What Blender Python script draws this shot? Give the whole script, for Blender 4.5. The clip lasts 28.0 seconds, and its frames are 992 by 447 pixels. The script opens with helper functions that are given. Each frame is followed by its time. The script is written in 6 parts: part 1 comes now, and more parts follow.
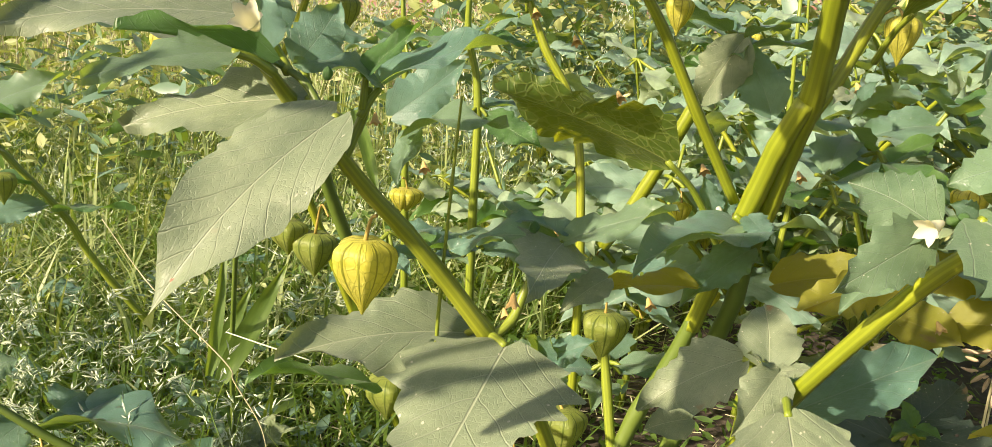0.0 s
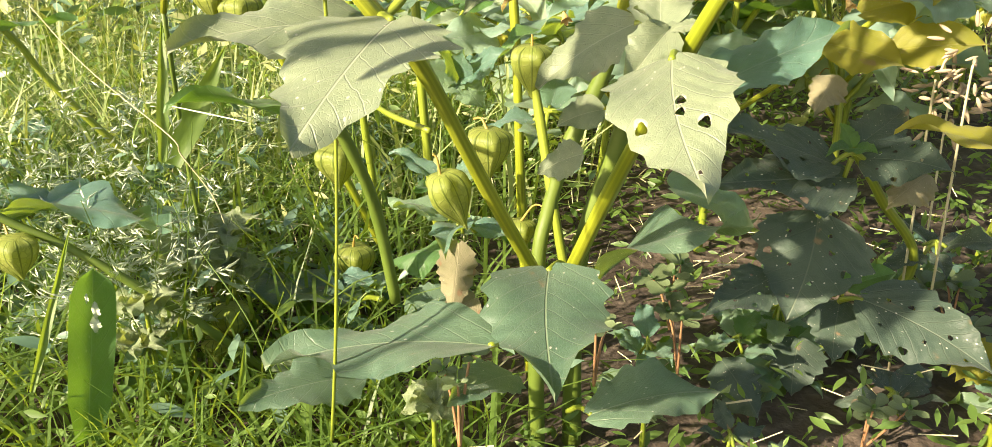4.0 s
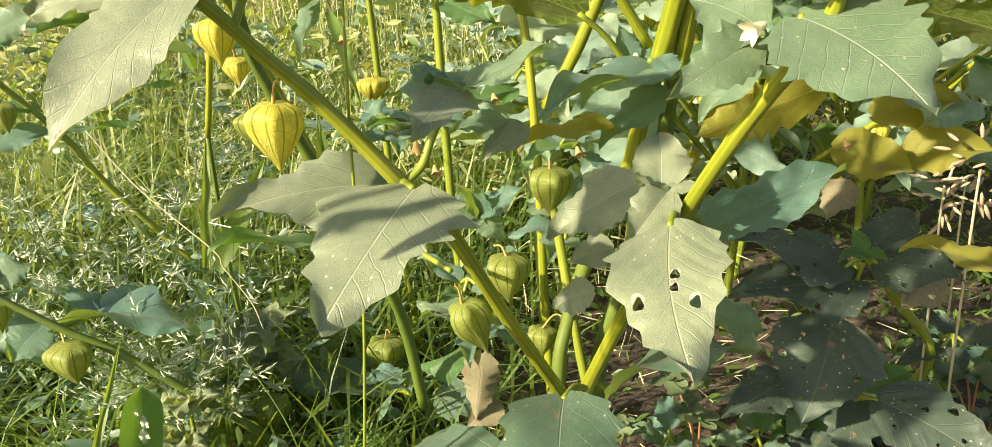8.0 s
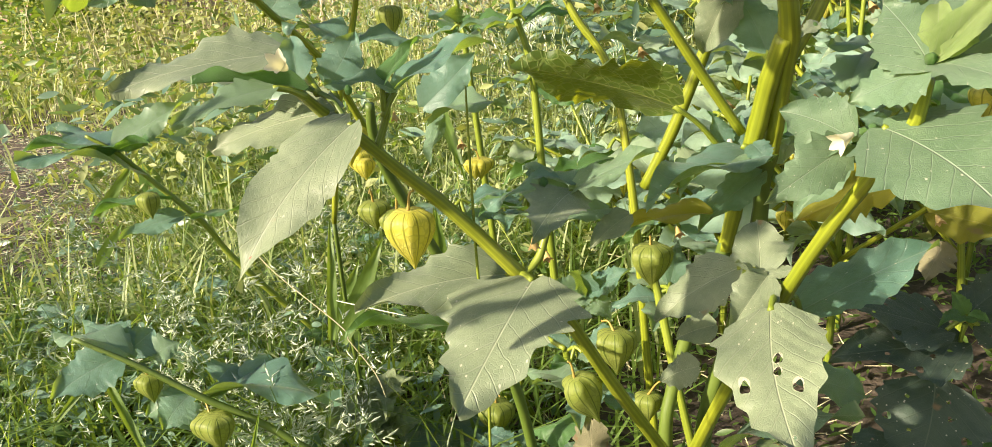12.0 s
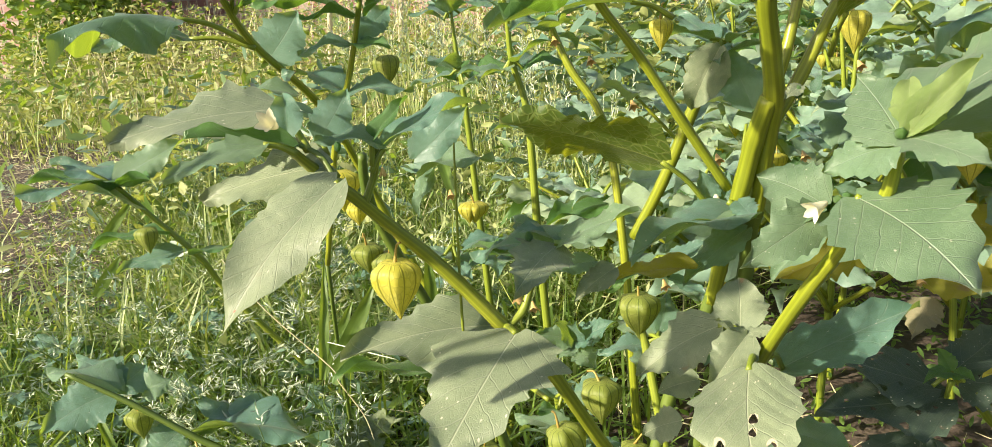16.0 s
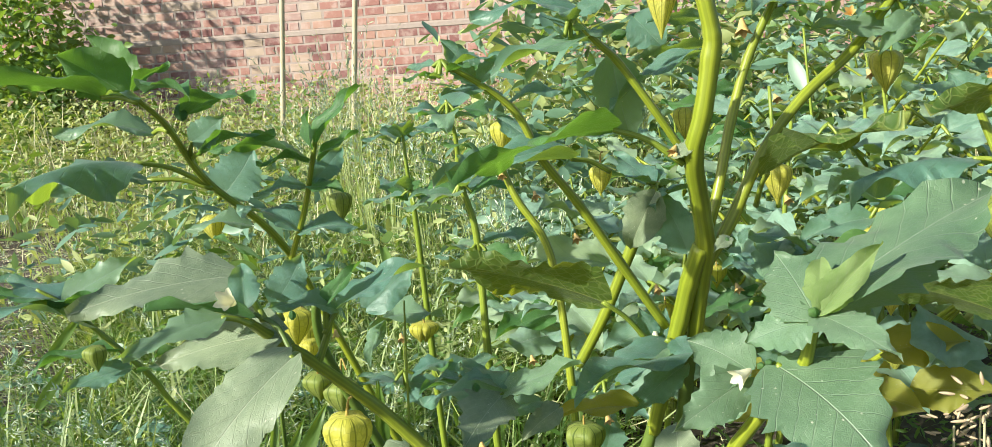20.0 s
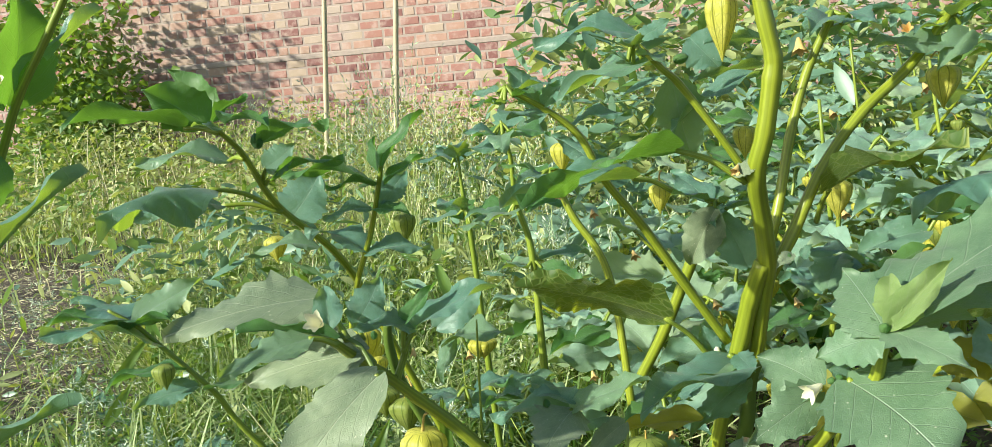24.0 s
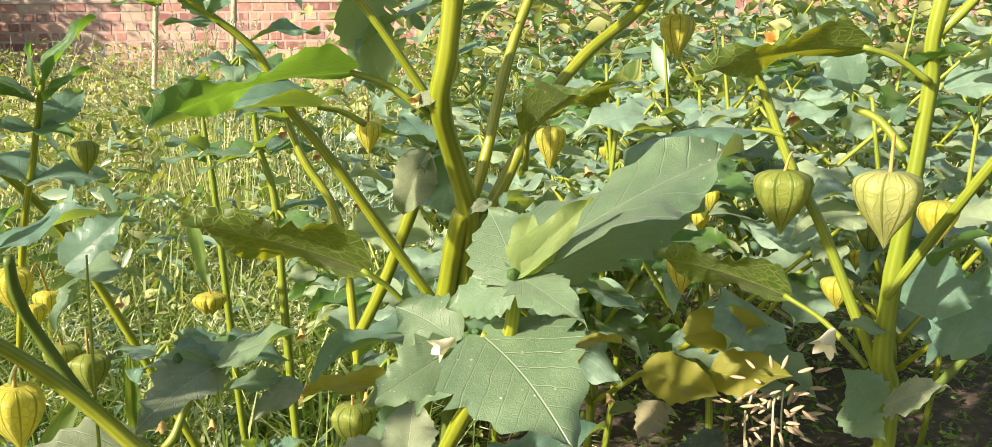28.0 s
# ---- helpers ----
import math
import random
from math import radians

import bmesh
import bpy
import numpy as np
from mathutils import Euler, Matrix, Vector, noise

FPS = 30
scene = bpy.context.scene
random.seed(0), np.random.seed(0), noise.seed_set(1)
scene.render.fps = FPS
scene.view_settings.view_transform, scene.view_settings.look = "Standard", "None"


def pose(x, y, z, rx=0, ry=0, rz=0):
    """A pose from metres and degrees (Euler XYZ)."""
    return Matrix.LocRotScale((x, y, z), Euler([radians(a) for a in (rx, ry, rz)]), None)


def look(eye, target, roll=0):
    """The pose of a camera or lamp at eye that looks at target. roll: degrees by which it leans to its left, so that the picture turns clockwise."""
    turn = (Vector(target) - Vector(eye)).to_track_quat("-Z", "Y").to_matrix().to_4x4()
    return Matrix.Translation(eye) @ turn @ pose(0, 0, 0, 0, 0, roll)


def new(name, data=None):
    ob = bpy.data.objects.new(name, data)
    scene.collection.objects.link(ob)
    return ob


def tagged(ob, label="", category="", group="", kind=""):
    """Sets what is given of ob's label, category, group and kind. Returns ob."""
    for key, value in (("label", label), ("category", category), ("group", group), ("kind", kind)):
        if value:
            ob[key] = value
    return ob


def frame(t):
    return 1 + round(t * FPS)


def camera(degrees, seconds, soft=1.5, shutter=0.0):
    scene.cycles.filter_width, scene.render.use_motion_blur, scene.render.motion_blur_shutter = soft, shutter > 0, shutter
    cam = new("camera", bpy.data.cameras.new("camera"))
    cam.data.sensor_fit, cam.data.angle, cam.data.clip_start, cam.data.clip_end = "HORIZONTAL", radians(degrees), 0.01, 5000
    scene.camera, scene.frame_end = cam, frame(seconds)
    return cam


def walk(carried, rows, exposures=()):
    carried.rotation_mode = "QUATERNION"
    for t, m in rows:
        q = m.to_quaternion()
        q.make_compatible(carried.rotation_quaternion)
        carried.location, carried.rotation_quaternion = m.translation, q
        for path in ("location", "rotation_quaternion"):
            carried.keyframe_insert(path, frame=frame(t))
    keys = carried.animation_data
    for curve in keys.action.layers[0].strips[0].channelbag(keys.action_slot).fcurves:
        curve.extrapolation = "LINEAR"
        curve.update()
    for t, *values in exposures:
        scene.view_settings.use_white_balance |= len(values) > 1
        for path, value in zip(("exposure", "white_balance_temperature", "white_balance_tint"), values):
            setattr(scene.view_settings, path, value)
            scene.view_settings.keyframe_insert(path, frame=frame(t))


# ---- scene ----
cam = camera(59.8, 28.0, soft=0.65)
PATH = [
    (0, (0.042, 0.061, 0.629), (0.0, 1.99, 0.105), 4.6),
    (0.5, (0.067, 0.037, 0.618), (0.027, 1.957, 0.059), 3.8),
    (1, (0.076, 0.013, 0.594), (0.02, 1.921, 0.0), 2.8),
    (1.5, (0.073, 0.005, 0.564), (0.006, 1.9, -0.074), 2.2),
    (2, (0.084, 0.007, 0.533), (0.022, 1.881, -0.164), 2.3),
    (2.5, (0.093, 0.008, 0.526), (0.035, 1.865, -0.213), 2.0),
    (4.5, (0.118, 0.02, 0.532), (0.058, 1.854, -0.263), -1.5),
    (5, (0.127, 0.017, 0.558), (0.059, 1.853, -0.231), -2.6),
    (5.5, (0.144, 0.019, 0.592), (0.062, 1.858, -0.19), -3.9),
    (6, (0.121, 0.009, 0.584), (0.031, 1.849, -0.195), -4.4),
    (6.5, (0.115, 0.006, 0.572), (0.025, 1.854, -0.187), -2.3),
    (7, (0.112, 0.004, 0.582), (0.006, 1.858, -0.162), -1.4),
    (7.5, (0.12, 0.004, 0.591), (-0.008, 1.858, -0.146), -1.5),
    (8, (0.129, 0.009, 0.61), (-0.015, 1.868, -0.115), -2.0),
    (8.5, (0.133, 0.006, 0.63), (-0.045, 1.87, -0.074), -3.5),
    (9, (0.132, -0.001, 0.641), (-0.061, 1.867, -0.049), -4.4),
    (9.5, (0.127, -0.01, 0.645), (-0.077, 1.862, -0.027), -4.5),
    (10, (0.127, -0.016, 0.649), (-0.1, 1.857, -0.013), -4.7),
    (10.5, (0.122, -0.025, 0.657), (-0.131, 1.847, -0.001), -4.9),
    (11, (0.129, -0.027, 0.65), (-0.157, 1.844, 0.004), -5.3),
    (11.5, (0.118, -0.036, 0.657), (-0.207, 1.835, 0.029), -5.7),
    (12, (0.119, -0.036, 0.659), (-0.224, 1.836, 0.043), -5.7),
    (12.5, (0.115, -0.035, 0.657), (-0.235, 1.837, 0.048), -5.6),
    (14.5, (0.118, -0.036, 0.661), (-0.241, 1.845, 0.086), -4.6),
    (15, (0.119, -0.033, 0.659), (-0.23, 1.853, 0.092), -4.2),
    (15.5, (0.126, -0.036, 0.67), (-0.219, 1.854, 0.115), -4.2),
    (16, (0.133, -0.04, 0.675), (-0.215, 1.853, 0.13), -4.4),
    (16.5, (0.131, -0.041, 0.682), (-0.206, 1.854, 0.14), -4.4),
    (17, (0.127, -0.042, 0.67), (-0.201, 1.86, 0.144), -4.0),
    (17.5, (0.165, -0.033, 0.703), (-0.15, 1.884, 0.229), -4.1),
    (18, (0.202, -0.026, 0.716), (-0.071, 1.906, 0.278), -4.4),
    (18.5, (0.18, -0.034, 0.713), (-0.065, 1.902, 0.275), -4.9),
    (19, (0.144, -0.052, 0.713), (-0.088, 1.891, 0.298), -4.0),
    (19.5, (0.139, -0.061, 0.73), (-0.093, 1.888, 0.344), -3.5),
    (20, (0.143, -0.056, 0.735), (-0.09, 1.893, 0.352), -3.8),
    (20.5, (0.154, -0.059, 0.747), (-0.084, 1.891, 0.372), -4.4),
    (21, (0.147, -0.064, 0.749), (-0.102, 1.886, 0.379), -4.8),
    (21.5, (0.146, -0.066, 0.748), (-0.114, 1.883, 0.383), -5.3),
    (23.5, (0.136, -0.069, 0.748), (-0.169, 1.877, 0.404), -5.2),
    (24, (0.125, -0.077, 0.745), (-0.195, 1.867, 0.401), -5.1),
    (24.5, (0.113, -0.082, 0.736), (-0.226, 1.858, 0.389), -4.9),
    (25, (0.112, -0.08, 0.736), (-0.246, 1.857, 0.385), -4.9),
    (25.5, (0.117, -0.077, 0.728), (-0.244, 1.858, 0.374), -4.4),
    (26, (0.155, -0.062, 0.737), (-0.192, 1.877, 0.386), -4.0),
    (26.5, (0.18, -0.051, 0.733), (-0.127, 1.892, 0.371), -3.7),
    (27, (0.188, -0.031, 0.693), (-0.032, 1.92, 0.314), -1.8),
    (27.5, (0.212, -0.004, 0.672), (0.112, 1.951, 0.26), -0.4),
    (28, (0.251, 0.01, 0.697), (0.247, 1.966, 0.279), -0.4),
]
walk(cam, [(t, look(eye, target, roll)) for t, eye, target, roll in PATH],
     exposures=[(0.0, 0.91, 6900, 20), (2.0, 1.26, 7100, 21), (4.5, 1.51, 7000, 20), (6.0, 1.36, 7000, 21), (11.0, 1.06, 6700, 19), (17.0, 0.98, 6400, 16),
                (20.0, 0.87, 5700, 8), (25.5, 0.81, 5700, 4), (27.0, 0.82, 6000, 8), (28.0, 1.08, 6700, 19)])

# ---- world, sun and exposure ----
SUN_AZIMUTH, SUN_HEIGHT = 234.0, 28.0      # compass-like: degrees from +y towards +x that the sun stands at, and its height
sky = bpy.data.worlds.new("sky")
sky.use_nodes = True
scene.world = sky
wt = sky.node_tree
air = wt.nodes.new("ShaderNodeTexSky")
air.sky_type, air.sun_disc = 'NISHITA', False
air.sun_elevation, air.sun_rotation = radians(SUN_HEIGHT), radians(SUN_AZIMUTH)
air.dust_density = 2.0
wt.links.new(air.outputs[0], wt.nodes["Background"].inputs[0])
wt.nodes["Background"].inputs[1].default_value = 0.082
sun = new("sun", bpy.data.lights.new("sun", 'SUN'))
sun.data.energy, sun.data.angle, sun.data.color = 4.8, radians(1.2), (1.0, 0.90, 0.68)
sa, sh = radians(SUN_AZIMUTH), radians(SUN_HEIGHT)
SUN_WAY = Vector((math.sin(sa) * math.cos(sh), math.cos(sa) * math.cos(sh), math.sin(sh)))
sun.matrix_world = look(SUN_WAY * 20, (0, 0, 0))

# ---- materials ----
def shader(name):
    m = bpy.data.materials.new(name)
    m.use_nodes = True
    t = m.node_tree
    return m, t, t.nodes["Principled BSDF"]


def node(t, kind, **values):
    n = t.nodes.new("ShaderNode" + kind)
    for key, value in values.items():
        n.inputs[key].default_value = value
    return n


def maths(t, op, a, b=None, clamp=False):
    n = t.nodes.new("ShaderNodeMath")
    n.operation, n.use_clamp = op, clamp
    for i, v in enumerate((a, b)):
        if v is None:
            continue
        if isinstance(v, (int, float)):
            n.inputs[i].default_value = v
        else:
            t.links.new(v, n.inputs[i])
    return n.outputs[0]


def blend(t, fac, a, b):
    n = t.nodes.new("ShaderNodeMix")
    n.data_type = 'RGBA'
    for socket, v in ((n.inputs[0], fac), (n.inputs[6], a), (n.inputs[7], b)):
        if isinstance(v, (int, float)):
            socket.default_value = v
        elif isinstance(v, tuple):
            socket.default_value = (*v, 1)
        else:
            t.links.new(v, socket)
    return n.outputs[2]


def step(t, value, low, high):
    n = t.nodes.new("ShaderNodeMapRange")
    n.interpolation_type = 'SMOOTHSTEP'
    t.links.new(value, n.inputs[0])
    n.inputs[1].default_value, n.inputs[2].default_value = low, high
    return n.outputs[0]


def noise_at(t, scale, detail=3.0, vec=None):
    n = node(t, "TexNoise", Scale=scale, Detail=detail)
    if vec is None:
        vec = t.nodes.new("ShaderNodeTexCoord").outputs["Object"]
    t.links.new(vec, n.inputs["Vector"])
    return n.outputs["Fac"]


def bumped(t, p, height, strength, distance):
    b = node(t, "Bump", Strength=strength, Distance=distance)
    t.links.new(height, b.inputs["Height"])
    t.links.new(b.outputs[0], p.inputs["Normal"])


def let_through(m, t, p, colour, share):
    """Thin tissue: part of the light passes through it."""
    tr = t.nodes.new("ShaderNodeBsdfTranslucent")
    mix = t.nodes.new("ShaderNodeMixShader")
    mix.inputs[0].default_value = share
    if isinstance(colour, tuple):
        tr.inputs[0].default_value = (*colour, 1)
    else:
        t.links.new(colour, tr.inputs[0])
    t.links.new(p.outputs[0], mix.inputs[1])
    t.links.new(tr.outputs[0], mix.inputs[2])
    t.links.new(mix.outputs[0], t.nodes["Material Output"].inputs[0])


def leaf_material(name, dark, light, vein, glow, share=0.36, flecks=0.7, brown=0.0, rough=0.5, vary=0.0, net_share=0.17, net_size=40.0, holes=(), lean=0.0):
    """A leaf: pinnate veins along its own length, blotches, pale flecks and dry patches."""
    m, t, p = shader(name)
    uv = t.nodes.new("ShaderNodeUVMap")
    sep = t.nodes.new("ShaderNodeSeparateXYZ")
    t.links.new(uv.outputs[0], sep.inputs[0])
    info = t.nodes.new("ShaderNodeObjectInfo")
    shift = node(t, "VectorMath")
    shift.operation = 'ADD'
    comb = t.nodes.new("ShaderNodeCombineXYZ")
    t.links.new(maths(t, 'MULTIPLY', info.outputs["Random"], 37.0), comb.inputs[2])
    t.links.new(uv.outputs[0], shift.inputs[0])
    t.links.new(comb.outputs[0], shift.inputs[1])
    place = shift.outputs[0]
    wob = maths(t, 'MULTIPLY', maths(t, 'SUBTRACT', noise_at(t, 7.0, 2.0, place), 0.5), 0.05)
    across = maths(t, 'ABSOLUTE', maths(t, 'SUBTRACT', sep.outputs[0], 0.5))
    rib = step(t, across, 0.010, 0.003)
    run = maths(t, 'ADD', maths(t, 'SUBTRACT', sep.outputs[1], maths(t, 'MULTIPLY', across, 0.85)), wob)
    saw = maths(t, 'ABSOLUTE', maths(t, 'SUBTRACT', maths(t, 'FRACT', maths(t, 'MULTIPLY', run, 6.5)), 0.5))
    side = step(t, saw, 0.05, 0.006)
    net = node(t, "TexVoronoi", Scale=net_size)
    net.feature = 'DISTANCE_TO_EDGE'
    t.links.new(place, net.inputs["Vector"])
    mesh = step(t, net.outputs["Distance"], 0.09, 0.02)
    veins = maths(t, 'MAXIMUM', rib, maths(t, 'MAXIMUM', maths(t, 'MULTIPLY', side, 0.5), maths(t, 'MULTIPLY', mesh, net_share)))
    patch = step(t, noise_at(t, 3.2, 5.0, place), 0.30, 0.7)
    patch = maths(t, 'ADD', maths(t, 'MULTIPLY', patch, 0.65), maths(t, 'MULTIPLY', step(t, noise_at(t, 14.0, 4.0, place), 0.35, 0.7), 0.35))
    colour = blend(t, patch, dark, light)
    colour = blend(t, maths(t, 'MULTIPLY', info.outputs["Random"], 0.3), colour, light)
    if vary:
        warm = (light[0] * 1.5, light[1] * 1.1, light[2] * 0.6)
        colour = blend(t, maths(t, 'MULTIPLY', step(t, maths(t, 'FRACT', maths(t, 'MULTIPLY', info.outputs["Random"], 7.3)), 0.3, 1.0), vary), colour, warm)
    # darker bands along the side veins: shade of their relief, painted in
    vein_shade = maths(t, 'MULTIPLY', step(t, saw, 0.14, 0.03), 0.14)
    colour = blend(t, vein_shade, colour, tuple(v * 0.7 for v in dark))
    colour = blend(t, maths(t, 'MULTIPLY', veins, 0.72), colour, vein)
    spots = node(t, "TexVoronoi", Scale=15.0)
    t.links.new(place, spots.inputs["Vector"])
    few = step(t, noise_at(t, 4.0, 2.0, place), 0.52 - 0.1 * (flecks > 0.95), 0.6 - 0.1 * (flecks > 0.95))
    fleck = maths(t, 'MULTIPLY', maths(t, 'MULTIPLY', step(t, spots.outputs["Distance"], 0.15, 0.09), few), flecks)
    colour = blend(t, fleck, colour, (0.62, 0.60, 0.44))
    if brown:
        dry = step(t, noise_at(t, 2.6, 5.0, place), 0.70 - 0.14 * brown, 0.76 - 0.12 * brown)
        colour = blend(t, dry, colour, (0.26, 0.165, 0.085))
    for hx, hy, hr in holes:
        dx = maths(t, 'SUBTRACT', sep.outputs[0], 0.5 + hx - lean * math.sin(math.pi * hy))
        dy = maths(t, 'MULTIPLY', maths(t, 'SUBTRACT', sep.outputs[1], hy), 1.25)
        far = maths(t, 'SQRT', maths(t, 'ADD', maths(t, 'MULTIPLY', dx, dx), maths(t, 'MULTIPLY', dy, dy)))
        far = maths(t, 'ADD', far, maths(t, 'MULTIPLY', maths(t, 'SUBTRACT', noise_at(t, 30.0, 2.0, place), 0.5), 0.02))
        colour = blend(t, step(t, far, hr * 1.26, hr * 1.12), colour, (0.52, 0.48, 0.34))
    t.links.new(colour, p.inputs["Base Color"])
    p.inputs["Roughness"].default_value = rough
    p.inputs["Sheen Weight"].default_value = 0.12
    p.inputs["Specular IOR Level"].default_value = 0.45
    height = maths(t, 'ADD', maths(t, 'MULTIPLY', noise_at(t, 30.0, 3.0, place), 0.3), maths(t, 'SUBTRACT', 1.0, veins))
    bumped(t, p, height, 0.5, 0.0016)
    let_through(m, t, p, blend(t, maths(t, 'MULTIPLY', veins, 0.5), glow, tuple(v * 0.6 for v in glow)), share)
    return m


def tissue(name, dark, light, scale, rough=0.5, glow=None, share=0.3, stretch=None, bump=0.2, stripes=0.0):
    """Stems, grass, pods: two tones with grain, optional stripes along the length."""
    m, t, p = shader(name)
    uv = t.nodes.new("ShaderNodeTexCoord")
    vec = uv.outputs["Object"]
    if stretch:
        mp = node(t, "Mapping", Scale=stretch)
        t.links.new(vec, mp.inputs[0])
        vec = mp.outputs[0]
    isl = t.nodes.new("ShaderNodeNewGeometry").outputs["Random Per Island"]
    fac = step(t, noise_at(t, scale, 4.0, vec), 0.3, 0.7)
    fac = maths(t, 'ADD', maths(t, 'MULTIPLY', fac, 0.6), maths(t, 'MULTIPLY', isl, 0.4))
    colour = blend(t, fac, dark, light)
    if stripes:
        sep = t.nodes.new("ShaderNodeSeparateXYZ")
        t.links.new(t.nodes.new("ShaderNodeUVMap").outputs[0], sep.inputs[0])
        band = maths(t, 'ABSOLUTE', maths(t, 'SUBTRACT', maths(t, 'FRACT', maths(t, 'MULTIPLY', sep.outputs[0], 9.0)), 0.5))
        band = maths(t, 'MULTIPLY', step(t, band, 0.12, 0.3), stripes)
        colour = blend(t, band, colour, tuple(v * 0.5 for v in dark))
    t.links.new(colour, p.inputs["Base Color"])
    p.inputs["Roughness"].default_value = rough
    bumped(t, p, noise_at(t, scale * 5, 3.0, vec), bump, 0.002)
    if glow:
        let_through(m, t, p, glow, share)
    return m


def husk_material(name, dark, light, line, glow):
    """Papery lantern: ribs from top to tip and a fine net between them."""
    m, t, p = shader(name)
    uv = t.nodes.new("ShaderNodeUVMap")
    sep = t.nodes.new("ShaderNodeSeparateXYZ")
    t.links.new(uv.outputs[0], sep.inputs[0])
    rib = maths(t, 'ABSOLUTE', maths(t, 'SUBTRACT', maths(t, 'FRACT', maths(t, 'MULTIPLY', sep.outputs[0], 10.0)), 0.5))
    rib = step(t, rib, 0.10, 0.03)
    mp = node(t, "Mapping", Scale=(22.0, 7.0, 1.0))
    t.links.new(uv.outputs[0], mp.inputs[0])
    net = node(t, "TexVoronoi", Scale=1.0)
    net.feature = 'DISTANCE_TO_EDGE'
    t.links.new(mp.outputs[0], net.inputs["Vector"])
    lines = maths(t, 'MAXIMUM', rib, maths(t, 'MULTIPLY', step(t, net.outputs["Distance"], 0.10, 0.02), 0.28))
    info = t.nodes.new("ShaderNodeObjectInfo")
    colour = blend(t, step(t, noise_at(t, 3.0, 4.0, uv.outputs[0]), 0.3, 0.7), dark, light)
    colour = blend(t, maths(t, 'MULTIPLY', info.outputs["Random"], 0.4), colour, dark)
    colour = blend(t, maths(t, 'MULTIPLY', lines, 0.85), colour, line)
    t.links.new(colour, p.inputs["Base Color"])
    p.inputs["Roughness"].default_value = 0.5
    bumped(t, p, lines, 0.4, 0.002)
    let_through(m, t, p, blend(t, lines, glow, tuple(v * 0.5 for v in glow)), 0.4)
    return m


LEAF = leaf_material("leaf_green", (0.06, 0.165, 0.125), (0.16, 0.31, 0.245), (0.30, 0.41, 0.28), (0.36, 0.50, 0.025), share=0.40, flecks=0.9, rough=0.34, vary=0.5)
LEAF_PALE = leaf_material("leaf_pale", (0.145, 0.20, 0.115), (0.25, 0.305, 0.18), (0.40, 0.44, 0.29), (0.30, 0.38, 0.06), share=0.2, flecks=0.9, brown=0.05, rough=0.45)
HOLES = ((0.015, 0.385, 0.040), (0.035, 0.47, 0.034), (-0.11, 0.595, 0.043), (0.33, 0.53, 0.044), (0.0, 0.86, 0.014))
LEAF_BITTEN = leaf_material("leaf_bitten", (0.145, 0.20, 0.115), (0.25, 0.305, 0.18), (0.40, 0.44, 0.29), (0.30, 0.38, 0.06), share=0.2, flecks=0.9, rough=0.45, holes=HOLES, lean=0.07)
LEAF_SOFT = leaf_material("leaf_soft", (0.085, 0.165, 0.085), (0.16, 0.255, 0.14), (0.30, 0.37, 0.25), (0.30, 0.40, 0.05), share=0.25, flecks=0.8, rough=0.42)
# eaten, scarred leaves; the bush's shade over them is put into the dark colour
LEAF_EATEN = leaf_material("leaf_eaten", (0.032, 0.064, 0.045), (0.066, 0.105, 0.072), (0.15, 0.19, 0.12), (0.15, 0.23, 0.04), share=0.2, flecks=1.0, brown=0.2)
LEAF_DEEP = leaf_material("leaf_deep", (0.05, 0.115, 0.075), (0.115, 0.20, 0.125), (0.27, 0.34, 0.20), (0.30, 0.44, 0.03), share=0.3, flecks=0.9, brown=0.1, rough=0.4)
LEAF_YOUNG = leaf_material("leaf_young", (0.035, 0.105, 0.03), (0.085, 0.21, 0.055), (0.20, 0.34, 0.12), (0.25, 0.48, 0.03), share=0.36, flecks=0.2, rough=0.42, vary=0.4)
# lighter, bluer leaf for the back plants: haze and sky reflection are coloured in
LEAF_BACK = leaf_material("leaf_hazed", (0.12, 0.245, 0.185), (0.31, 0.47, 0.36), (0.36, 0.46, 0.34), (0.45, 0.56, 0.04), share=0.36, flecks=0.6, rough=0.46, vary=0.45)
LEAF_FRILLY = leaf_material("leaf_frilly", (0.15, 0.22, 0.10), (0.27, 0.34, 0.17), (0.46, 0.50, 0.32), (0.45, 0.52, 0.08), share=0.3, flecks=0.3, rough=0.5)
# backlit leaves: the yellow of sun shining through is put into the base colour
LEAF_YELLOW = leaf_material("leaf_yellow_backlit", (0.19, 0.215, 0.02), (0.30, 0.30, 0.035), (0.46, 0.43, 0.10), (0.62, 0.52, 0.01), share=0.45, flecks=0.5, brown=0.3)
LEAF_OLIVE = leaf_material("leaf_olive", (0.035, 0.085, 0.012), (0.075, 0.14, 0.02), (0.40, 0.44, 0.12), (0.46, 0.50, 0.012), share=0.36, flecks=0.3, rough=0.5, net_share=0.4, net_size=13.0)
LEAF_LIME = leaf_material("leaf_lime", (0.17, 0.265, 0.075), (0.26, 0.355, 0.12), (0.40, 0.47, 0.22), (0.42, 0.55, 0.05), share=0.35, flecks=0.1, rough=0.45)
LEAF_DRY = leaf_material("leaf_dry", (0.19, 0.19, 0.095), (0.28, 0.26, 0.15), (0.36, 0.33, 0.20), (0.3, 0.24, 0.1), share=0.2, brown=0.25, rough=0.8)
STEM = tissue("stem_green", (0.17, 0.24, 0.018), (0.30, 0.36, 0.04), 18.0, 0.40, stripes=0.3, stretch=(1, 1, 0.25))
STEM_YELLOW = tissue("stem_yellow", (0.19, 0.245, 0.012), (0.34, 0.375, 0.03), 18.0, 0.36, stripes=0.35, stretch=(1, 1, 0.25))
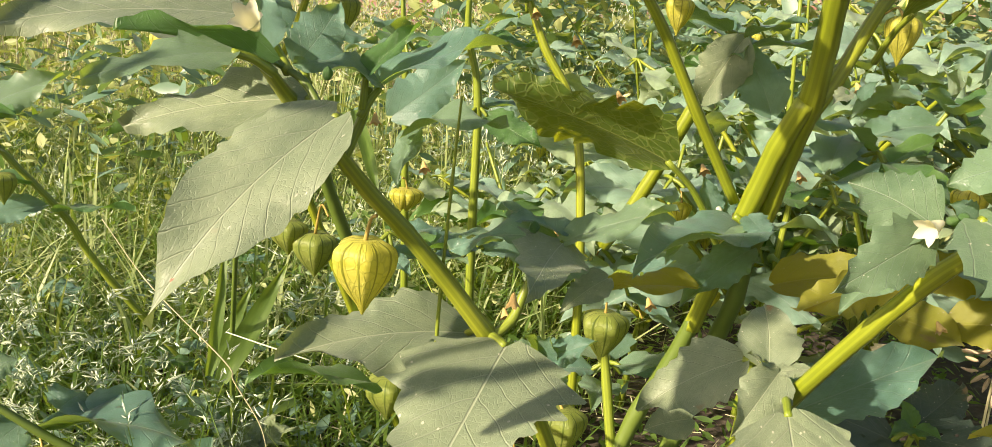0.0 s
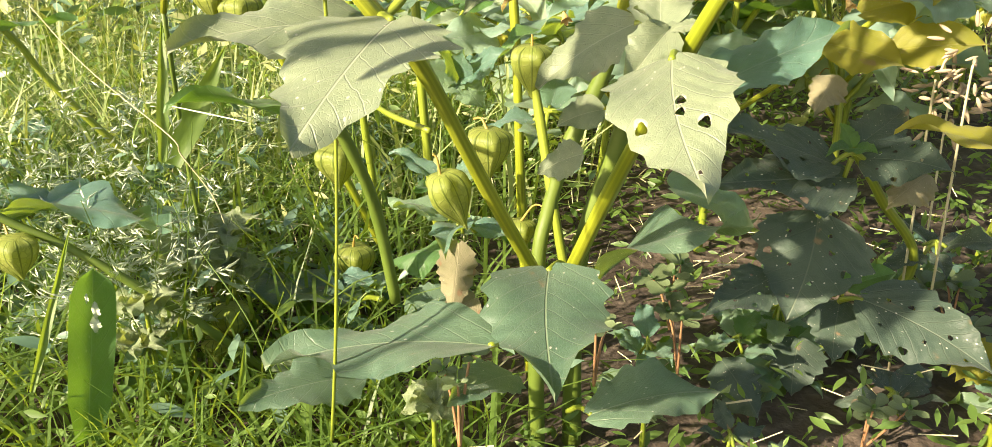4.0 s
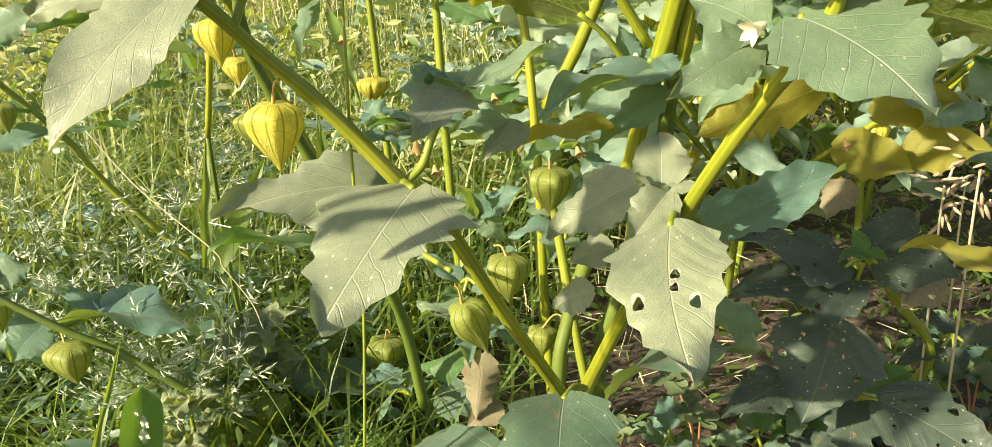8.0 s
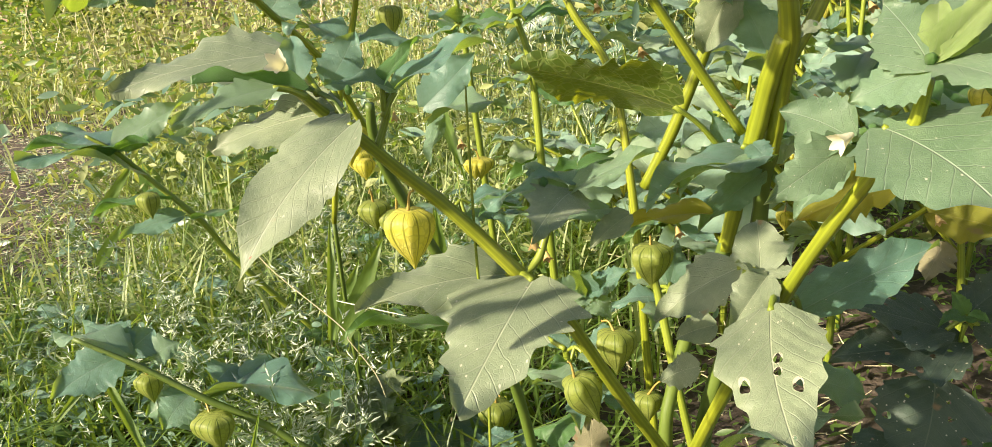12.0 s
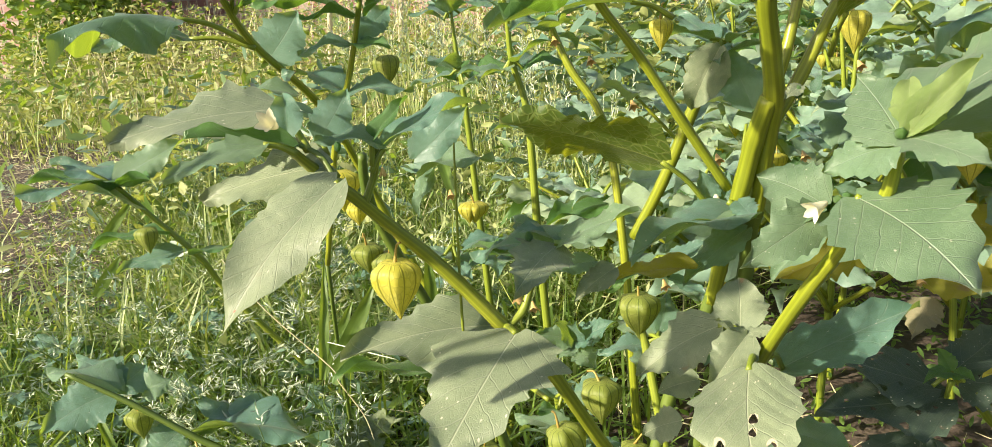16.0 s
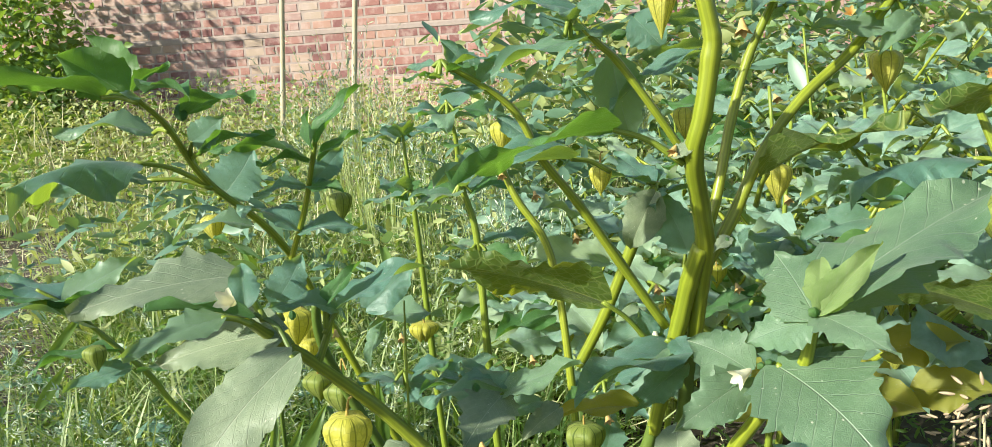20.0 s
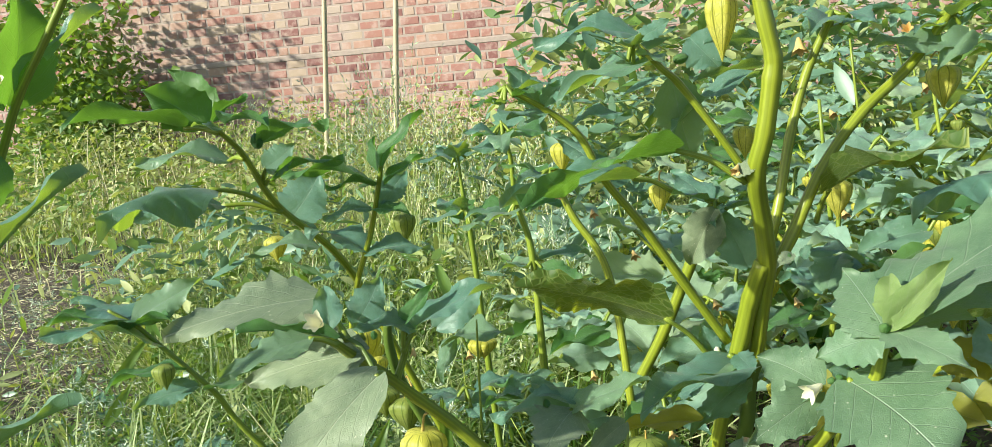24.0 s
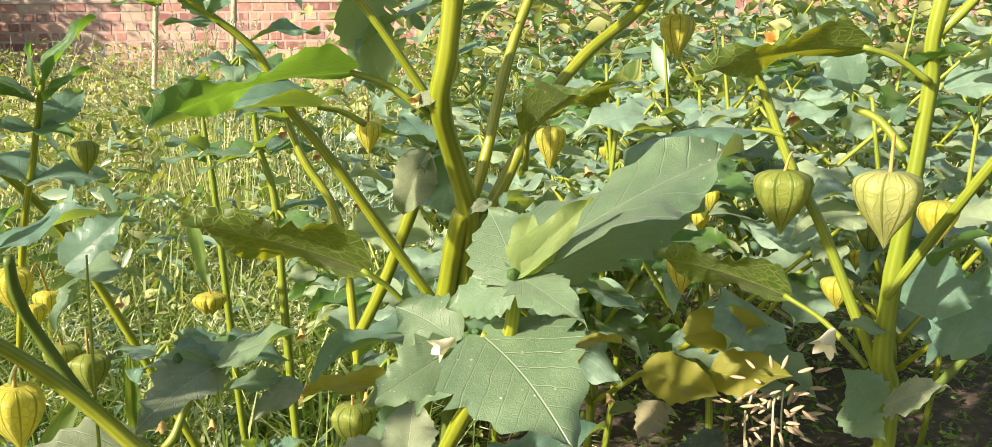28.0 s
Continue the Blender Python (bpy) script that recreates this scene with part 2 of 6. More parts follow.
# darker copy of the stem green, with the shade of low stems coloured in
STEM_DARK = tissue("stem_shaded", (0.075, 0.13, 0.016), (0.14, 0.20, 0.03), 22.0, 0.5, stretch=(1, 1, 0.3))
HUSK = husk_material("husk_yellow", (0.60, 0.57, 0.07), (0.76, 0.72, 0.16), (0.25, 0.29, 0.03), (0.70, 0.68, 0.06))
HUSK_PALE = husk_material("husk_pale", (0.44, 0.49, 0.15), (0.58, 0.61, 0.25), (0.26, 0.31, 0.06), (0.50, 0.54, 0.08))
HUSK_GREEN = husk_material("husk_green", (0.26, 0.33, 0.06), (0.38, 0.43, 0.11), (0.12, 0.19, 0.03), (0.42, 0.46, 0.04))
PEDICEL = tissue("pedicel_tan", (0.34, 0.23, 0.05), (0.45, 0.34, 0.08), 40.0, 0.5)
PETAL = tissue("petal_cream", (0.80, 0.78, 0.52), (0.88, 0.87, 0.70), 60.0, 0.6, glow=(0.7, 0.65, 0.3))
PETAL_OLD = tissue("petal_orange", (0.55, 0.33, 0.08), (0.68, 0.50, 0.20), 60.0, 0.6)
# low grass: shade between the plants is put into this darker green
GRASS = tissue("grass_shaded", (0.05, 0.115, 0.02), (0.17, 0.27, 0.05), 6.0, 0.45, glow=(0.36, 0.50, 0.04), share=0.4)
GRASS_DRY = tissue("grass_dry", (0.44, 0.40, 0.20), (0.68, 0.63, 0.40), 6.0, 0.7)
GRAIN = tissue("grain_tan", (0.42, 0.31, 0.18), (0.58, 0.45, 0.30), 40.0, 0.6)
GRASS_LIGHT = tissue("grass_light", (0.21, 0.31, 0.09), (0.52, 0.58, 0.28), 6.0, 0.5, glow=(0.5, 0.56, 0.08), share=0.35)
STRAW = tissue("spikelet_pale", (0.42, 0.50, 0.32), (0.64, 0.70, 0.52), 30.0, 0.7)
WEED = tissue("weed_green", (0.055, 0.13, 0.03), (0.18, 0.29, 0.065), 9.0, 0.45, glow=(0.30, 0.44, 0.03), share=0.4)
WEED_BLUE = tissue("weed_bluegreen", (0.09, 0.18, 0.12), (0.21, 0.33, 0.22), 9.0, 0.40, glow=(0.25, 0.38, 0.06), share=0.3)
# bright copy of the weed green: sunlight on the weeds is put into the colour
WEED_SUNLIT = tissue("weed_sunlit", (0.27, 0.345, 0.10), (0.53, 0.555, 0.26), 9.0, 0.55, glow=(0.50, 0.54, 0.08), share=0.36)
BAMBOO = tissue("bamboo_pole", (0.42, 0.36, 0.22), (0.60, 0.52, 0.36), 9.0, 0.6, stretch=(1, 1, 0.15))
RUST = tissue("rusty_post", (0.30, 0.15, 0.08), (0.42, 0.24, 0.15), 9.0, 0.7)


def soil_material():
    m, t, p = shader("soil")
    a, b = noise_at(t, 3.0, 6.0), noise_at(t, 60.0, 5.0)
    colour = blend(t, step(t, a, 0.35, 0.65), (0.045, 0.033, 0.024), (0.095, 0.072, 0.052))
    colour = blend(t, step(t, b, 0.45, 0.75), colour, (0.15, 0.12, 0.09))
    t.links.new(colour, p.inputs["Base Color"])
    p.inputs["Roughness"].default_value = 0.95
    bumped(t, p, maths(t, 'ADD', a, maths(t, 'MULTIPLY', b, 0.4)), 0.9, 0.02)
    return m


def brick_material():
    m, t, p = shader("brick_clay")
    info = t.nodes.new("ShaderNodeObjectInfo").outputs["Random"]
    isl = t.nodes.new("ShaderNodeNewGeometry").outputs["Random Per Island"]
    pick = maths(t, 'FRACT', maths(t, 'ADD', info, isl))
    g = t.nodes.new("ShaderNodeNewGeometry").outputs["Position"]
    colour = blend(t, step(t, pick, 0.15, 0.35), (0.24, 0.105, 0.095), (0.37, 0.18, 0.145))
    colour = blend(t, step(t, pick, 0.55, 0.7), colour, (0.44, 0.26, 0.195))
    colour = blend(t, step(t, pick, 0.78, 0.9), colour, (0.46, 0.35, 0.265))
    colour = blend(t, maths(t, 'MULTIPLY', step(t, noise_at(t, 18.0, 5.0, g), 0.42, 0.75), 0.6), colour, (0.55, 0.42, 0.36))
    colour = blend(t, maths(t, 'MULTIPLY', step(t, noise_at(t, 1.6, 4.0, g), 0.45, 0.7), 0.45), colour, (0.50, 0.40, 0.36))
    t.links.new(colour, p.inputs["Base Color"])
    p.inputs["Roughness"].default_value = 0.9
    bumped(t, p, noise_at(t, 90.0, 4.0, g), 0.5, 0.004)
    return m


def mortar_material():
    m, t, p = shader("mortar")
    g = t.nodes.new("ShaderNodeNewGeometry").outputs["Position"]
    t.links.new(blend(t, noise_at(t, 25.0, 5.0, g), (0.34, 0.265, 0.23), (0.47, 0.385, 0.335)), p.inputs["Base Color"])
    p.inputs["Roughness"].default_value = 0.95
    bumped(t, p, noise_at(t, 70.0, 4.0, g), 0.6, 0.004)
    return m


SOIL, BRICK, MORTAR = soil_material(), brick_material(), mortar_material()

# ---- building blocks ----
def mesh_of(name, verts, faces, uvs=None, smooth=True):
    me = bpy.data.meshes.new(name)
    me.from_pydata([tuple(v) for v in verts], [], faces)
    if uvs is not None:
        layer = me.uv_layers.new(name="UVMap")
        at = np.empty(len(me.loops), dtype=np.int32)
        me.loops.foreach_get("vertex_index", at)
        layer.data.foreach_set("uv", np.asarray(uvs, dtype=np.float32)[at].ravel())
    if smooth:
        me.polygons.foreach_set("use_smooth", np.ones(len(me.polygons), dtype=bool))
    me.update()
    return me


def dressed(name, me, material):
    ob = new(name, me)
    if not me.materials:
        me.materials.append(material)
    elif me.materials[0] is not material:
        ob.material_slots[0].link = 'OBJECT'
        ob.material_slots[0].material = material
    return ob


def under(ob, parent, world):
    """Hangs ob under parent at the given world pose."""
    ob.parent = parent
    up = parent.matrix_basis if parent.parent is None else parent.parent.matrix_basis @ parent.matrix_parent_inverse @ parent.matrix_basis
    ob.matrix_parent_inverse = up.inverted()
    ob.matrix_basis = world
    return ob


def thing(name, x, y, z, label, category, group="", kind=""):
    ob = new(name)
    ob.empty_display_size = 0.02
    ob.matrix_basis = Matrix.Translation((x, y, z))
    return tagged(ob, label, category, group, kind)


def spline(points, steps):
    """Catmull-Rom through (x, y, z, radius) points."""
    p = [np.array(q, float) for q in points]
    p = [2 * p[0] - p[1]] + p + [2 * p[-1] - p[-2]]
    out = []
    for i in range(1, len(p) - 2):
        for k in range(steps):
            s = k / steps
            a, b, c, d = p[i - 1:i + 3]
            out.append(0.5 * (2 * b + (c - a) * s + (2 * a - 5 * b + 4 * c - d) * s * s + (3 * b - a - 3 * c + d) * s ** 3))
    out.append(p[-2])
    return out


def tube_mesh(name, points, sides=12, steps=6, rib=0.0, knots=True):
    line = spline(points, steps)
    verts, faces, uvs = [], [], []
    side = None
    for i, q in enumerate(line):
        a, b = line[max(i - 1, 0)][:3], line[min(i + 1, len(line) - 1)][:3]
        way = Vector(b - a).normalized()
        if side is None:
            side = way.orthogonal().normalized()
        side = (side - way * side.dot(way)).normalized()
        over = way.cross(side)
        swell = 1.0
        if knots and 0 < i < len(line) - 1:
            near = min(i % steps, steps - i % steps)
            swell += 0.08 if near == 0 else 0.025 if near == 1 else 0.0
        for k in range(sides):
            an = 2 * math.pi * k / sides
            r = q[3] * swell * (1 + (rib if k % 2 else -rib))
            v = Vector(q[:3]) + (side * math.cos(an) + over * math.sin(an)) * r
            verts.append(v)
            uvs.append((k / sides if k <= sides / 2 else 2 * (1 - k / sides) * 0.5, i * 0.2))
    n = len(line)
    for i in range(n - 1):
        for k in range(sides):
            j = (k + 1) % sides
            faces.append((i * sides + k, i * sides + j, (i + 1) * sides + j, (i + 1) * sides + k))
    faces.append(tuple(reversed(range(sides))))
    faces.append(tuple(range((n - 1) * sides, n * sides)))
    return mesh_of(name, verts, faces, uvs)


def stem(plant, material, *points, name="stem", label="", sides=14, rib=0.05):
    """A ribbed stalk through (x, y, z, radius) points."""
    ob = dressed(name, tube_mesh(name, points, sides, 7, rib), material)
    under(ob, plant, Matrix())
    return tagged(ob, label)


def half_width(u):
    return u ** 0.56 * (1 - u) ** 1.06 * (1 + 0.1 * (1 - u)) if 0 < u < 1 else 0.0


def leaf_template(seed, rows=54, cols=7, fold=0.12, arch=0.10, wave=0.05, teeth=6, bite=0.26, holes=(), curl=0.0, lean=None, quilt=0.006, blunt=0.0):
    """A blade of length 1 and width 1 from its base along +y, upper side +z: ovate, with pointed forward teeth and sunken side veins."""
    r = random.Random(seed)
    ph, ph2 = r.uniform(0, 6), r.uniform(0, 6)
    lean = r.uniform(-0.05, 0.05) if lean is None else lean
    marks = {}
    for side in (-1, 1):
        cuts = [0.05 + 0.9 * (k + r.uniform(-0.28, 0.28)) / teeth for k in range(teeth + 1)]
        marks[side] = [(a, b, r.uniform(0.35, 1.35)) for a, b in zip(cuts, cuts[1:])]
    verts, uvs, faces, grid = [], [], [], {}
    peak = max(half_width(i / 60) for i in range(61))
    for i in range(rows + 1):
        u = i / rows
        for side in (-1, 1):
            w = 0.5 * half_width(max(u, 0.004) if u < 1 else 1) / peak
            if blunt and u > 0.6:
                w = max(w, 0.5 * blunt * math.sqrt(max(0.0, 1 - ((u - 0.6) / 0.4) ** 2)))
            point = 0.0
            for a, b, amp in marks[side]:
                if a <= u < b:
                    f = (u - a) / (b - a)
                    point = amp * (f / 0.68) ** 1.35 if f < 0.68 else amp * ((1 - f) / 0.32) ** 0.9
            w *= 1 - 0.45 * bite + bite * point * min(1, 6 * u) + 0.035 * math.sin(6 * u + ph * side) + 0.016 * math.sin(37 * u + ph2 * side)
            for j in range(0 if side > 0 else 1, cols + 1):
                v = j / cols
                x = side * w * v
                y = u - 0.05 * (1 - u) ** 6 * v - 0.03 * v * math.sin(math.pi * u)
                z = fold * abs(x) * (1 - 0.5 * v) + arch * 4 * u * (1 - u) * 0.5
                z += wave * v * v * math.sin(9 * u + ph * side + ph2) * (0.35 + u)
                z -= curl * v * v * (0.4 + u) * 0.5
                z += quilt * (abs(math.sin(math.pi * 6.5 * (u - 0.85 * abs(x)))) - 0.5) * min(1, 3 * v) * (1 - 0.6 * u)
                grid[i, side * j] = len(verts)
                verts.append((x + lean * math.sin(math.pi * u), y, z))
                uvs.append((0.5 + x, u))
    for hx, hy, hr in holes:
        for k, (x, y, z) in enumerate(verts):
            d = math.hypot(x - hx, (y - hy) / 0.8)
            ring = hr * (1 + 0.16 * math.sin(3 * math.atan2(y - hy, x - hx) + 40 * hx))
            if 0.55 * ring < d < 1.25 * ring:
                verts[k] = (hx + (x - hx) * ring / d, hy + (y - hy) * ring / d, z)
    for i in range(rows):
        for j in range(-cols, cols):
            q = (grid[i, j], grid[i, j + 1], grid[i + 1, j + 1], grid[i + 1, j])
            cx = sum(verts[k][0] for k in q) / 4
            cy = sum(verts[k][1] for k in q) / 4
            if any(math.hypot(cx - hx, (cy - hy) / 0.8) < 0.97 * hr * (1 + 0.16 * math.sin(3 * math.atan2(cy - hy, cx - hx) + 40 * hx)) for hx, hy, hr in holes):
                continue
            faces.append(q)
    return mesh_of("leaf", verts, faces, uvs)


LEAVES = [leaf_template(11, wave=0.07), leaf_template(12, fold=0.3, arch=0.16, wave=0.08, bite=0.12), leaf_template(13, fold=0.05, arch=0.09, wave=0.045, teeth=6, bite=0.28),
          leaf_template(14, fold=0.2, arch=0.22, wave=0.08, teeth=5, bite=0.27), leaf_template(15, fold=0.45, arch=0.1, wave=0.07, bite=0.10), leaf_template(16, fold=-0.1, arch=0.15, wave=0.12, curl=0.25)]
LEAF_HOLED = leaf_template(21, rows=130, cols=40, fold=0.06, arch=0.06, wave=0.05, teeth=6, bite=0.22, lean=0.07, holes=HOLES)
LEAF_RAGGED = leaf_template(22, rows=80, cols=24, fold=0.05, arch=0.08, wave=0.07, teeth=7, bite=0.12,
                            holes=((0.2, 0.2, 0.022), (-0.2, 0.3, 0.03), (0.12, 0.5, 0.02), (-0.1, 0.62, 0.025), (0.33, 0.42, 0.04), (-0.36, 0.46, 0.045), (0.05, 0.78, 0.02), (-0.15, 0.15, 0.02)))
LEAF_FINE = leaf_template(23, rows=84, cols=8, fold=0.16, arch=0.12, wave=0.07, teeth=7, bite=0.34)
LEAF_RUFFLED = leaf_template(25, rows=44, cols=5, fold=0.05, arch=0.25, wave=0.16, teeth=7, bite=0.3)
LEAF_DROOP = leaf_template(27, fold=0.10, arch=0.14, wave=0.05, teeth=7, bite=0.11)
LEAF_BROAD = leaf_template(26, fold=0.07, arch=0.12, wave=0.05, teeth=6, bite=0.26, blunt=0.30)
LEAF_SMALL = [leaf_template(30 + k, rows=26, cols=4, fold=0.15 + 0.12 * k, arch=0.12 + 0.06 * k, wave=0.10, teeth=5, bite=0.27) for k in range(3)]


def leaf_pose(base, tip, width, face, depth=None):
    b, t = Vector(base), Vector(tip)
    along = t - b
    length = along.length
    y = along / length
    f = Vector(face)
    z = (f - y * f.dot(y)).normalized()
    x = y.cross(z)
    m = Matrix((x * width, y * length, z * (depth or length))).transposed().to_4x4()
    m.translation = b
    return m


def leaf(plant, base, tip, width, face, kind=0, material=None, stalk=None, name="leaf", label=""):
    """A leaf from its base to its tip, with its upper side towards face; stalk: where its petiole springs from the stem."""
    me = kind if not isinstance(kind, int) else LEAVES[kind]
    m = leaf_pose(base, tip, width, face)
    ob = under(dressed(name, me, material or LEAF), plant, m)
    tagged(ob, label)
    if stalk:
        s, b = Vector(stalk), Vector(base)
        r = 0.0016 + 0.012 * width
        mid = (s + b) / 2 + Vector((0, 0, 0.08 * (b - s).length))
        pet = dressed("petiole", tube_mesh("petiole", ((*s, r * 1.2), (*mid, r), (*b, r * 0.9)), 8, 4, 0, False), STEM)
        under(pet, ob, Matrix())
    return ob


def bend(marks, at):
    """Smooth value between (place, value) marks."""
    for (a, u), (b, v) in zip(marks, marks[1:]):
        if at <= b:
            k = (at - a) / (b - a)
            return u + (v - u) * k
    return marks[-1][1]


def husk_template(seed, plump=1.0, shrunk=0.0):
    """A lantern hanging from the origin, 1 long and about 0.8 wide."""
    r = random.Random(seed)
    rings, sides = 28, 50
    verts, faces, uvs = [], [], []
    for i in range(rings + 1):
        h = i / rings
        prof = plump * bend(((0, 0.22), (0.03, 0.33), (0.08, 0.40), (0.18, 0.42), (0.33, 0.40), (0.5, 0.325), (0.68, 0.21), (0.84, 0.09), (1, 0.012)), h)
        sink = 0.03 * math.exp(-((h / 0.03) ** 2))
        for k in range(sides):
            an = 2 * math.pi * k / sides
            ridge = abs(math.cos(2.5 * an)) ** 1.6
            fine = abs(math.cos(5 * an)) ** 4
            lob = 1 + 0.17 * (ridge - 0.5) * (1.3 - 0.5 * h) + 0.05 * fine - shrunk * 0.25 * math.sin(3 * an + 5 * h + seed)
            verts.append((prof * lob * math.cos(an), prof * lob * math.sin(an), -h + sink))
            uvs.append((k / sides, h))
    for i in range(rings):
        for k in range(sides):
            j = (k + 1) % sides
            faces.append((i * sides + k, (i + 1) * sides + k, (i + 1) * sides + j, i * sides + j))
    faces.append(tuple(range(sides)))
    faces.append(tuple(reversed(range(rings * sides, (rings + 1) * sides))))
    return mesh_of("husk", verts, faces, uvs)


HUSKS = [husk_template(1), husk_template(2, 1.05), husk_template(3, 0.9, 0.5)]


def husk(plant, top, length, width, hang=None, kind=0, material=None, tilt=(0, 0), turn=0.0, label=""):
    """A seed lantern that hangs from top; hang: where its stalk leaves the stem."""
    m = Matrix.Translation(top) @ pose(0, 0, 0, tilt[0], tilt[1], turn) @ Matrix.Diagonal((width / 0.84, width / 0.84, length, 1))
    ob = tagged(under(dressed("husk", HUSKS[kind], material or HUSK), plant, m), label)
    if hang:
        s, b = Vector(hang), Vector(top) - Vector((0, 0, 0.03 * length))
        mid = s.lerp(b, 0.55) + Vector((0, 0, 0.35 * (s - b).length))
        r = 0.0008 + 0.009 * width
        under(dressed("pedicel", tube_mesh("pedicel", ((*s, r * 0.9), (*mid, r * 0.8), (*b, r * 1.3)), 8, 5, 0, False), PEDICEL), ob, Matrix())
    return ob


def flower_template():
    verts, faces, uvs = [], [], []
    rings, sides = 9, 20
    for i in range(rings + 1):
        h = i / rings
        r = 0.10 + 0.30 * h ** 0.8 + 0.16 * max(0, h - 0.65) * 2
        for k in range(sides):
            an = 2 * math.pi * k / sides
            lob = 1 + (0.22 * math.cos(5 * an)) * h ** 3
            verts.append((r * lob * math.cos(an), r * lob * math.sin(an), h + 0.12 * math.cos(5 * an) * h ** 3))
            uvs.append((k / sides, h))
    for i in range(rings):
        for k in range(sides):
            j = (k + 1) % sides
            faces.append((i * sides + k, i * sides + j, (i + 1) * sides + j, (i + 1) * sides + k))
    return mesh_of("flower", verts, faces, uvs)


def bud_template():
    verts, faces, uvs = [], [], []
    rings, sides = 10, 15
    for i in range(rings + 1):
        h = i / rings
        r = 0.34 * math.sin(math.pi * min(1, 0.12 + 0.88 * h)) ** 0.7 + 0.01
        for k in range(sides):
            an = 2 * math.pi * k / sides
            verts.append((r * (1 + 0.1 * math.cos(5 * an)) * math.cos(an), r * (1 + 0.1 * math.cos(5 * an)) * math.sin(an), h))
            uvs.append((k / sides, h))
    for i in range(rings):
        for k in range(sides):
            j = (k + 1) % sides
            faces.append((i * sides + k, i * sides + j, (i + 1) * sides + j, (i + 1) * sides + k))
    faces.append(tuple(reversed(range(sides))))
    faces.append(tuple(range(rings * sides, (rings + 1) * sides)))
    return mesh_of("bud", verts, faces, uvs)


FLOWER, BUD = flower_template(), bud_template()


def blossom(plant, at, way, size, material=None, name="flower", label=""):
    turn = Vector(way).to_track_quat('Z', 'Y').to_matrix().to_4x4()
    me, mat = (FLOWER, material or PETAL) if name == "flower" else (BUD, material or LEAF_YOUNG)
    thin = 0.35 if name == "grain" else 1.0
    size *= 0.72 if material is PETAL_OLD else 1.0
    ob = under(dressed(name, me, mat), plant, Matrix.Translation(at) @ turn @ Matrix.Diagonal((size * thin, size * thin, size, 1)))
    return tagged(ob, label)


def whorl(plant, at, count, size, seed, material=None, up=0.3, small=False):
    """A tuft of leaves all round a stem's tip."""
    r = random.Random(seed)
    p = Vector(at)
    for k in range(count):
        an = 6.283 * (k + 0.7 * r.random()) / count
        d = Vector((math.cos(an), math.sin(an), r.uniform(-0.45, 0.35) + up * 0.3)).normalized()
        ln = size * r.uniform(0.65, 1.15)
        base = p + d * size * 0.2 - Vector((0, 0, 0.02 * r.random()))
        face = Vector((-d.x * 0.4 + r.gauss(0, 0.2), -d.y * 0.4 - 0.2 + r.gauss(0, 0.2), 1))
        kind = LEAF_SMALL[k % 3] if small else LEAVES[r.choice((0, 1, 3))]
        leaf(plant, base, base + d * ln, ln * r.uniform(0.5, 0.7), face, kind, material or (LEAF_YOUNG if r.random() < 0.2 else LEAF), tuple(p))


def strip_template(seed, bend=0.12, rows=24, blunt=0.0):
    """A grass blade of length 1 and width 1 with a keel."""
    verts, faces, uvs = [], [], []
    for i in range(rows + 1):
        u = i / rows
        w = 0.5 * min(1, 0.55 + 1.5 * u) * (1 - u ** (5 + 14 * blunt)) * (1 - 0.55 * (1 - blunt) * u ** 2) + 0.003
        for j in range(-2, 3):
            v = j / 2
            verts.append((w * v, u, 0.02 * abs(v) + bend * u * (1 - u) + 0.006 * math.sin(15 * u + seed) * v))
            uvs.append((0.5 + 0.5 * w * v, u))
    for i in range(rows):
        for j in range(4):
            a = i * 5 + j
            faces.append((a, a + 1, a + 6, a + 5))
    return mesh_of("blade", verts, faces, uvs)


def paddle_template():
    """A small thick spoon-shaped leaf."""
    verts, faces, uvs = [], [], []
    for i in range(9):
        u = i / 8
        w = 0.5 * math.sin(math.pi * min(1, u ** 1.5)) ** 0.7 * (0.3 + 0.7 * u) + 0.06 * (1 - u) + 0.002
        for j in (-1, -0.5, 0, 0.5, 1):
            verts.append((w * j, u, 0.08 * u + 0.10 * j * j * w - 0.06 * u * u))
            uvs.append((0.5 + 0.4 * w * j, u))
    for i in range(8):
        for j in range(4):
            a = i * 5 + j
            faces.append((a, a + 1, a + 6, a + 5))
    return mesh_of("leaf", verts, faces, uvs)


BLADES, PADDLE = [strip_template(k, 0.08 + 0.08 * k) for k in range(3)], paddle_template()
TONGUE = strip_template(5, 0.06, 40, 1.0)
FLESHY = tissue("fleshy_leaf", (0.10, 0.15, 0.07), (0.19, 0.25, 0.12), 30.0, 0.35, glow=(0.2, 0.28, 0.05), share=0.2)
REDDISH = tissue("reddish_stalk", (0.25, 0.12, 0.06), (0.36, 0.22, 0.10), 30.0, 0.5)


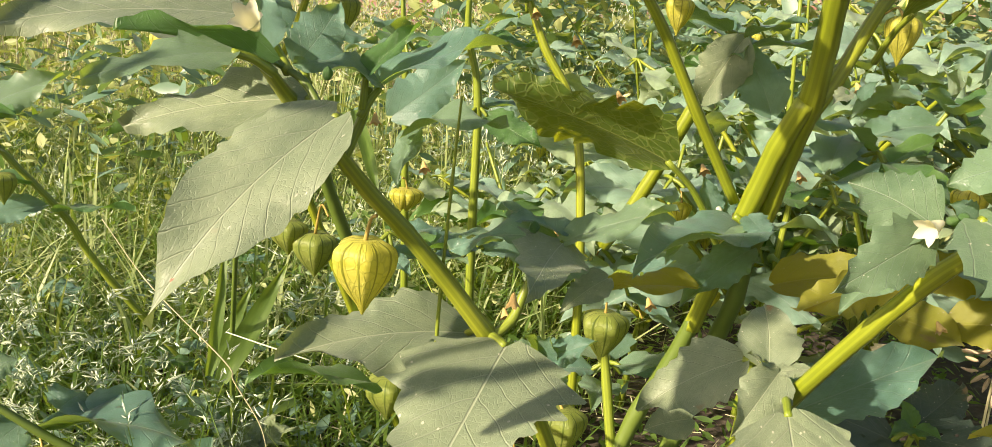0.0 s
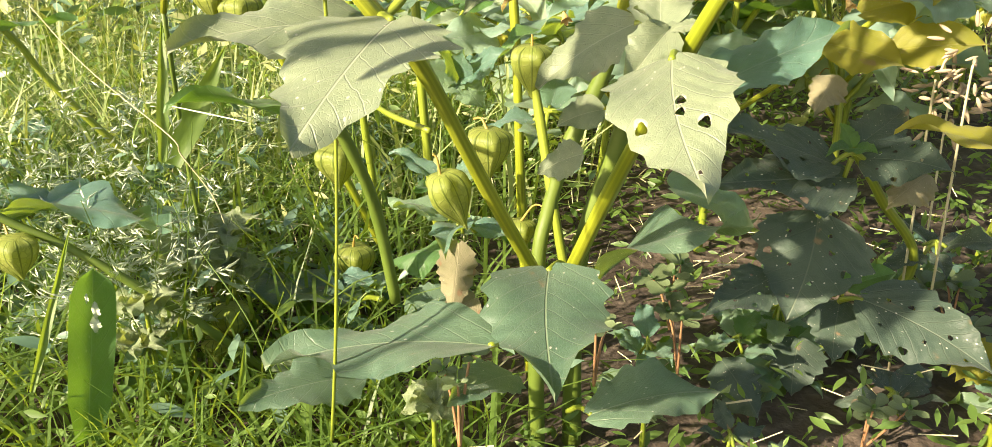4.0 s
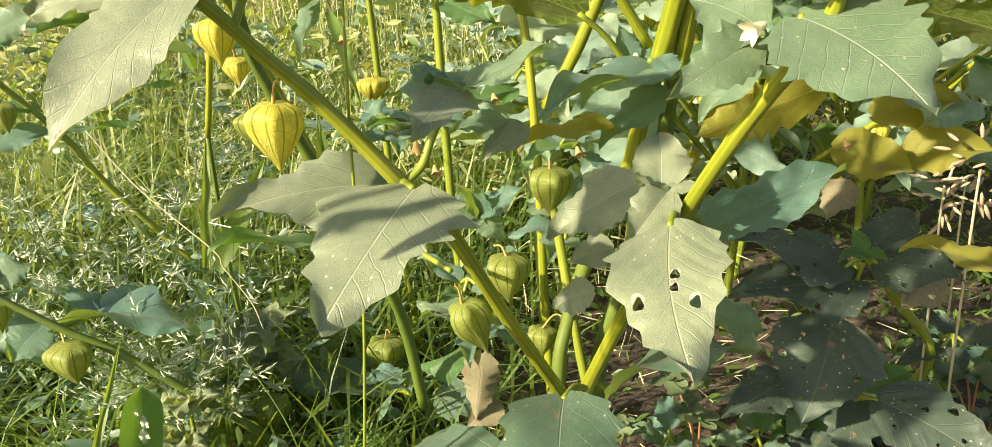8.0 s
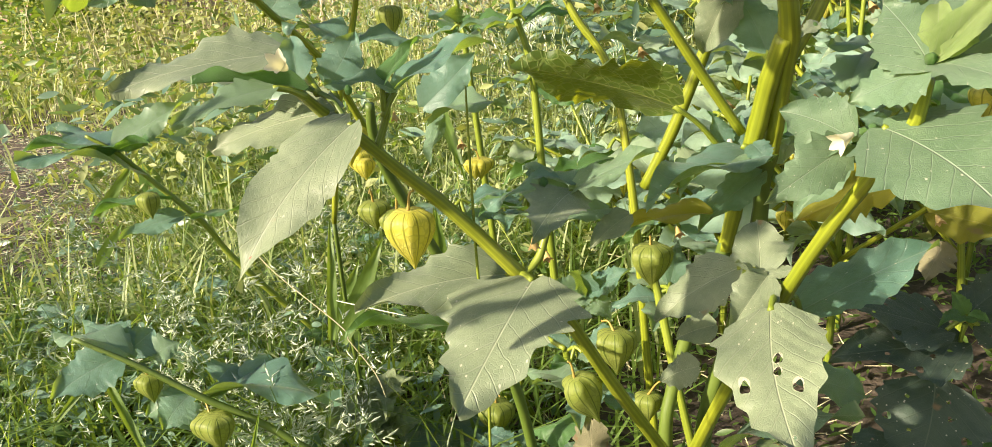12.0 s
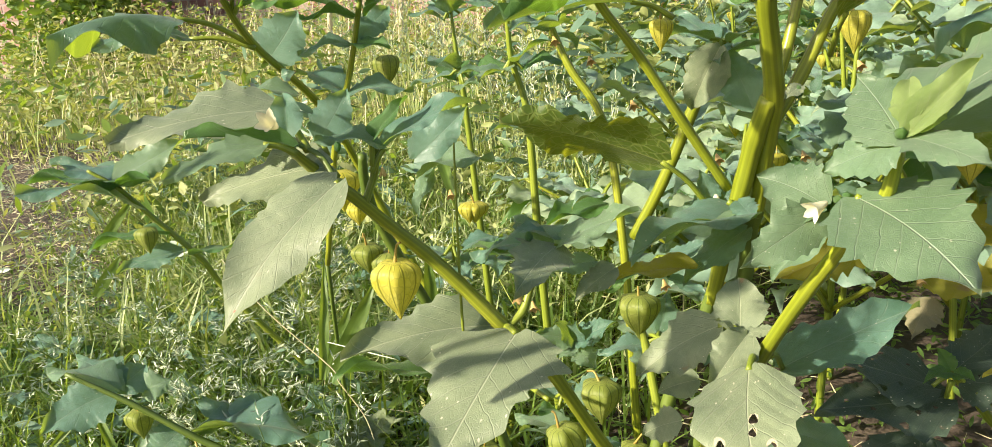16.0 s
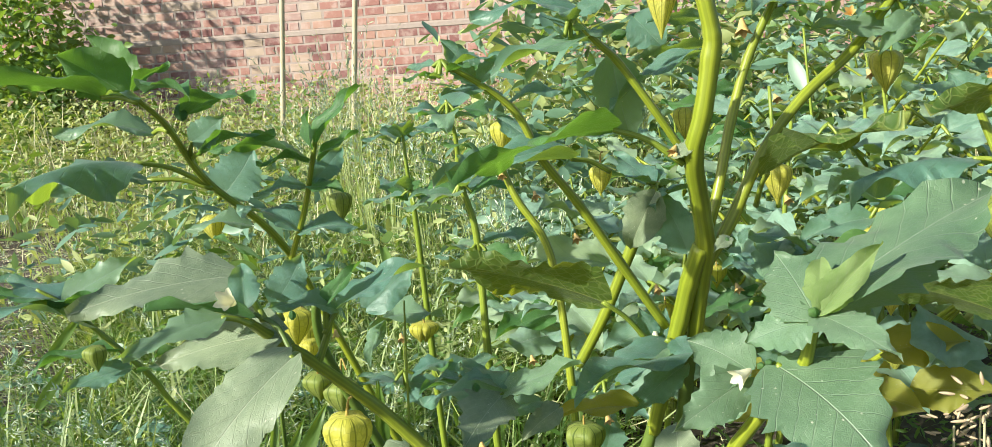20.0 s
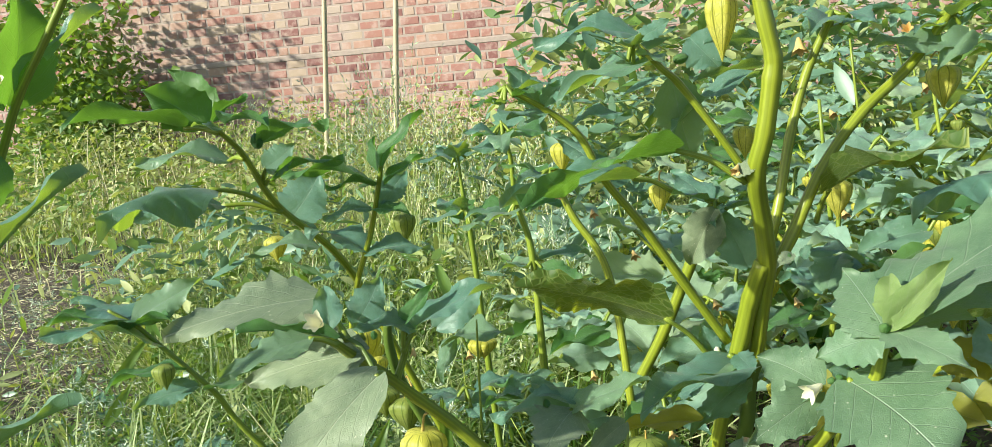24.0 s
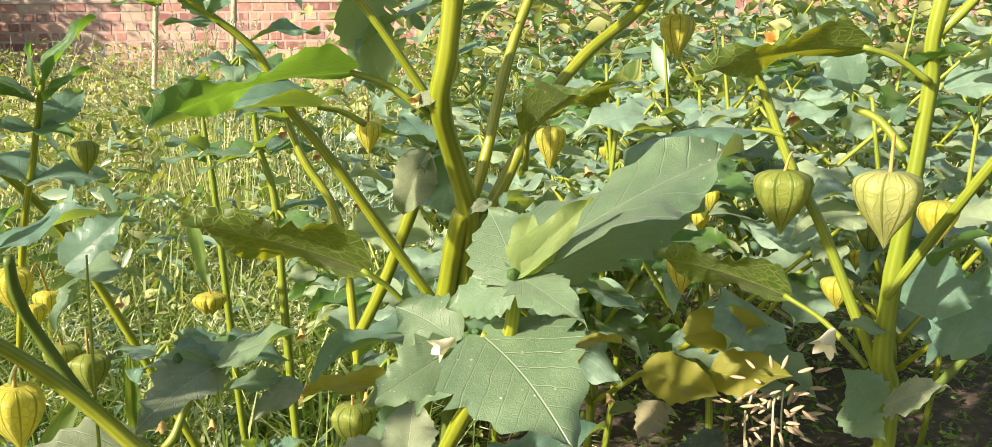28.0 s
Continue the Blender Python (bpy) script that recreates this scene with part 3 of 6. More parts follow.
def rosette(at, size, seed):
    """Purslane: fleshy spoon leaves in whorls on short reddish stalks."""
    r = random.Random(seed)
    p = Vector(at)
    top = thing("purslane", p.x, p.y, max(0.0, p.z - 0.06), "low fleshy purslane weed with spoon-shaped leaves and reddish stalks", "weed", "purslane weeds")
    for s in range(3):
        q = p + Vector((r.gauss(0, size * 0.7), r.gauss(0, size * 0.5), r.uniform(-0.015, 0.02))) if s else p
        stem(top, REDDISH, (p.x, p.y, max(0.0, p.z - 0.06), 0.0014), (*(p.lerp(q, 0.5) - Vector((0, 0, 0.02))), 0.0012), (*q, 0.001), sides=6, rib=0.0)
        for k in range(9):
            an = 6.283 * k / 9 * 1.9 + r.random()
            d = Vector((math.cos(an), math.sin(an), r.uniform(-0.1, 0.5)))
            ln = size * r.uniform(0.45, 1.0)
            leaf(top, q, q + d.normalized() * ln, ln * 0.6, (r.gauss(0, 0.2), -0.5, 1), PADDLE, FLESHY)
        blossom(top, q, (0, -0.2, 1), size * 0.25, name="bud")


def seed_tuft(at, size, seed):
    """A dry tuft with pale tan grains that stick out all round."""
    r = random.Random(seed)
    p = Vector(at)
    top = thing("dry_seed_head", p.x, p.y, p.z - size, "dry tan grass seed head with bristling grains", "seed head")
    stem(top, GRASS_DRY, (p.x + 0.02, p.y + 0.02, 0.0, 0.0015), (p.x, p.y, p.z - size, 0.0012), (*p, 0.001), sides=6, rib=0.0)
    for k in range(26):
        d = Vector((r.gauss(0, 1), r.gauss(0, 0.7), r.gauss(0, 0.7))).normalized()
        q = p + d * size * r.uniform(0.3, 0.9) + Vector((0, 0, r.uniform(-0.8, 0.6) * size))
        blossom(top, q, d, size * 0.40, GRAIN, name="grain")


def broad_weed(x, y, h, seed, material=None):
    """A knee-low leafy weed: short stalk with two tufts of leaves."""
    r = random.Random(seed)
    top = thing("broad_leaved_weed", x, y, 0, "small leafy weed growing low in the grass", "weed", "leafy weeds")
    tip = (x + r.gauss(0, 0.02), y + r.gauss(0, 0.02), h)
    stem(top, STEM_DARK, (x, y, -0.01, 0.002), (x + r.gauss(0, 0.01), y, h * 0.5, 0.0018), (*tip, 0.0012), sides=6, rib=0.0)
    whorl(top, (x, y, h * 0.45), 5, r.uniform(0.04, 0.065), seed, material, small=True)
    whorl(top, tip, 5, r.uniform(0.03, 0.05), seed + 1, material, small=True)


def frilly_weed(at, size, seed):
    """A crinkled salad-like weed: a loose rosette of wavy pale leaves."""
    r = random.Random(seed)
    p = Vector(at)
    top = thing("frilly_weed", p.x, p.y, max(0.0, p.z - 0.05), "pale green weed with crinkled wavy leaves in the grass", "weed", "frilly weeds")
    stem(top, STEM, (p.x, p.y, -0.005, 0.003), (p.x, p.y, p.z * 0.6, 0.0025), (*p, 0.002), sides=6, rib=0.0)
    for k in range(9):
        an = 6.283 * k / 9 + r.uniform(-0.3, 0.3)
        d = Vector((math.cos(an), math.sin(an), r.uniform(-0.1, 0.55))).normalized()
        ln = size * r.uniform(0.6, 1.1)
        leaf(top, p, p + d * ln, ln * r.uniform(0.6, 0.8), (r.gauss(0, 0.3), -0.6, 1), LEAF_RUFFLED, LEAF_FRILLY)

# ---- the plants near the camera ----
bush = thing("ground_cherry_plant", 0.15, 0.7, 0, "tall ground cherry plant with yellow-green stems and papery husks", "plant", "ground cherry plants")

# stems
stem(bush, STEM_YELLOW, (0.186, 0.694, 0.386, 0.0062), (0.193, 0.687, 0.420, 0.0064), (0.199, 0.677, 0.453, 0.0068), (0.210, 0.663, 0.503, 0.0072), (0.217, 0.650, 0.540, 0.0074), (0.225, 0.633, 0.574, 0.0068), label="yellow-green half of the forked main stem")
# the lower halves get the dark stem colour, which carries their shade
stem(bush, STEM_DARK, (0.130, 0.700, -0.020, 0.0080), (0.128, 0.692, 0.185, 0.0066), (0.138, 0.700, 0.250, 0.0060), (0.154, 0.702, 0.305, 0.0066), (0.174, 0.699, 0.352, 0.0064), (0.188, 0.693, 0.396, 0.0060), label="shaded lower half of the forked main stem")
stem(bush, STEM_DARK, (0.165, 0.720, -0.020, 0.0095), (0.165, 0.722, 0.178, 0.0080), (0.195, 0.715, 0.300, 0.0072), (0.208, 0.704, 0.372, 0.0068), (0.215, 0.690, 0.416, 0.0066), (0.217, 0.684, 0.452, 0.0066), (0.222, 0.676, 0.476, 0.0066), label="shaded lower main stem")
stem(bush, STEM_YELLOW, (0.221, 0.678, 0.470, 0.0064), (0.224, 0.670, 0.498, 0.0068), (0.227, 0.655, 0.538, 0.0072), (0.229, 0.636, 0.574, 0.0078), (0.222, 0.604, 0.612, 0.0070), (0.214, 0.572, 0.655, 0.0069), (0.220, 0.562, 0.687, 0.0064), (0.225, 0.557, 0.724, 0.0066), (0.226, 0.555, 0.739, 0.0060), (0.221, 0.552, 0.764, 0.0058), (0.208, 0.550, 0.830, 0.0050), (0.190, 0.550, 0.900, 0.0042), label="thick yellow-green main stem with raised ribs")
stem(bush, STEM_YELLOW, (0.219, 0.655, 0.538, 0.0046), (0.240, 0.660, 0.602, 0.0043), (0.256, 0.675, 0.668, 0.0041), (0.273, 0.690, 0.719, 0.0037), (0.298, 0.700, 0.769, 0.0033))
stem(bush, STEM_YELLOW, (0.227, 0.655, 0.543, 0.0046), (0.254, 0.670, 0.585, 0.0053), (0.284, 0.685, 0.641, 0.0046), (0.319, 0.700, 0.683, 0.0046), (0.364, 0.720, 0.719, 0.0045), (0.400, 0.730, 0.761, 0.0040))
stem(bush, STEM_YELLOW, (0.214, 0.585, 0.646, 0.0033), (0.187, 0.578, 0.689, 0.0028), (0.162, 0.573, 0.725, 0.0028), (0.148, 0.560, 0.739, 0.0024), (0.131, 0.560, 0.759, 0.0017))
stem(bush, STEM_YELLOW, (0.198, 0.670, 0.495, 0.0040), (0.160, 0.655, 0.558, 0.0040), (0.128, 0.640, 0.612, 0.0036), (0.102, 0.630, 0.650, 0.0033), (0.084, 0.620, 0.689, 0.0030), (0.059, 0.610, 0.713, 0.0025), (0.032, 0.600, 0.731, 0.0020))
stem(bush, STEM_YELLOW, (0.119, 0.770, 0.424, 0.0053), (0.147, 0.760, 0.480, 0.0053), (0.174, 0.750, 0.546, 0.0053), (0.199, 0.740, 0.607, 0.0040))
stem(bush, STEM_YELLOW, (0.138, 0.670, 0.178, 0.0056), (0.089, 0.590, 0.308, 0.0051), (0.054, 0.530, 0.408, 0.0050), (0.031, 0.505, 0.446, 0.0050), (0.006, 0.497, 0.479, 0.0046), (-0.014, 0.488, 0.505, 0.0044), (-0.032, 0.475, 0.528, 0.0040), (-0.047, 0.450, 0.556, 0.0036), (-0.059, 0.430, 0.576, 0.0033), (-0.065, 0.412, 0.592, 0.0026), label="long slanting green branch")
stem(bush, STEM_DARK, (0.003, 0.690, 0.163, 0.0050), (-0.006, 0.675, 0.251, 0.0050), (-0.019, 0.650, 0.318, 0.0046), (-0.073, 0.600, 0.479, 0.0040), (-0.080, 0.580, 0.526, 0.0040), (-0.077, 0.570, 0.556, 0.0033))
stem(bush, STEM_YELLOW, (0.149, 0.665, 0.191, 0.0063), (0.177, 0.590, 0.308, 0.0053), (0.206, 0.515, 0.417, 0.0049), (0.227, 0.480, 0.476, 0.0046), (0.245, 0.458, 0.515, 0.0045), (0.256, 0.430, 0.546, 0.0040), (0.260, 0.420, 0.575, 0.0033), label="yellow-green side branch")
stem(bush, STEM, (0.156, 0.690, 0.172, 0.0042), (0.141, 0.700, 0.251, 0.0040), (0.129, 0.715, 0.324, 0.0040), (0.122, 0.720, 0.364, 0.0026))
stem(bush, STEM_YELLOW, (0.125, 0.830, -0.010, 0.0050), (0.114, 0.835, 0.200, 0.0046), (0.107, 0.840, 0.384, 0.0043), (0.091, 0.860, 0.517, 0.0043), (0.056, 0.870, 0.581, 0.0040), (0.035, 0.880, 0.631, 0.0033))
stem(bush, STEM, (0.020, 1.010, -0.010, 0.0054), (0.002, 1.000, 0.190, 0.0052), (-0.005, 1.000, 0.359, 0.0050), (-0.009, 1.000, 0.513, 0.0043), (-0.024, 1.000, 0.580, 0.0036), (-0.025, 0.990, 0.638, 0.0026), (-0.032, 0.980, 0.686, 0.0015))
whorl(bush, (-0.031, 0.980, 0.682), 6, 0.059, 331)
whorl(bush, (-0.024, 1.000, 0.581), 5, 0.065, 332)
whorl(bush, (-0.008, 1.000, 0.504), 4, 0.065, 333)
stem(bush, STEM, (-0.060, 1.060, -0.010, 0.0048), (-0.080, 1.050, 0.190, 0.0046), (-0.089, 1.050, 0.362, 0.0043), (-0.096, 1.050, 0.524, 0.0036), (-0.102, 1.050, 0.594, 0.0026), (-0.104, 1.050, 0.645, 0.0013))
whorl(bush, (-0.104, 1.050, 0.644), 6, 0.059, 334)
whorl(bush, (-0.100, 1.050, 0.568), 5, 0.068, 335)
stem(bush, STEM, (0.035, 0.505, 0.443, 0.0030), (0.046, 0.512, 0.453, 0.0028), (0.053, 0.520, 0.471, 0.0025), (0.067, 0.527, 0.493, 0.0020))
stem(bush, STEM, (0.054, 0.555, 0.362, 0.0020), (0.023, 0.600, 0.359, 0.0020), (-0.003, 0.640, 0.361, 0.0017))

# leaves of the slanting branch
leaf(bush, (-0.029, 0.385, 0.577), (-0.083, 0.335, 0.508), 0.046, (-0.233, -0.869, 0.437), LEAF_DROOP, LEAF_PALE, stalk=(-0.031, 0.400, 0.573), label="large pale drooping leaf with a red-brown speck")
leaf(bush, (-0.0730, 0.3405, 0.5222), (-0.0782, 0.3410, 0.5205), 0.0034, (-0.233, -0.869, 0.437), LEAF_SMALL[0], RUST, name="blemish", label="red-brown speck")
leaf(bush, (-0.061, 0.410, 0.593), (-0.121, 0.400, 0.602), 0.023, (-0.136, 0.313, 0.940), 4, LEAF_YOUNG)
leaf(bush, (-0.085, 0.450, 0.609), (-0.172, 0.405, 0.600), 0.049, (-0.30, -0.62, 0.72), 2, LEAF_PALE, stalk=(-0.057, 0.420, 0.589))
leaf(bush, (-0.074, 0.400, 0.597), (-0.115, 0.362, 0.587), 0.026, (-0.20, -0.60, 0.77), 2, LEAF, stalk=(-0.060, 0.410, 0.589))
leaf(bush, (-0.051, 0.430, 0.577), (-0.133, 0.430, 0.558), 0.042, (-0.20, -0.62, 0.76), 2, LEAF_PALE, stalk=(-0.042, 0.420, 0.573))
leaf(bush, (-0.135, 0.500, 0.544), (-0.177, 0.500, 0.538), 0.021, (-0.130, 0.389, 0.912), 1, LEAF_YOUNG)
leaf(bush, (-0.061, 0.450, 0.590), (-0.047, 0.470, 0.617), 0.027, (0.327, -0.825, 0.461), 0, LEAF, stalk=(-0.054, 0.440, 0.582))
leaf(bush, (-0.068, 0.420, 0.597), (-0.076, 0.440, 0.620), 0.020, (0.358, -0.815, 0.456), 1, LEAF)
leaf(bush, (-0.025, 0.460, 0.582), (-0.061, 0.440, 0.590), 0.021, (0.323, -0.212, 0.922), 3, LEAF)
leaf(bush, (-0.026, 0.465, 0.580), (0.033, 0.480, 0.604), 0.033, (-0.298, -0.286, 0.911), 1, LEAF, stalk=(-0.034, 0.460, 0.566))
leaf(bush, (-0.032, 0.460, 0.585), (-0.009, 0.470, 0.610), 0.013, (-0.283, -0.772, 0.569), 4, LEAF_YOUNG, stalk=(-0.033, 0.460, 0.570))
leaf(bush, (-0.034, 0.560, 0.553), (0.007, 0.570, 0.588), 0.033, (0.222, -0.802, 0.554), 0, LEAF)
leaf(bush, (-0.022, 0.530, 0.547), (0.035, 0.510, 0.560), 0.031, (-0.255, -0.101, 0.962), 3, LEAF)
leaf(bush, (-0.016, 0.540, 0.549), (-0.024, 0.520, 0.520), 0.018, (-0.411, -0.694, 0.592), 1, LEAF)
blossom(bush, (-0.062, 0.394, 0.607), (-0.1, -0.85, 0.45), 0.0115, label="cream bell-shaped flower")
blossom(bush, (-0.043, 0.430, 0.586), (0.1, -0.3, 0.9), 0.0062, name="bud")
blossom(bush, (-0.027, 0.460, 0.569), (0.1, -0.3, -0.9), 0.0074, PETAL_OLD, label="withered orange-tipped flower")
stem(bush, STEM, (-0.041, 0.460, 0.546, 0.0026), (-0.034, 0.465, 0.565, 0.0023), (-0.031, 0.465, 0.580, 0.0017))
stem(bush, STEM_DARK, (-0.038, 0.410, 0.571, 0.0017), (-0.050, 0.420, 0.585, 0.0017), (-0.063, 0.420, 0.593, 0.0013))

# middle leaves
leaf(bush, (0.043, 0.492, 0.444), (0.008, 0.388, 0.404), 0.090, (-0.230, -0.709, 0.667), LEAF_BROAD, LEAF_PALE, stalk=(0.033, 0.505, 0.444), label="broad pale leaf with a wavy toothed edge")
leaf(bush, (0.020, 0.530, 0.434), (-0.079, 0.480, 0.430), 0.062, (-0.001, -0.45, 0.89), 0, LEAF_PALE, stalk=(0.032, 0.510, 0.444))
leaf(bush, (-0.044, 0.600, 0.354), (-0.120, 0.560, 0.378), 0.045, (0.151, 0.282, 0.948), 1, LEAF_YOUNG)
leaf(bush, (0.193, 0.475, 0.426), (0.191, 0.356, 0.394), 0.066, (-0.220, -0.750, 0.624), LEAF_HOLED, LEAF_BITTEN, stalk=(0.201, 0.510, 0.420), label="pale leaf eaten through with four small holes")
leaf(bush, (0.192, 0.515, 0.435), (0.194, 0.550, 0.461), 0.038, (-0.099, -0.848, 0.521), 1, LEAF_PALE)
leaf(bush, (0.178, 0.520, 0.437), (0.123, 0.522, 0.398), 0.044, (-0.050, -0.562, 0.825), 0, LEAF_PALE, stalk=(0.193, 0.515, 0.435))
leaf(bush, (0.196, 0.510, 0.435), (0.168, 0.485, 0.406), 0.030, (0.152, -0.759, 0.634), 1, LEAF_PALE)
leaf(bush, (0.195, 0.512, 0.435), (0.215, 0.510, 0.439), 0.011, (-0.069, -0.558, 0.827), 0, LEAF_PALE)
leaf(bush, (0.189, 0.512, 0.437), (0.174, 0.500, 0.449), 0.011, (0.625, -0.001, 0.781), 0, LEAF_PALE)
leaf(bush, (0.228, 0.570, 0.382), (0.329, 0.596, 0.420), 0.053, (-0.222, -0.459, 0.860), 0, LEAF, stalk=(0.212, 0.520, 0.415), label="green leaf crossed by a stem's shadow")
leaf(bush, (0.145, 0.660, 0.522), (0.020, 0.620, 0.566), 0.069, (0.007, 0.730, 0.683), LEAF_FINE, LEAF_OLIVE, stalk=(0.188, 0.680, 0.471), label="leaf seen from below, lit through")
leaf(bush, (0.229, 0.440, 0.542), (0.195, 0.460, 0.555), 0.039, (0.091, -0.911, 0.402), 0, LEAF_SOFT)
leaf(bush, (0.228, 0.440, 0.538), (0.181, 0.420, 0.513), 0.029, (0.140, -0.903, 0.407), 2, LEAF_SOFT)
leaf(bush, (0.242, 0.430, 0.549), (0.284, 0.365, 0.517), 0.074, (0.243, -0.873, 0.423), LEAF_BROAD, LEAF_SOFT, stalk=(0.254, 0.430, 0.540), label="large flat pale leaf")
leaf(bush, (0.235, 0.470, 0.516), (0.204, 0.465, 0.489), 0.021, (-0.493, -0.556, 0.669), 1, LEAF)
leaf(bush, (0.308, 0.600, 0.477), (0.222, 0.570, 0.451), 0.043, (0.376, 0.916, 0.136), LEAF_FINE, LEAF_YELLOW, stalk=(0.249, 0.470, 0.509), label="leaf coloured yellow as if lit from behind")
leaf(bush, (0.246, 0.440, 0.547), (0.233, 0.440, 0.553), 0.013, (-0.217, -0.860, 0.462), 0, LEAF)
blossom(bush, (0.228, 0.432, 0.546), (-0.8, -0.5, -0.3), 0.0112, label="cream bell-shaped flower")
blossom(bush, (0.234, 0.440, 0.545), (0.2, -0.8, 0.3), 0.0067, name="bud")
blossom(bush, (0.238, 0.440, 0.547), (0.4, -0.8, 0.3), 0.0060, name="bud")
leaf(bush, (0.070, 0.530, 0.494), (0.129, 0.510, 0.523), 0.033, (0.038, -0.359, 0.933), 0, LEAF, stalk=(0.067, 0.527, 0.491))
leaf(bush, (0.070, 0.525, 0.495), (0.051, 0.450, 0.488), 0.040, (0.072, -0.673, 0.736), 2, LEAF_PALE, stalk=(0.067, 0.527, 0.492))
leaf(bush, (0.065, 0.530, 0.494), (0.005, 0.550, 0.477), 0.033, (-0.318, -0.162, 0.934), 3, LEAF)
leaf(bush, (0.069, 0.530, 0.498), (0.030, 0.580, 0.497), 0.032, (0.052, 0.061, 0.997), 0, LEAF)
blossom(bush, (0.053, 0.515, 0.503), (0, -0.5, 0.8), 0.0083, name="bud")
blossom(bush, (0.045, 0.500, 0.472), (0, -0.1, -1), 0.0107, PETAL_OLD)
leaf(bush, (0.208, 0.670, 0.476), (0.145, 0.620, 0.463), 0.041, (-0.142, -0.078, 0.987), 1, LEAF, stalk=(0.213, 0.675, 0.480))
leaf(bush, (0.186, 0.680, 0.480), (0.176, 0.680, 0.510), 0.021, (-0.073, -0.911, 0.407), 0, LEAF)
leaf(bush, (0.191, 0.680, 0.480), (0.200, 0.690, 0.506), 0.018, (-0.080, -0.910, 0.407), 0, LEAF)
blossom(bush, (0.189, 0.675, 0.489), (0, -0.4, -0.9), 0.0154, label="cream flower hanging half closed")
leaf(bush, (0.168, 0.620, 0.443), (0.099, 0.620, 0.431), 0.035, (-0.170, -0.143, 0.975), 1, LEAF_YELLOW)
leaf(bush, (0.106, 0.600, 0.452), (0.076, 0.580, 0.433), 0.024, (0.025, -0.672, 0.740), 1, LEAF_PALE)
leaf(bush, (0.091, 0.600, 0.458), (0.054, 0.580, 0.454), 0.022, (0.028, -0.470, 0.882), 0, LEAF)
leaf(bush, (0.069, 0.625, 0.380), (0.036, 0.610, 0.391), 0.023, (0.060, -0.659, 0.750), 0, LEAF)
leaf(bush, (0.069, 0.625, 0.380), (0.056, 0.610, 0.370), 0.021, (0.060, -0.659, 0.750), 0, LEAF)
leaf(bush, (0.069, 0.625, 0.380), (0.088, 0.610, 0.360), 0.025, (0.060, -0.659, 0.750), 0, LEAF)
leaf(bush, (0.069, 0.625, 0.380), (0.106, 0.610, 0.403), 0.025, (0.060, -0.659, 0.750), 0, LEAF)
leaf(bush, (0.069, 0.625, 0.380), (0.074, 0.610, 0.404), 0.023, (0.060, -0.659, 0.750), 0, LEAF)
leaf(bush, (0.069, 0.625, 0.380), (0.055, 0.610, 0.403), 0.021, (0.060, -0.659, 0.750), 0, LEAF)
leaf(bush, (0.153, 0.550, 0.348), (0.125, 0.560, 0.330), 0.029, (-0.027, -0.655, 0.755), 0, LEAF_PALE)
leaf(bush, (0.167, 0.570, 0.372), (0.137, 0.570, 0.361), 0.027, (-0.043, -0.679, 0.733), 1, LEAF_PALE)
leaf(bush, (0.232, 0.660, 0.283), (0.311, 0.700, 0.234), 0.060, (-0.057, -0.379, 0.924), 0, LEAF)

# leaves near the ground
leaf(bush, (0.094, 0.500, 0.234), (-0.063, 0.520, 0.203), 0.081, (-0.192, 0.015, 0.981), 0, LEAF_DEEP, stalk=(0.144, 0.620, 0.157), label="large green leaf close to the ground")
leaf(bush, (0.132, 0.535, 0.271), (0.132, 0.410, 0.253), 0.084, (-0.005, -0.594, 0.805), 0, LEAF_DEEP, stalk=(0.149, 0.600, 0.239), label="green leaf with a brown spot")
leaf(bush, (0.171, 0.600, 0.109), (0.286, 0.622, 0.116), 0.055, (-0.025, -0.328, 0.944), 3, LEAF_DEEP, stalk=(0.156, 0.660, 0.069))
leaf(bush, (-0.069, 0.850, 0.071), (-0.253, 0.905, 0.077), 0.096, (0.045, 0.043, 0.998), 0, LEAF_DEEP, stalk=(-0.029, 0.800, 0.105))
leaf(bush, (-0.007, 0.560, 0.170), (-0.077, 0.500, 0.185), 0.051, (0.083, -0.335, 0.939), 2, LEAF_DEEP)
leaf(bush, (0.176, 0.660, 0.196), (0.284, 0.600, 0.275), 0.073, (-0.480, 0.245, 0.842), 3, LEAF_DEEP, stalk=(0.162, 0.660, 0.206))
leaf(bush, (0.053, 0.700, 0.208), (-0.011, 0.720, 0.185), 0.035, (-0.383, -0.186, 0.905), 5, LEAF_YOUNG)
leaf(bush, (0.061, 0.680, 0.224), (0.055, 0.660, 0.167), 0.036, (0.080, -0.806, 0.587), 5, LEAF_DRY, label="withered pinkish-brown hanging leaf")
leaf(bush, (0.074, 0.680, 0.172), (0.046, 0.660, 0.160), 0.034, (0.053, -0.651, 0.757), 1, LEAF_DRY)
leaf(bush, (-0.000, 0.780, 0.101), (0.052, 0.800, 0.118), 0.046, (0.076, -0.456, 0.887), 2, LEAF_DEEP)
leaf(bush, (0.107, 0.620, 0.133), (0.060, 0.550, 0.155), 0.048, (0.010, -0.302, 0.953), 2, LEAF_DEEP)

# top leaves
leaf(bush, (0.147, 0.570, 0.740), (0.073, 0.550, 0.720), 0.040, (-0.173, -0.298, 0.939), 1, LEAF, stalk=(0.157, 0.572, 0.731))
leaf(bush, (0.134, 0.600, 0.763), (0.055, 0.600, 0.760), 0.040, (-0.036, -0.343, 0.939), 3, LEAF)
leaf(bush, (0.159, 0.600, 0.727), (0.173, 0.620, 0.662), 0.041, (-0.047, -0.949, 0.311), 0, LEAF)
leaf(bush, (0.223, 0.620, 0.724), (0.155, 0.600, 0.688), 0.040, (-0.410, -0.206, 0.889), 1, LEAF)
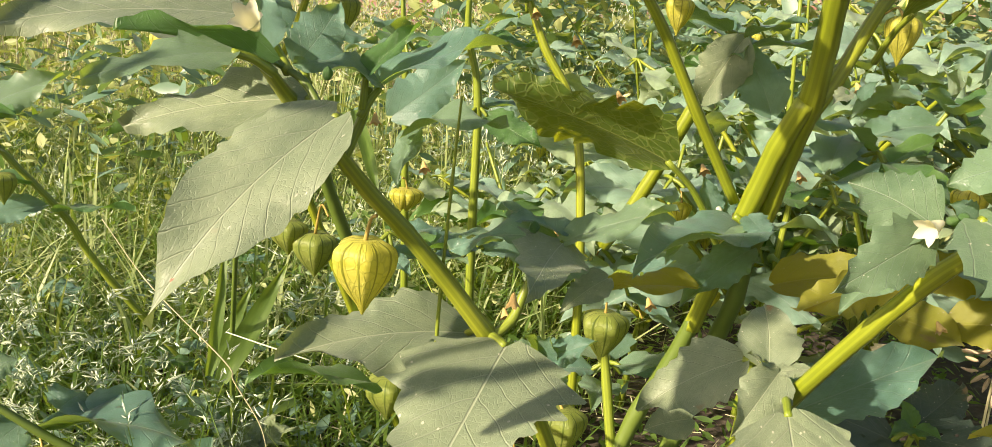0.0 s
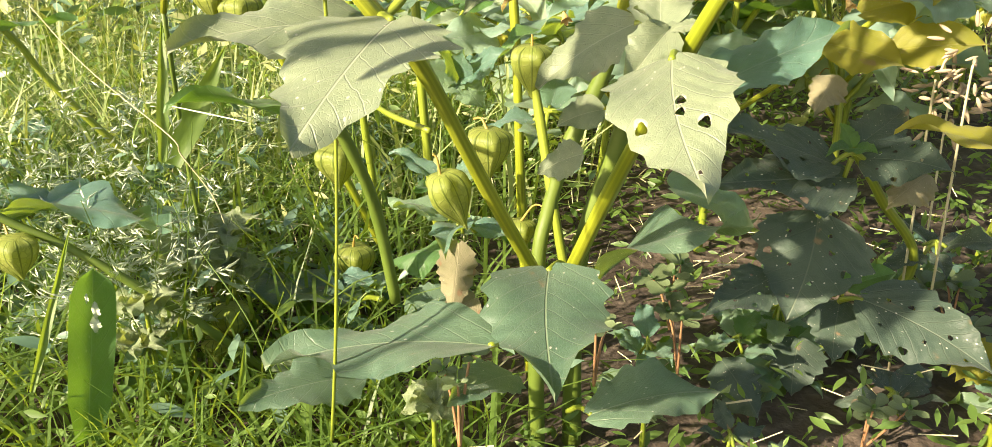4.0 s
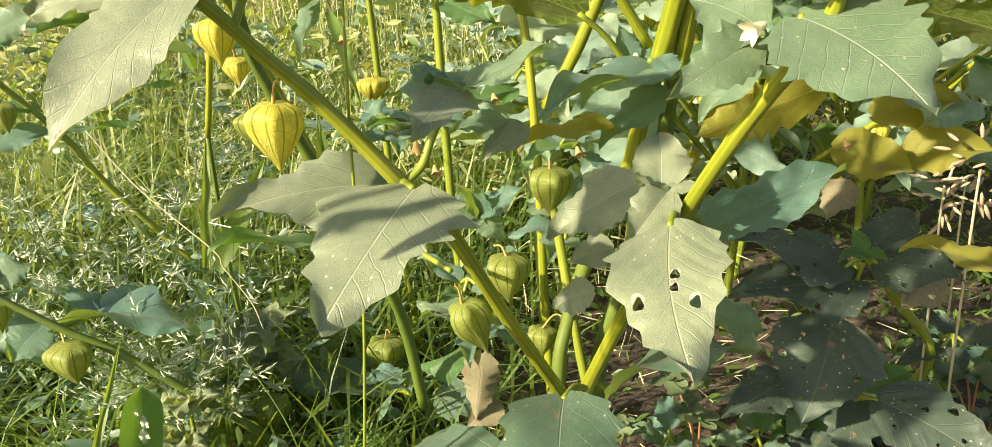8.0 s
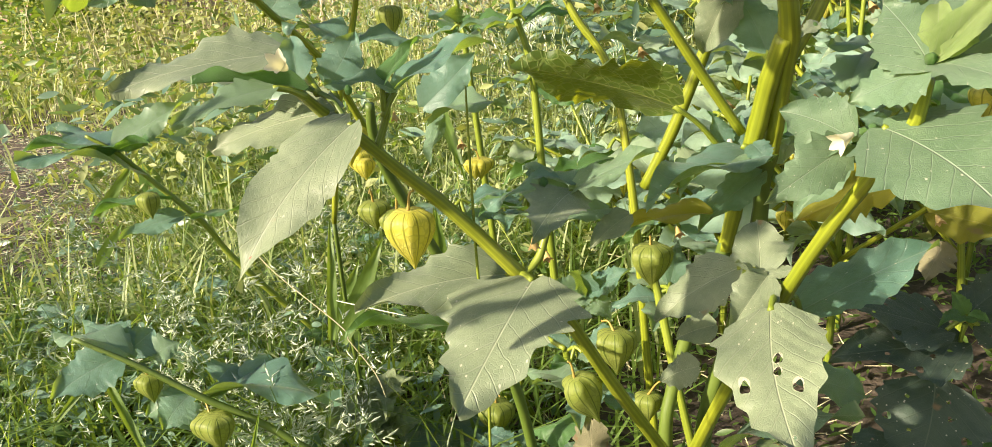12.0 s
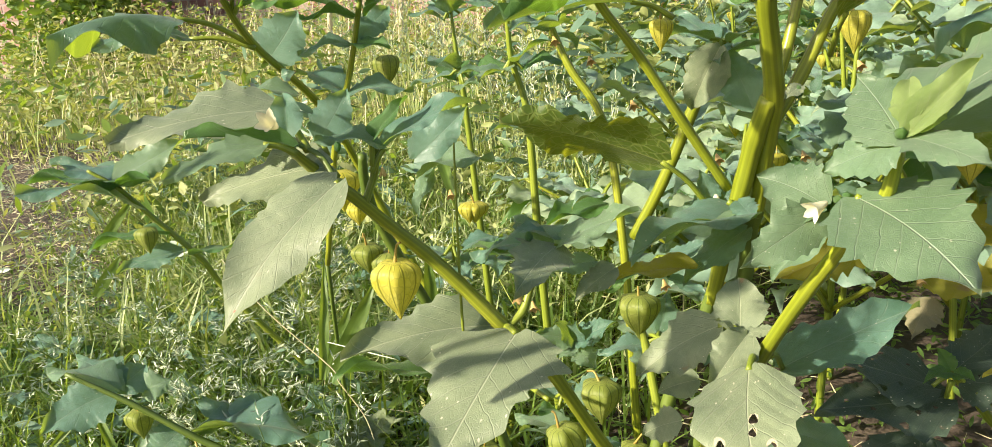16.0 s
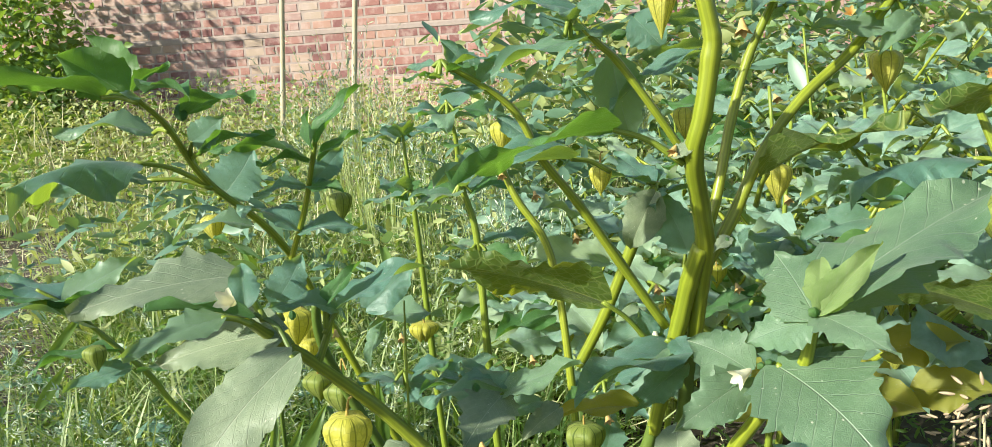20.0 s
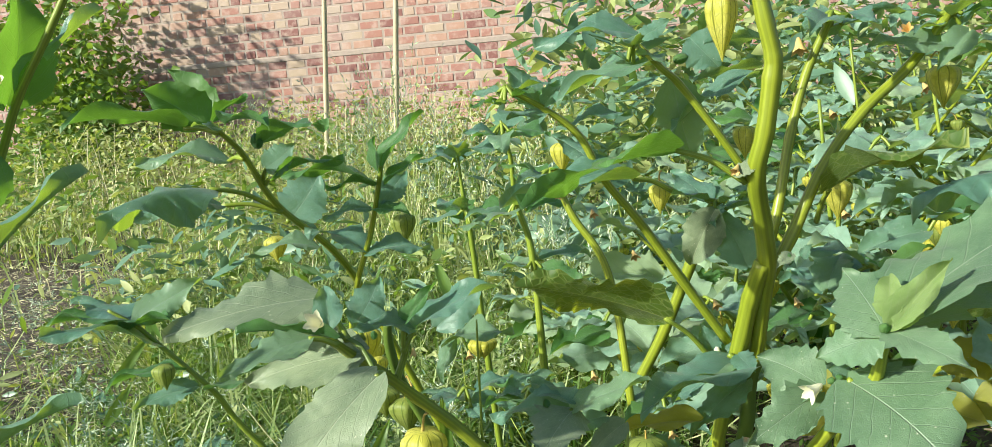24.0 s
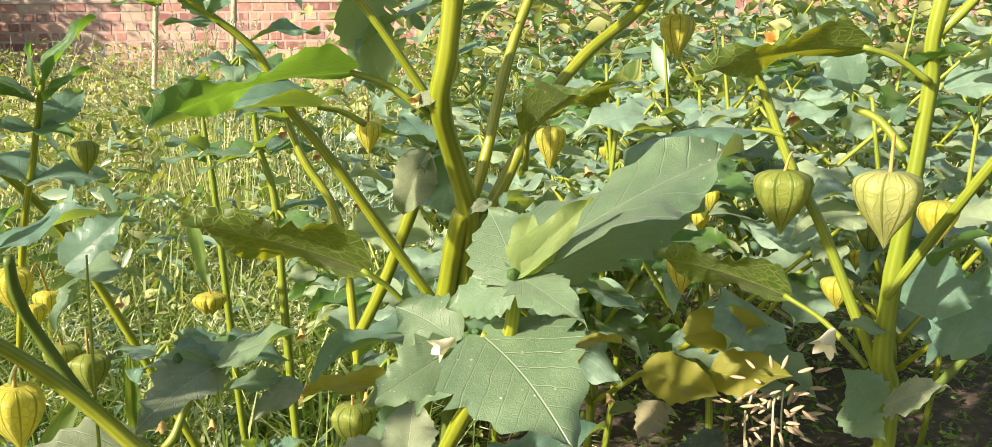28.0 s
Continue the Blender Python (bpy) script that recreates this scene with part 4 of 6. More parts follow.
leaf(bush, (0.232, 0.660, 0.731), (0.179, 0.660, 0.723), 0.031, (0.053, 0.370, 0.928), 0, LEAF)
leaf(bush, (0.236, 0.680, 0.754), (0.191, 0.700, 0.753), 0.032, (0.053, 0.366, 0.929), 0, LEAF)
leaf(bush, (0.198, 0.570, 0.656), (0.219, 0.565, 0.667), 0.014, (-0.082, -0.723, 0.686), 0, LEAF_PALE)
leaf(bush, (0.157, 0.570, 0.677), (0.047, 0.510, 0.649), 0.064, (-0.347, 0.210, 0.914), LEAF_FINE, LEAF_YOUNG, stalk=(0.207, 0.575, 0.649))
leaf(bush, (0.125, 0.620, 0.651), (0.021, 0.580, 0.640), 0.043, (-0.041, -0.164, 0.986), 4, LEAF, stalk=(0.155, 0.640, 0.637))
leaf(bush, (0.273, 0.610, 0.634), (0.330, 0.490, 0.674), 0.038, (0.085, 0.351, 0.932), LEAF_FINE, LEAF_OLIVE, stalk=(0.272, 0.655, 0.601), label="leaf curled upward at its edges")
leaf(bush, (0.136, 0.570, 0.760), (0.159, 0.570, 0.771), 0.016, (-0.013, -0.809, 0.588), 0, LEAF)
leaf(bush, (0.184, 0.750, 0.760), (0.211, 0.750, 0.729), 0.041, (-0.068, -0.960, 0.271), 1, LEAF)
leaf(bush, (0.063, 0.620, 0.709), (0.029, 0.600, 0.707), 0.025, (0.025, -0.282, 0.959), 0, LEAF)
leaf(bush, (0.053, 0.620, 0.716), (0.028, 0.620, 0.749), 0.028, (0.081, -0.780, 0.620), 0, LEAF)
leaf(bush, (0.059, 0.610, 0.716), (0.083, 0.610, 0.737), 0.023, (0.056, -0.585, 0.809), 1, LEAF)
leaf(bush, (0.077, 0.630, 0.696), (0.128, 0.630, 0.702), 0.026, (-0.113, -0.252, 0.961), 3, LEAF)
leaf(bush, (0.095, 0.640, 0.662), (0.058, 0.660, 0.687), 0.024, (0.022, -0.501, 0.865), 0, LEAF)
leaf(bush, (0.220, 0.690, 0.557), (0.197, 0.720, 0.605), 0.039, (-0.102, -0.831, 0.547), 0, LEAF)
leaf(bush, (0.195, 0.700, 0.608), (0.172, 0.720, 0.553), 0.039, (-0.084, -0.932, 0.353), 1, LEAF_PALE)
leaf(bush, (0.397, 0.720, 0.734), (0.325, 0.700, 0.738), 0.035, (-0.192, -0.565, 0.803), 0, LEAF)
leaf(bush, (0.412, 0.720, 0.744), (0.380, 0.700, 0.715), 0.027, (-0.324, -0.901, 0.288), 1, LEAF)
blossom(bush, (0.358, 0.700, 0.748), (-0.3, -0.6, 0.3), 0.0116, PETAL_OLD)
blossom(bush, (0.159, 0.570, 0.742), (0.8, -0.3, 0.2), 0.0110, name="bud")
blossom(bush, (0.268, 0.690, 0.751), (0, -0.4, -0.9), 0.0180, PETAL_OLD)
blossom(bush, (0.201, 0.570, 0.663), (-0.3, -0.5, -0.5), 0.0102, PETAL_OLD)
blossom(bush, (0.242, 0.615, 0.584), (0, -0.5, -0.8), 0.0100, name="bud")
leaf(bush, (0.245, 0.615, 0.584), (0.230, 0.600, 0.576), 0.012, (-0.130, -0.753, 0.645), 0, LEAF_PALE)
leaf(bush, (0.253, 0.620, 0.580), (0.260, 0.610, 0.592), 0.011, (-0.137, -0.750, 0.647), 0, LEAF)
leaf(bush, (0.214, 0.655, 0.472), (0.119, 0.580, 0.467), 0.061, (-0.020, -0.042, 0.999), 1, LEAF, stalk=(0.197, 0.660, 0.487))
leaf(bush, (0.204, 0.650, 0.490), (0.216, 0.630, 0.480), 0.024, (-0.054, -0.502, 0.863), 0, LEAF)
leaf(bush, (0.212, 0.660, 0.463), (0.159, 0.620, 0.429), 0.033, (-0.057, -0.481, 0.875), 0, LEAF)

# the bright cluster beside the main stem
leaf(bush, (0.261, 0.420, 0.581), (0.246, 0.455, 0.610), 0.043, (-0.211, -0.776, 0.594), 2, LEAF_SOFT)
leaf(bush, (0.259, 0.420, 0.579), (0.225, 0.430, 0.563), 0.031, (-0.198, -0.737, 0.647), 2, LEAF)
leaf(bush, (0.261, 0.415, 0.584), (0.289, 0.365, 0.576), 0.026, (-0.018, -0.677, 0.736), 2, LEAF_SOFT)
leaf(bush, (0.264, 0.425, 0.586), (0.392, 0.500, 0.634), 0.078, (-0.240, -0.199, 0.950), 0, LEAF_SOFT, label="long flat leaf crossed by a shadow")
leaf(bush, (0.261, 0.412, 0.586), (0.298, 0.425, 0.620), 0.019, (-0.30, -0.74, 0.60), 4, LEAF_LIME, label="young crinkled leaf folded along its midrib")
leaf(bush, (0.270, 0.460, 0.570), (0.376, 0.520, 0.600), 0.063, (-0.114, -0.276, 0.954), 2, LEAF)
leaf(bush, (0.262, 0.415, 0.590), (0.269, 0.440, 0.610), 0.018, (-0.376, -0.725, 0.578), 1, LEAF_LIME)
leaf(bush, (0.265, 0.410, 0.587), (0.283, 0.420, 0.605), 0.016, (-0.381, -0.719, 0.581), 1, LEAF_LIME)
leaf(bush, (0.269, 0.470, 0.523), (0.322, 0.480, 0.526), 0.036, (0.012, 0.299, 0.954), 0, LEAF_YELLOW)
blossom(bush, (0.258, 0.415, 0.584), (0, -0.8, 0.5), 0.0085, name="bud")
blossom(bush, (0.265, 0.415, 0.585), (0.3, -0.8, 0.5), 0.0078, name="bud")

# husks
husk(bush, (-0.034, 0.485, 0.498), 0.040, 0.031, (-0.028, 0.484, 0.513), label="ripe yellow papery husk lit by the sun")
husk(bush, (0.122, 0.720, 0.382), 0.043, 0.036, (0.122, 0.720, 0.392), material=HUSK_GREEN, label="green-yellow husk")
husk(bush, (0.089, 0.630, 0.339), 0.040, 0.031, (0.078, 0.640, 0.345), kind=1, material=HUSK_GREEN)
husk(bush, (0.057, 0.585, 0.320), 0.047, 0.031, (0.052, 0.585, 0.336), kind=2, material=HUSK_GREEN, tilt=(6, -22), label="shrunken half-dry husk with a bent tip")
husk(bush, (0.068, 0.600, 0.314), 0.028, 0.019, kind=1, material=HUSK_GREEN, tilt=(0, 14))
husk(bush, (0.113, 0.722, 0.227), 0.031, 0.025, (0.143, 0.700, 0.241), kind=1, material=HUSK_GREEN)
husk(bush, (-0.071, 0.876, 0.129), 0.044, 0.040, (-0.061, 0.860, 0.147), kind=1, material=HUSK_GREEN)
husk(bush, (-0.063, 0.800, 0.270), 0.044, 0.039, (-0.050, 0.780, 0.289), kind=1, material=HUSK_GREEN)
husk(bush, (-0.149, 0.760, 0.425), 0.030, 0.029, (-0.145, 0.740, 0.440), kind=1, material=HUSK_GREEN)
husk(bush, (-0.073, 0.944, 0.418), 0.025, 0.030, (-0.079, 0.940, 0.431), kind=1)
husk(bush, (-0.156, 0.760, 0.477), 0.026, 0.024, (-0.141, 0.700, 0.498))
husk(bush, (-0.130, 0.660, 0.523), 0.035, 0.030, kind=1)
husk(bush, (-0.125, 0.680, 0.488), 0.019, 0.018)
husk(bush, (-0.079, 0.940, 0.418), 0.024, 0.024)
husk(bush, (0.147, 0.705, 0.632), 0.026, 0.019, (0.150, 0.700, 0.646))
husk(bush, (0.061, 0.715, 0.675), 0.027, 0.020, (0.060, 0.700, 0.684))
husk(bush, (0.215, 0.640, 0.684), 0.026, 0.018)
husk(bush, (0.194, 0.580, 0.784), 0.046, 0.022, (0.200, 0.580, 0.794))
husk(bush, (0.291, 0.665, 0.631), 0.032, 0.022, (0.283, 0.680, 0.633))
husk(bush, (0.402, 0.750, 0.715), 0.037, 0.027, (0.385, 0.730, 0.725))
husk(bush, (-0.126, 0.760, 0.416), 0.039, 0.033, (-0.106, 0.720, 0.444), kind=1, material=HUSK_GREEN)

# the low branch on the grass side
low_plant = thing("ground_cherry_plant", -0.25, 0.83, 0, "low ground cherry plant leaning in grass with green husks", "plant", "ground cherry plants")
stem(low_plant, STEM_DARK, (-0.130, 0.800, -0.010, 0.0046), (-0.192, 0.760, 0.086, 0.0044), (-0.243, 0.730, 0.153, 0.0042), (-0.300, 0.720, 0.201, 0.0040), (-0.348, 0.710, 0.234, 0.0036), (-0.405, 0.700, 0.277, 0.0030), (-0.465, 0.690, 0.315, 0.0022))
leaf(low_plant, (-0.393, 0.750, 0.212), (-0.440, 0.740, 0.195), 0.051, (0.390, -0.581, 0.714), 0, LEAF)
leaf(low_plant, (-0.388, 0.750, 0.216), (-0.411, 0.720, 0.189), 0.051, (0.410, -0.617, 0.672), 0, LEAF)
leaf(low_plant, (-0.374, 0.750, 0.211), (-0.209, 0.740, 0.207), 0.083, (0.036, 0.196, 0.980), 3, LEAF)
leaf(low_plant, (-0.368, 0.760, 0.213), (-0.254, 0.800, 0.197), 0.061, (0.145, -0.019, 0.989), 3, LEAF)
leaf(low_plant, (-0.431, 0.710, 0.284), (-0.484, 0.660, 0.262), 0.062, (0.362, -0.477, 0.801), 0, LEAF)
leaf(low_plant, (-0.423, 0.710, 0.287), (-0.513, 0.720, 0.299), 0.046, (0.138, 0.053, 0.989), 3, LEAF)
leaf(low_plant, (-0.434, 0.720, 0.282), (-0.420, 0.760, 0.292), 0.053, (0.316, -0.419, 0.851), 0, LEAF)
leaf(low_plant, (-0.431, 0.720, 0.282), (-0.504, 0.760, 0.298), 0.044, (0.219, -0.293, 0.931), 3, LEAF)
leaf(low_plant, (-0.411, 0.730, 0.273), (-0.384, 0.750, 0.280), 0.040, (0.276, -0.388, 0.879), 3, LEAF)
leaf(low_plant, (-0.238, 0.800, 0.065), (-0.293, 0.760, 0.006), 0.064, (0.278, -0.596, 0.754), 0, LEAF)
leaf(low_plant, (-0.242, 0.800, 0.081), (-0.294, 0.760, 0.077), 0.046, (0.172, -0.365, 0.915), 3, LEAF)
leaf(low_plant, (-0.363, 0.770, 0.223), (-0.354, 0.800, 0.227), 0.047, (0.265, -0.429, 0.863), 3, LEAF)
husk(low_plant, (-0.428, 0.742, 0.245), 0.035, 0.029, (-0.428, 0.730, 0.262), material=HUSK_GREEN)
husk(low_plant, (-0.352, 0.722, 0.207), 0.043, 0.038, (-0.376, 0.750, 0.205), kind=1, material=HUSK_GREEN)
husk(low_plant, (-0.334, 0.700, 0.218), 0.041, 0.035, kind=1, material=HUSK_GREEN)
husk(low_plant, (-0.188, 0.800, 0.095), 0.040, 0.038, kind=1, material=HUSK_GREEN)
husk(low_plant, (-0.200, 0.780, 0.069), 0.031, 0.028, kind=1, material=HUSK_GREEN)

# the plant in the grass behind it
grass_plant = thing("ground_cherry_plant", -0.42, 1.1, 0, "ground cherry plant among grass with dark green pointed leaves", "plant", "ground cherry plants")
stem(grass_plant, STEM, (-0.300, 1.140, 0.000, 0.0046), (-0.450, 1.050, 0.248, 0.0043), (-0.483, 1.020, 0.330, 0.0040), (-0.530, 1.000, 0.396, 0.0036), (-0.562, 0.980, 0.445, 0.0030), (-0.594, 0.970, 0.472, 0.0020))
leaf(grass_plant, (-0.562, 0.980, 0.445), (-0.678, 0.950, 0.459), 0.060, (0.108, 0.045, 0.993), 1, LEAF_YOUNG)
leaf(grass_plant, (-0.557, 0.980, 0.449), (-0.671, 1.000, 0.476), 0.059, (0.209, -0.119, 0.971), 0, LEAF)
leaf(grass_plant, (-0.578, 0.980, 0.437), (-0.491, 0.950, 0.460), 0.047, (-0.155, 0.276, 0.948), 1, LEAF_YOUNG)
leaf(grass_plant, (-0.540, 0.990, 0.413), (-0.651, 0.900, 0.457), 0.075, (0.257, 0.150, 0.955), 3, LEAF)
leaf(grass_plant, (-0.514, 1.000, 0.372), (-0.612, 0.960, 0.362), 0.053, (-0.092, -0.024, 0.995), 1, LEAF_YOUNG)
leaf(grass_plant, (-0.499, 1.000, 0.348), (-0.568, 0.950, 0.333), 0.043, (0.218, -0.377, 0.900), 0, LEAF)
leaf(grass_plant, (-0.481, 1.000, 0.343), (-0.381, 0.980, 0.357), 0.053, (-0.097, 0.173, 0.980), 0, LEAF_YOUNG)
leaf(grass_plant, (-0.561, 0.980, 0.454), (-0.476, 1.020, 0.498), 0.052, (0.385, -0.593, 0.707), 0, LEAF)
leaf(grass_plant, (-0.552, 0.980, 0.449), (-0.523, 1.020, 0.473), 0.044, (0.335, -0.523, 0.784), 1, LEAF)
husk(grass_plant, (-0.525, 0.969, 0.390), 0.035, 0.029, material=HUSK_GREEN)

# two leafy shoots in front of the wall
leafy_shoot = thing("ground_cherry_plant", -0.05, 0.98, 0, "upright ground cherry shoot with dark green leaves at its tip", "plant", "ground cherry plants")
stem(leafy_shoot, STEM_YELLOW, (-0.030, 1.000, 0.000, 0.0050), (-0.182, 0.920, 0.427, 0.0043), (-0.202, 0.830, 0.554, 0.0040), (-0.212, 0.700, 0.637, 0.0033), (-0.198, 0.610, 0.695, 0.0026), (-0.195, 0.565, 0.719, 0.0020), label="green stem")
leaf(leafy_shoot, (-0.203, 0.560, 0.725), (-0.234, 0.530, 0.756), 0.046, (-0.319, 0.815, 0.484), 1, LEAF_YOUNG)
leaf(leafy_shoot, (-0.206, 0.570, 0.728), (-0.239, 0.580, 0.771), 0.043, (-0.124, 0.897, 0.424), 1, LEAF_YOUNG)
leaf(leafy_shoot, (-0.221, 0.560, 0.723), (-0.285, 0.500, 0.734), 0.044, (-0.059, 0.241, 0.969), 1, LEAF_YOUNG, stalk=(-0.195, 0.565, 0.717))
leaf(leafy_shoot, (-0.201, 0.570, 0.727), (-0.173, 0.580, 0.744), 0.016, (0.082, 0.491, 0.867), 3, LEAF_YOUNG)
leaf(leafy_shoot, (-0.186, 0.560, 0.724), (-0.133, 0.520, 0.720), 0.031, (0.660, -0.334, 0.673), 1, LEAF_YOUNG)
leaf(leafy_shoot, (-0.175, 0.600, 0.705), (-0.109, 0.580, 0.714), 0.035, (-0.072, 0.203, 0.977), 3, LEAF_YOUNG)
leaf(leafy_shoot, (-0.184, 0.550, 0.720), (-0.194, 0.520, 0.725), 0.015, (0.224, -0.454, 0.862), 0, LEAF)
leaf(leafy_shoot, (-0.222, 0.630, 0.689), (-0.291, 0.600, 0.693), 0.038, (0.158, -0.234, 0.959), 3, LEAF, stalk=(-0.198, 0.610, 0.692))
leaf(leafy_shoot, (-0.259, 0.660, 0.663), (-0.303, 0.550, 0.658), 0.059, (0.163, -0.110, 0.981), 5, LEAF, stalk=(-0.212, 0.700, 0.634))
leaf(leafy_shoot, (-0.260, 0.680, 0.644), (-0.318, 0.620, 0.643), 0.042, (0.221, -0.229, 0.948), 3, LEAF, stalk=(-0.209, 0.700, 0.631))
leaf(leafy_shoot, (-0.193, 0.640, 0.680), (-0.162, 0.640, 0.700), 0.028, (0.574, -0.709, 0.410), 0, LEAF, stalk=(-0.207, 0.660, 0.664))
leaf(leafy_shoot, (-0.188, 0.640, 0.669), (-0.127, 0.660, 0.679), 0.032, (-0.217, 0.182, 0.959), 3, LEAF_YOUNG, stalk=(-0.204, 0.660, 0.664))
leaf(leafy_shoot, (-0.226, 0.760, 0.615), (-0.196, 0.780, 0.660), 0.056, (0.340, -0.809, 0.480), 0, LEAF, stalk=(-0.217, 0.730, 0.617))
leaf(leafy_shoot, (-0.218, 0.800, 0.576), (-0.282, 0.780, 0.577), 0.034, (0.097, -0.263, 0.960), 3, LEAF)
leaf(leafy_shoot, (-0.227, 0.830, 0.533), (-0.286, 0.850, 0.554), 0.043, (0.259, 0.530, 0.807), 0, LEAF_YOUNG)
blossom(leafy_shoot, (-0.179, 0.600, 0.701), (0, -0.4, 0.9), 0.0136, name="bud")
husk(leafy_shoot, (-0.344, 0.980, 0.557), 0.035, 0.028)
leafy_shoot_low = thing("ground_cherry_plant", -0.1, 0.78, 0, "slender ground cherry shoot with folded dark green leaves", "plant", "ground cherry plants")
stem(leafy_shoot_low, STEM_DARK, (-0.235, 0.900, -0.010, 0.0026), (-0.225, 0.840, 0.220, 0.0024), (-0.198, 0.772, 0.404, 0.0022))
stem(leafy_shoot_low, STEM_YELLOW, (-0.197, 0.770, 0.402, 0.0028), (-0.161, 0.740, 0.533, 0.0030), (-0.126, 0.705, 0.603, 0.0026), (-0.109, 0.695, 0.653, 0.0024), (-0.105, 0.695, 0.669, 0.0020))
leaf(leafy_shoot_low, (-0.106, 0.690, 0.666), (-0.103, 0.680, 0.698), 0.036, (-0.572, -0.597, 0.563), 4, LEAF_YOUNG)
leaf(leafy_shoot_low, (-0.104, 0.700, 0.669), (-0.060, 0.700, 0.716), 0.024, (-0.614, -0.541, 0.575), 4, LEAF_YOUNG)
leaf(leafy_shoot_low, (-0.100, 0.690, 0.653), (-0.059, 0.680, 0.677), 0.021, (-0.179, -0.443, 0.879), 4, LEAF_YOUNG)
leaf(leafy_shoot_low, (-0.112, 0.690, 0.654), (-0.199, 0.680, 0.667), 0.036, (0.108, 0.297, 0.949), 3, LEAF_YOUNG)
leaf(leafy_shoot_low, (-0.112, 0.690, 0.652), (-0.148, 0.660, 0.654), 0.023, (-0.141, 0.233, 0.962), 3, LEAF_YOUNG)
leaf(leafy_shoot_low, (-0.111, 0.700, 0.634), (-0.094, 0.740, 0.658), 0.030, (0.239, -0.785, 0.572), 0, LEAF)
leaf(leafy_shoot_low, (-0.121, 0.700, 0.629), (-0.162, 0.680, 0.623), 0.024, (0.106, -0.335, 0.936), 3, LEAF)
leaf(leafy_shoot_low, (-0.118, 0.700, 0.628), (-0.077, 0.680, 0.623), 0.024, (0.116, -0.369, 0.922), 1, LEAF_YOUNG)
leaf(leafy_shoot_low, (-0.135, 0.710, 0.587), (-0.206, 0.740, 0.601), 0.039, (0.148, -0.109, 0.983), 3, LEAF)
leaf(leafy_shoot_low, (-0.133, 0.710, 0.584), (-0.072, 0.720, 0.582), 0.028, (0.117, -0.358, 0.926), 3, LEAF)
husk(leafy_shoot_low, (-0.105, 0.750, 0.613), 0.030, 0.022, kind=1, material=HUSK_GREEN)

# the tall shoot close to the camera
near_shoot = thing("ground_cherry_plant", -0.264, 0.311, 0, "tall ground cherry shoot with dark green leaves and a yellowish flower", "plant", "ground cherry plants")
stem(near_shoot, STEM, (-0.264, 0.311, 0.000, 0.0040), (-0.240, 0.294, 0.628, 0.0026), (-0.208, 0.285, 0.655, 0.0022), (-0.183, 0.281, 0.690, 0.0021), (-0.159, 0.277, 0.725, 0.0020), (-0.141, 0.273, 0.752, 0.0019), (-0.119, 0.269, 0.777, 0.0017), (-0.103, 0.269, 0.799, 0.0017))
leaf(near_shoot, (-0.147, 0.273, 0.750), (-0.130, 0.269, 0.799), 0.038, (0.818, -0.254, 0.516), 1, LEAF_YOUNG)
leaf(near_shoot, (-0.162, 0.273, 0.733), (-0.166, 0.243, 0.760), 0.029, (0.818, -0.075, 0.570), 1, LEAF_YOUNG)
leaf(near_shoot, (-0.160, 0.273, 0.728), (-0.171, 0.252, 0.692), 0.027, (0.854, -0.510, 0.104), 1, LEAF_YOUNG)
leaf(near_shoot, (-0.186, 0.285, 0.671), (-0.127, 0.294, 0.716), 0.029, (-0.567, -0.229, 0.792), 4, LEAF, stalk=(-0.196, 0.285, 0.668))
leaf(near_shoot, (-0.142, 0.277, 0.752), (-0.107, 0.294, 0.789), 0.020, (-0.592, -0.348, 0.727), 4, LEAF)
leaf(near_shoot, (-0.220, 0.294, 0.569), (-0.156, 0.302, 0.599), 0.020, (-0.442, 0.111, 0.890), 4, LEAF, stalk=(-0.242, 0.294, 0.565))
leaf(near_shoot, (-0.213, 0.294, 0.583), (-0.231, 0.277, 0.586), 0.016, (0.167, -0.192, 0.967), 3, LEAF)
leaf(near_shoot, (-0.184, 0.294, 0.749), (-0.199, 0.294, 0.735), 0.018, (0.662, -0.596, 0.454), 0, LEAF_PALE)
blossom(near_shoot, (-0.137, 0.258, 0.759), (0.3, -0.8, 0.2), 0.0075)

# the second bush on the other side
side_bush = thing("ground_cherry_plant", 0.55, 0.68, 0, "branching ground cherry plant with olive stems, drooping leaves and pale husks", "plant", "ground cherry plants")
stem(side_bush, STEM, (0.560, 0.700, -0.010, 0.0079), (0.567, 0.665, 0.376, 0.0076), (0.552, 0.650, 0.453, 0.0073), (0.550, 0.640, 0.523, 0.0069), (0.555, 0.635, 0.587, 0.0058), (0.559, 0.630, 0.665, 0.0053), (0.557, 0.620, 0.725, 0.0050), (0.600, 0.600, 0.950, 0.0046), label="stout olive-green stem")
stem(side_bush, STEM, (0.546, 0.640, 0.503, 0.0040), (0.565, 0.620, 0.552, 0.0038), (0.580, 0.580, 0.613, 0.0036), (0.594, 0.560, 0.648, 0.0033))
stem(side_bush, STEM, (0.553, 0.655, 0.435, 0.0043), (0.531, 0.660, 0.486, 0.0041), (0.505, 0.670, 0.551, 0.0040), (0.479, 0.675, 0.600, 0.0038), (0.458, 0.680, 0.653, 0.0033), (0.447, 0.680, 0.678, 0.0026))
stem(side_bush, STEM, (0.548, 0.635, 0.615, 0.0033), (0.534, 0.650, 0.636, 0.0030), (0.518, 0.660, 0.645, 0.0026))
stem(side_bush, STEM, (0.557, 0.625, 0.696, 0.0033), (0.571, 0.620, 0.713, 0.0033), (0.589, 0.620, 0.733, 0.0026))
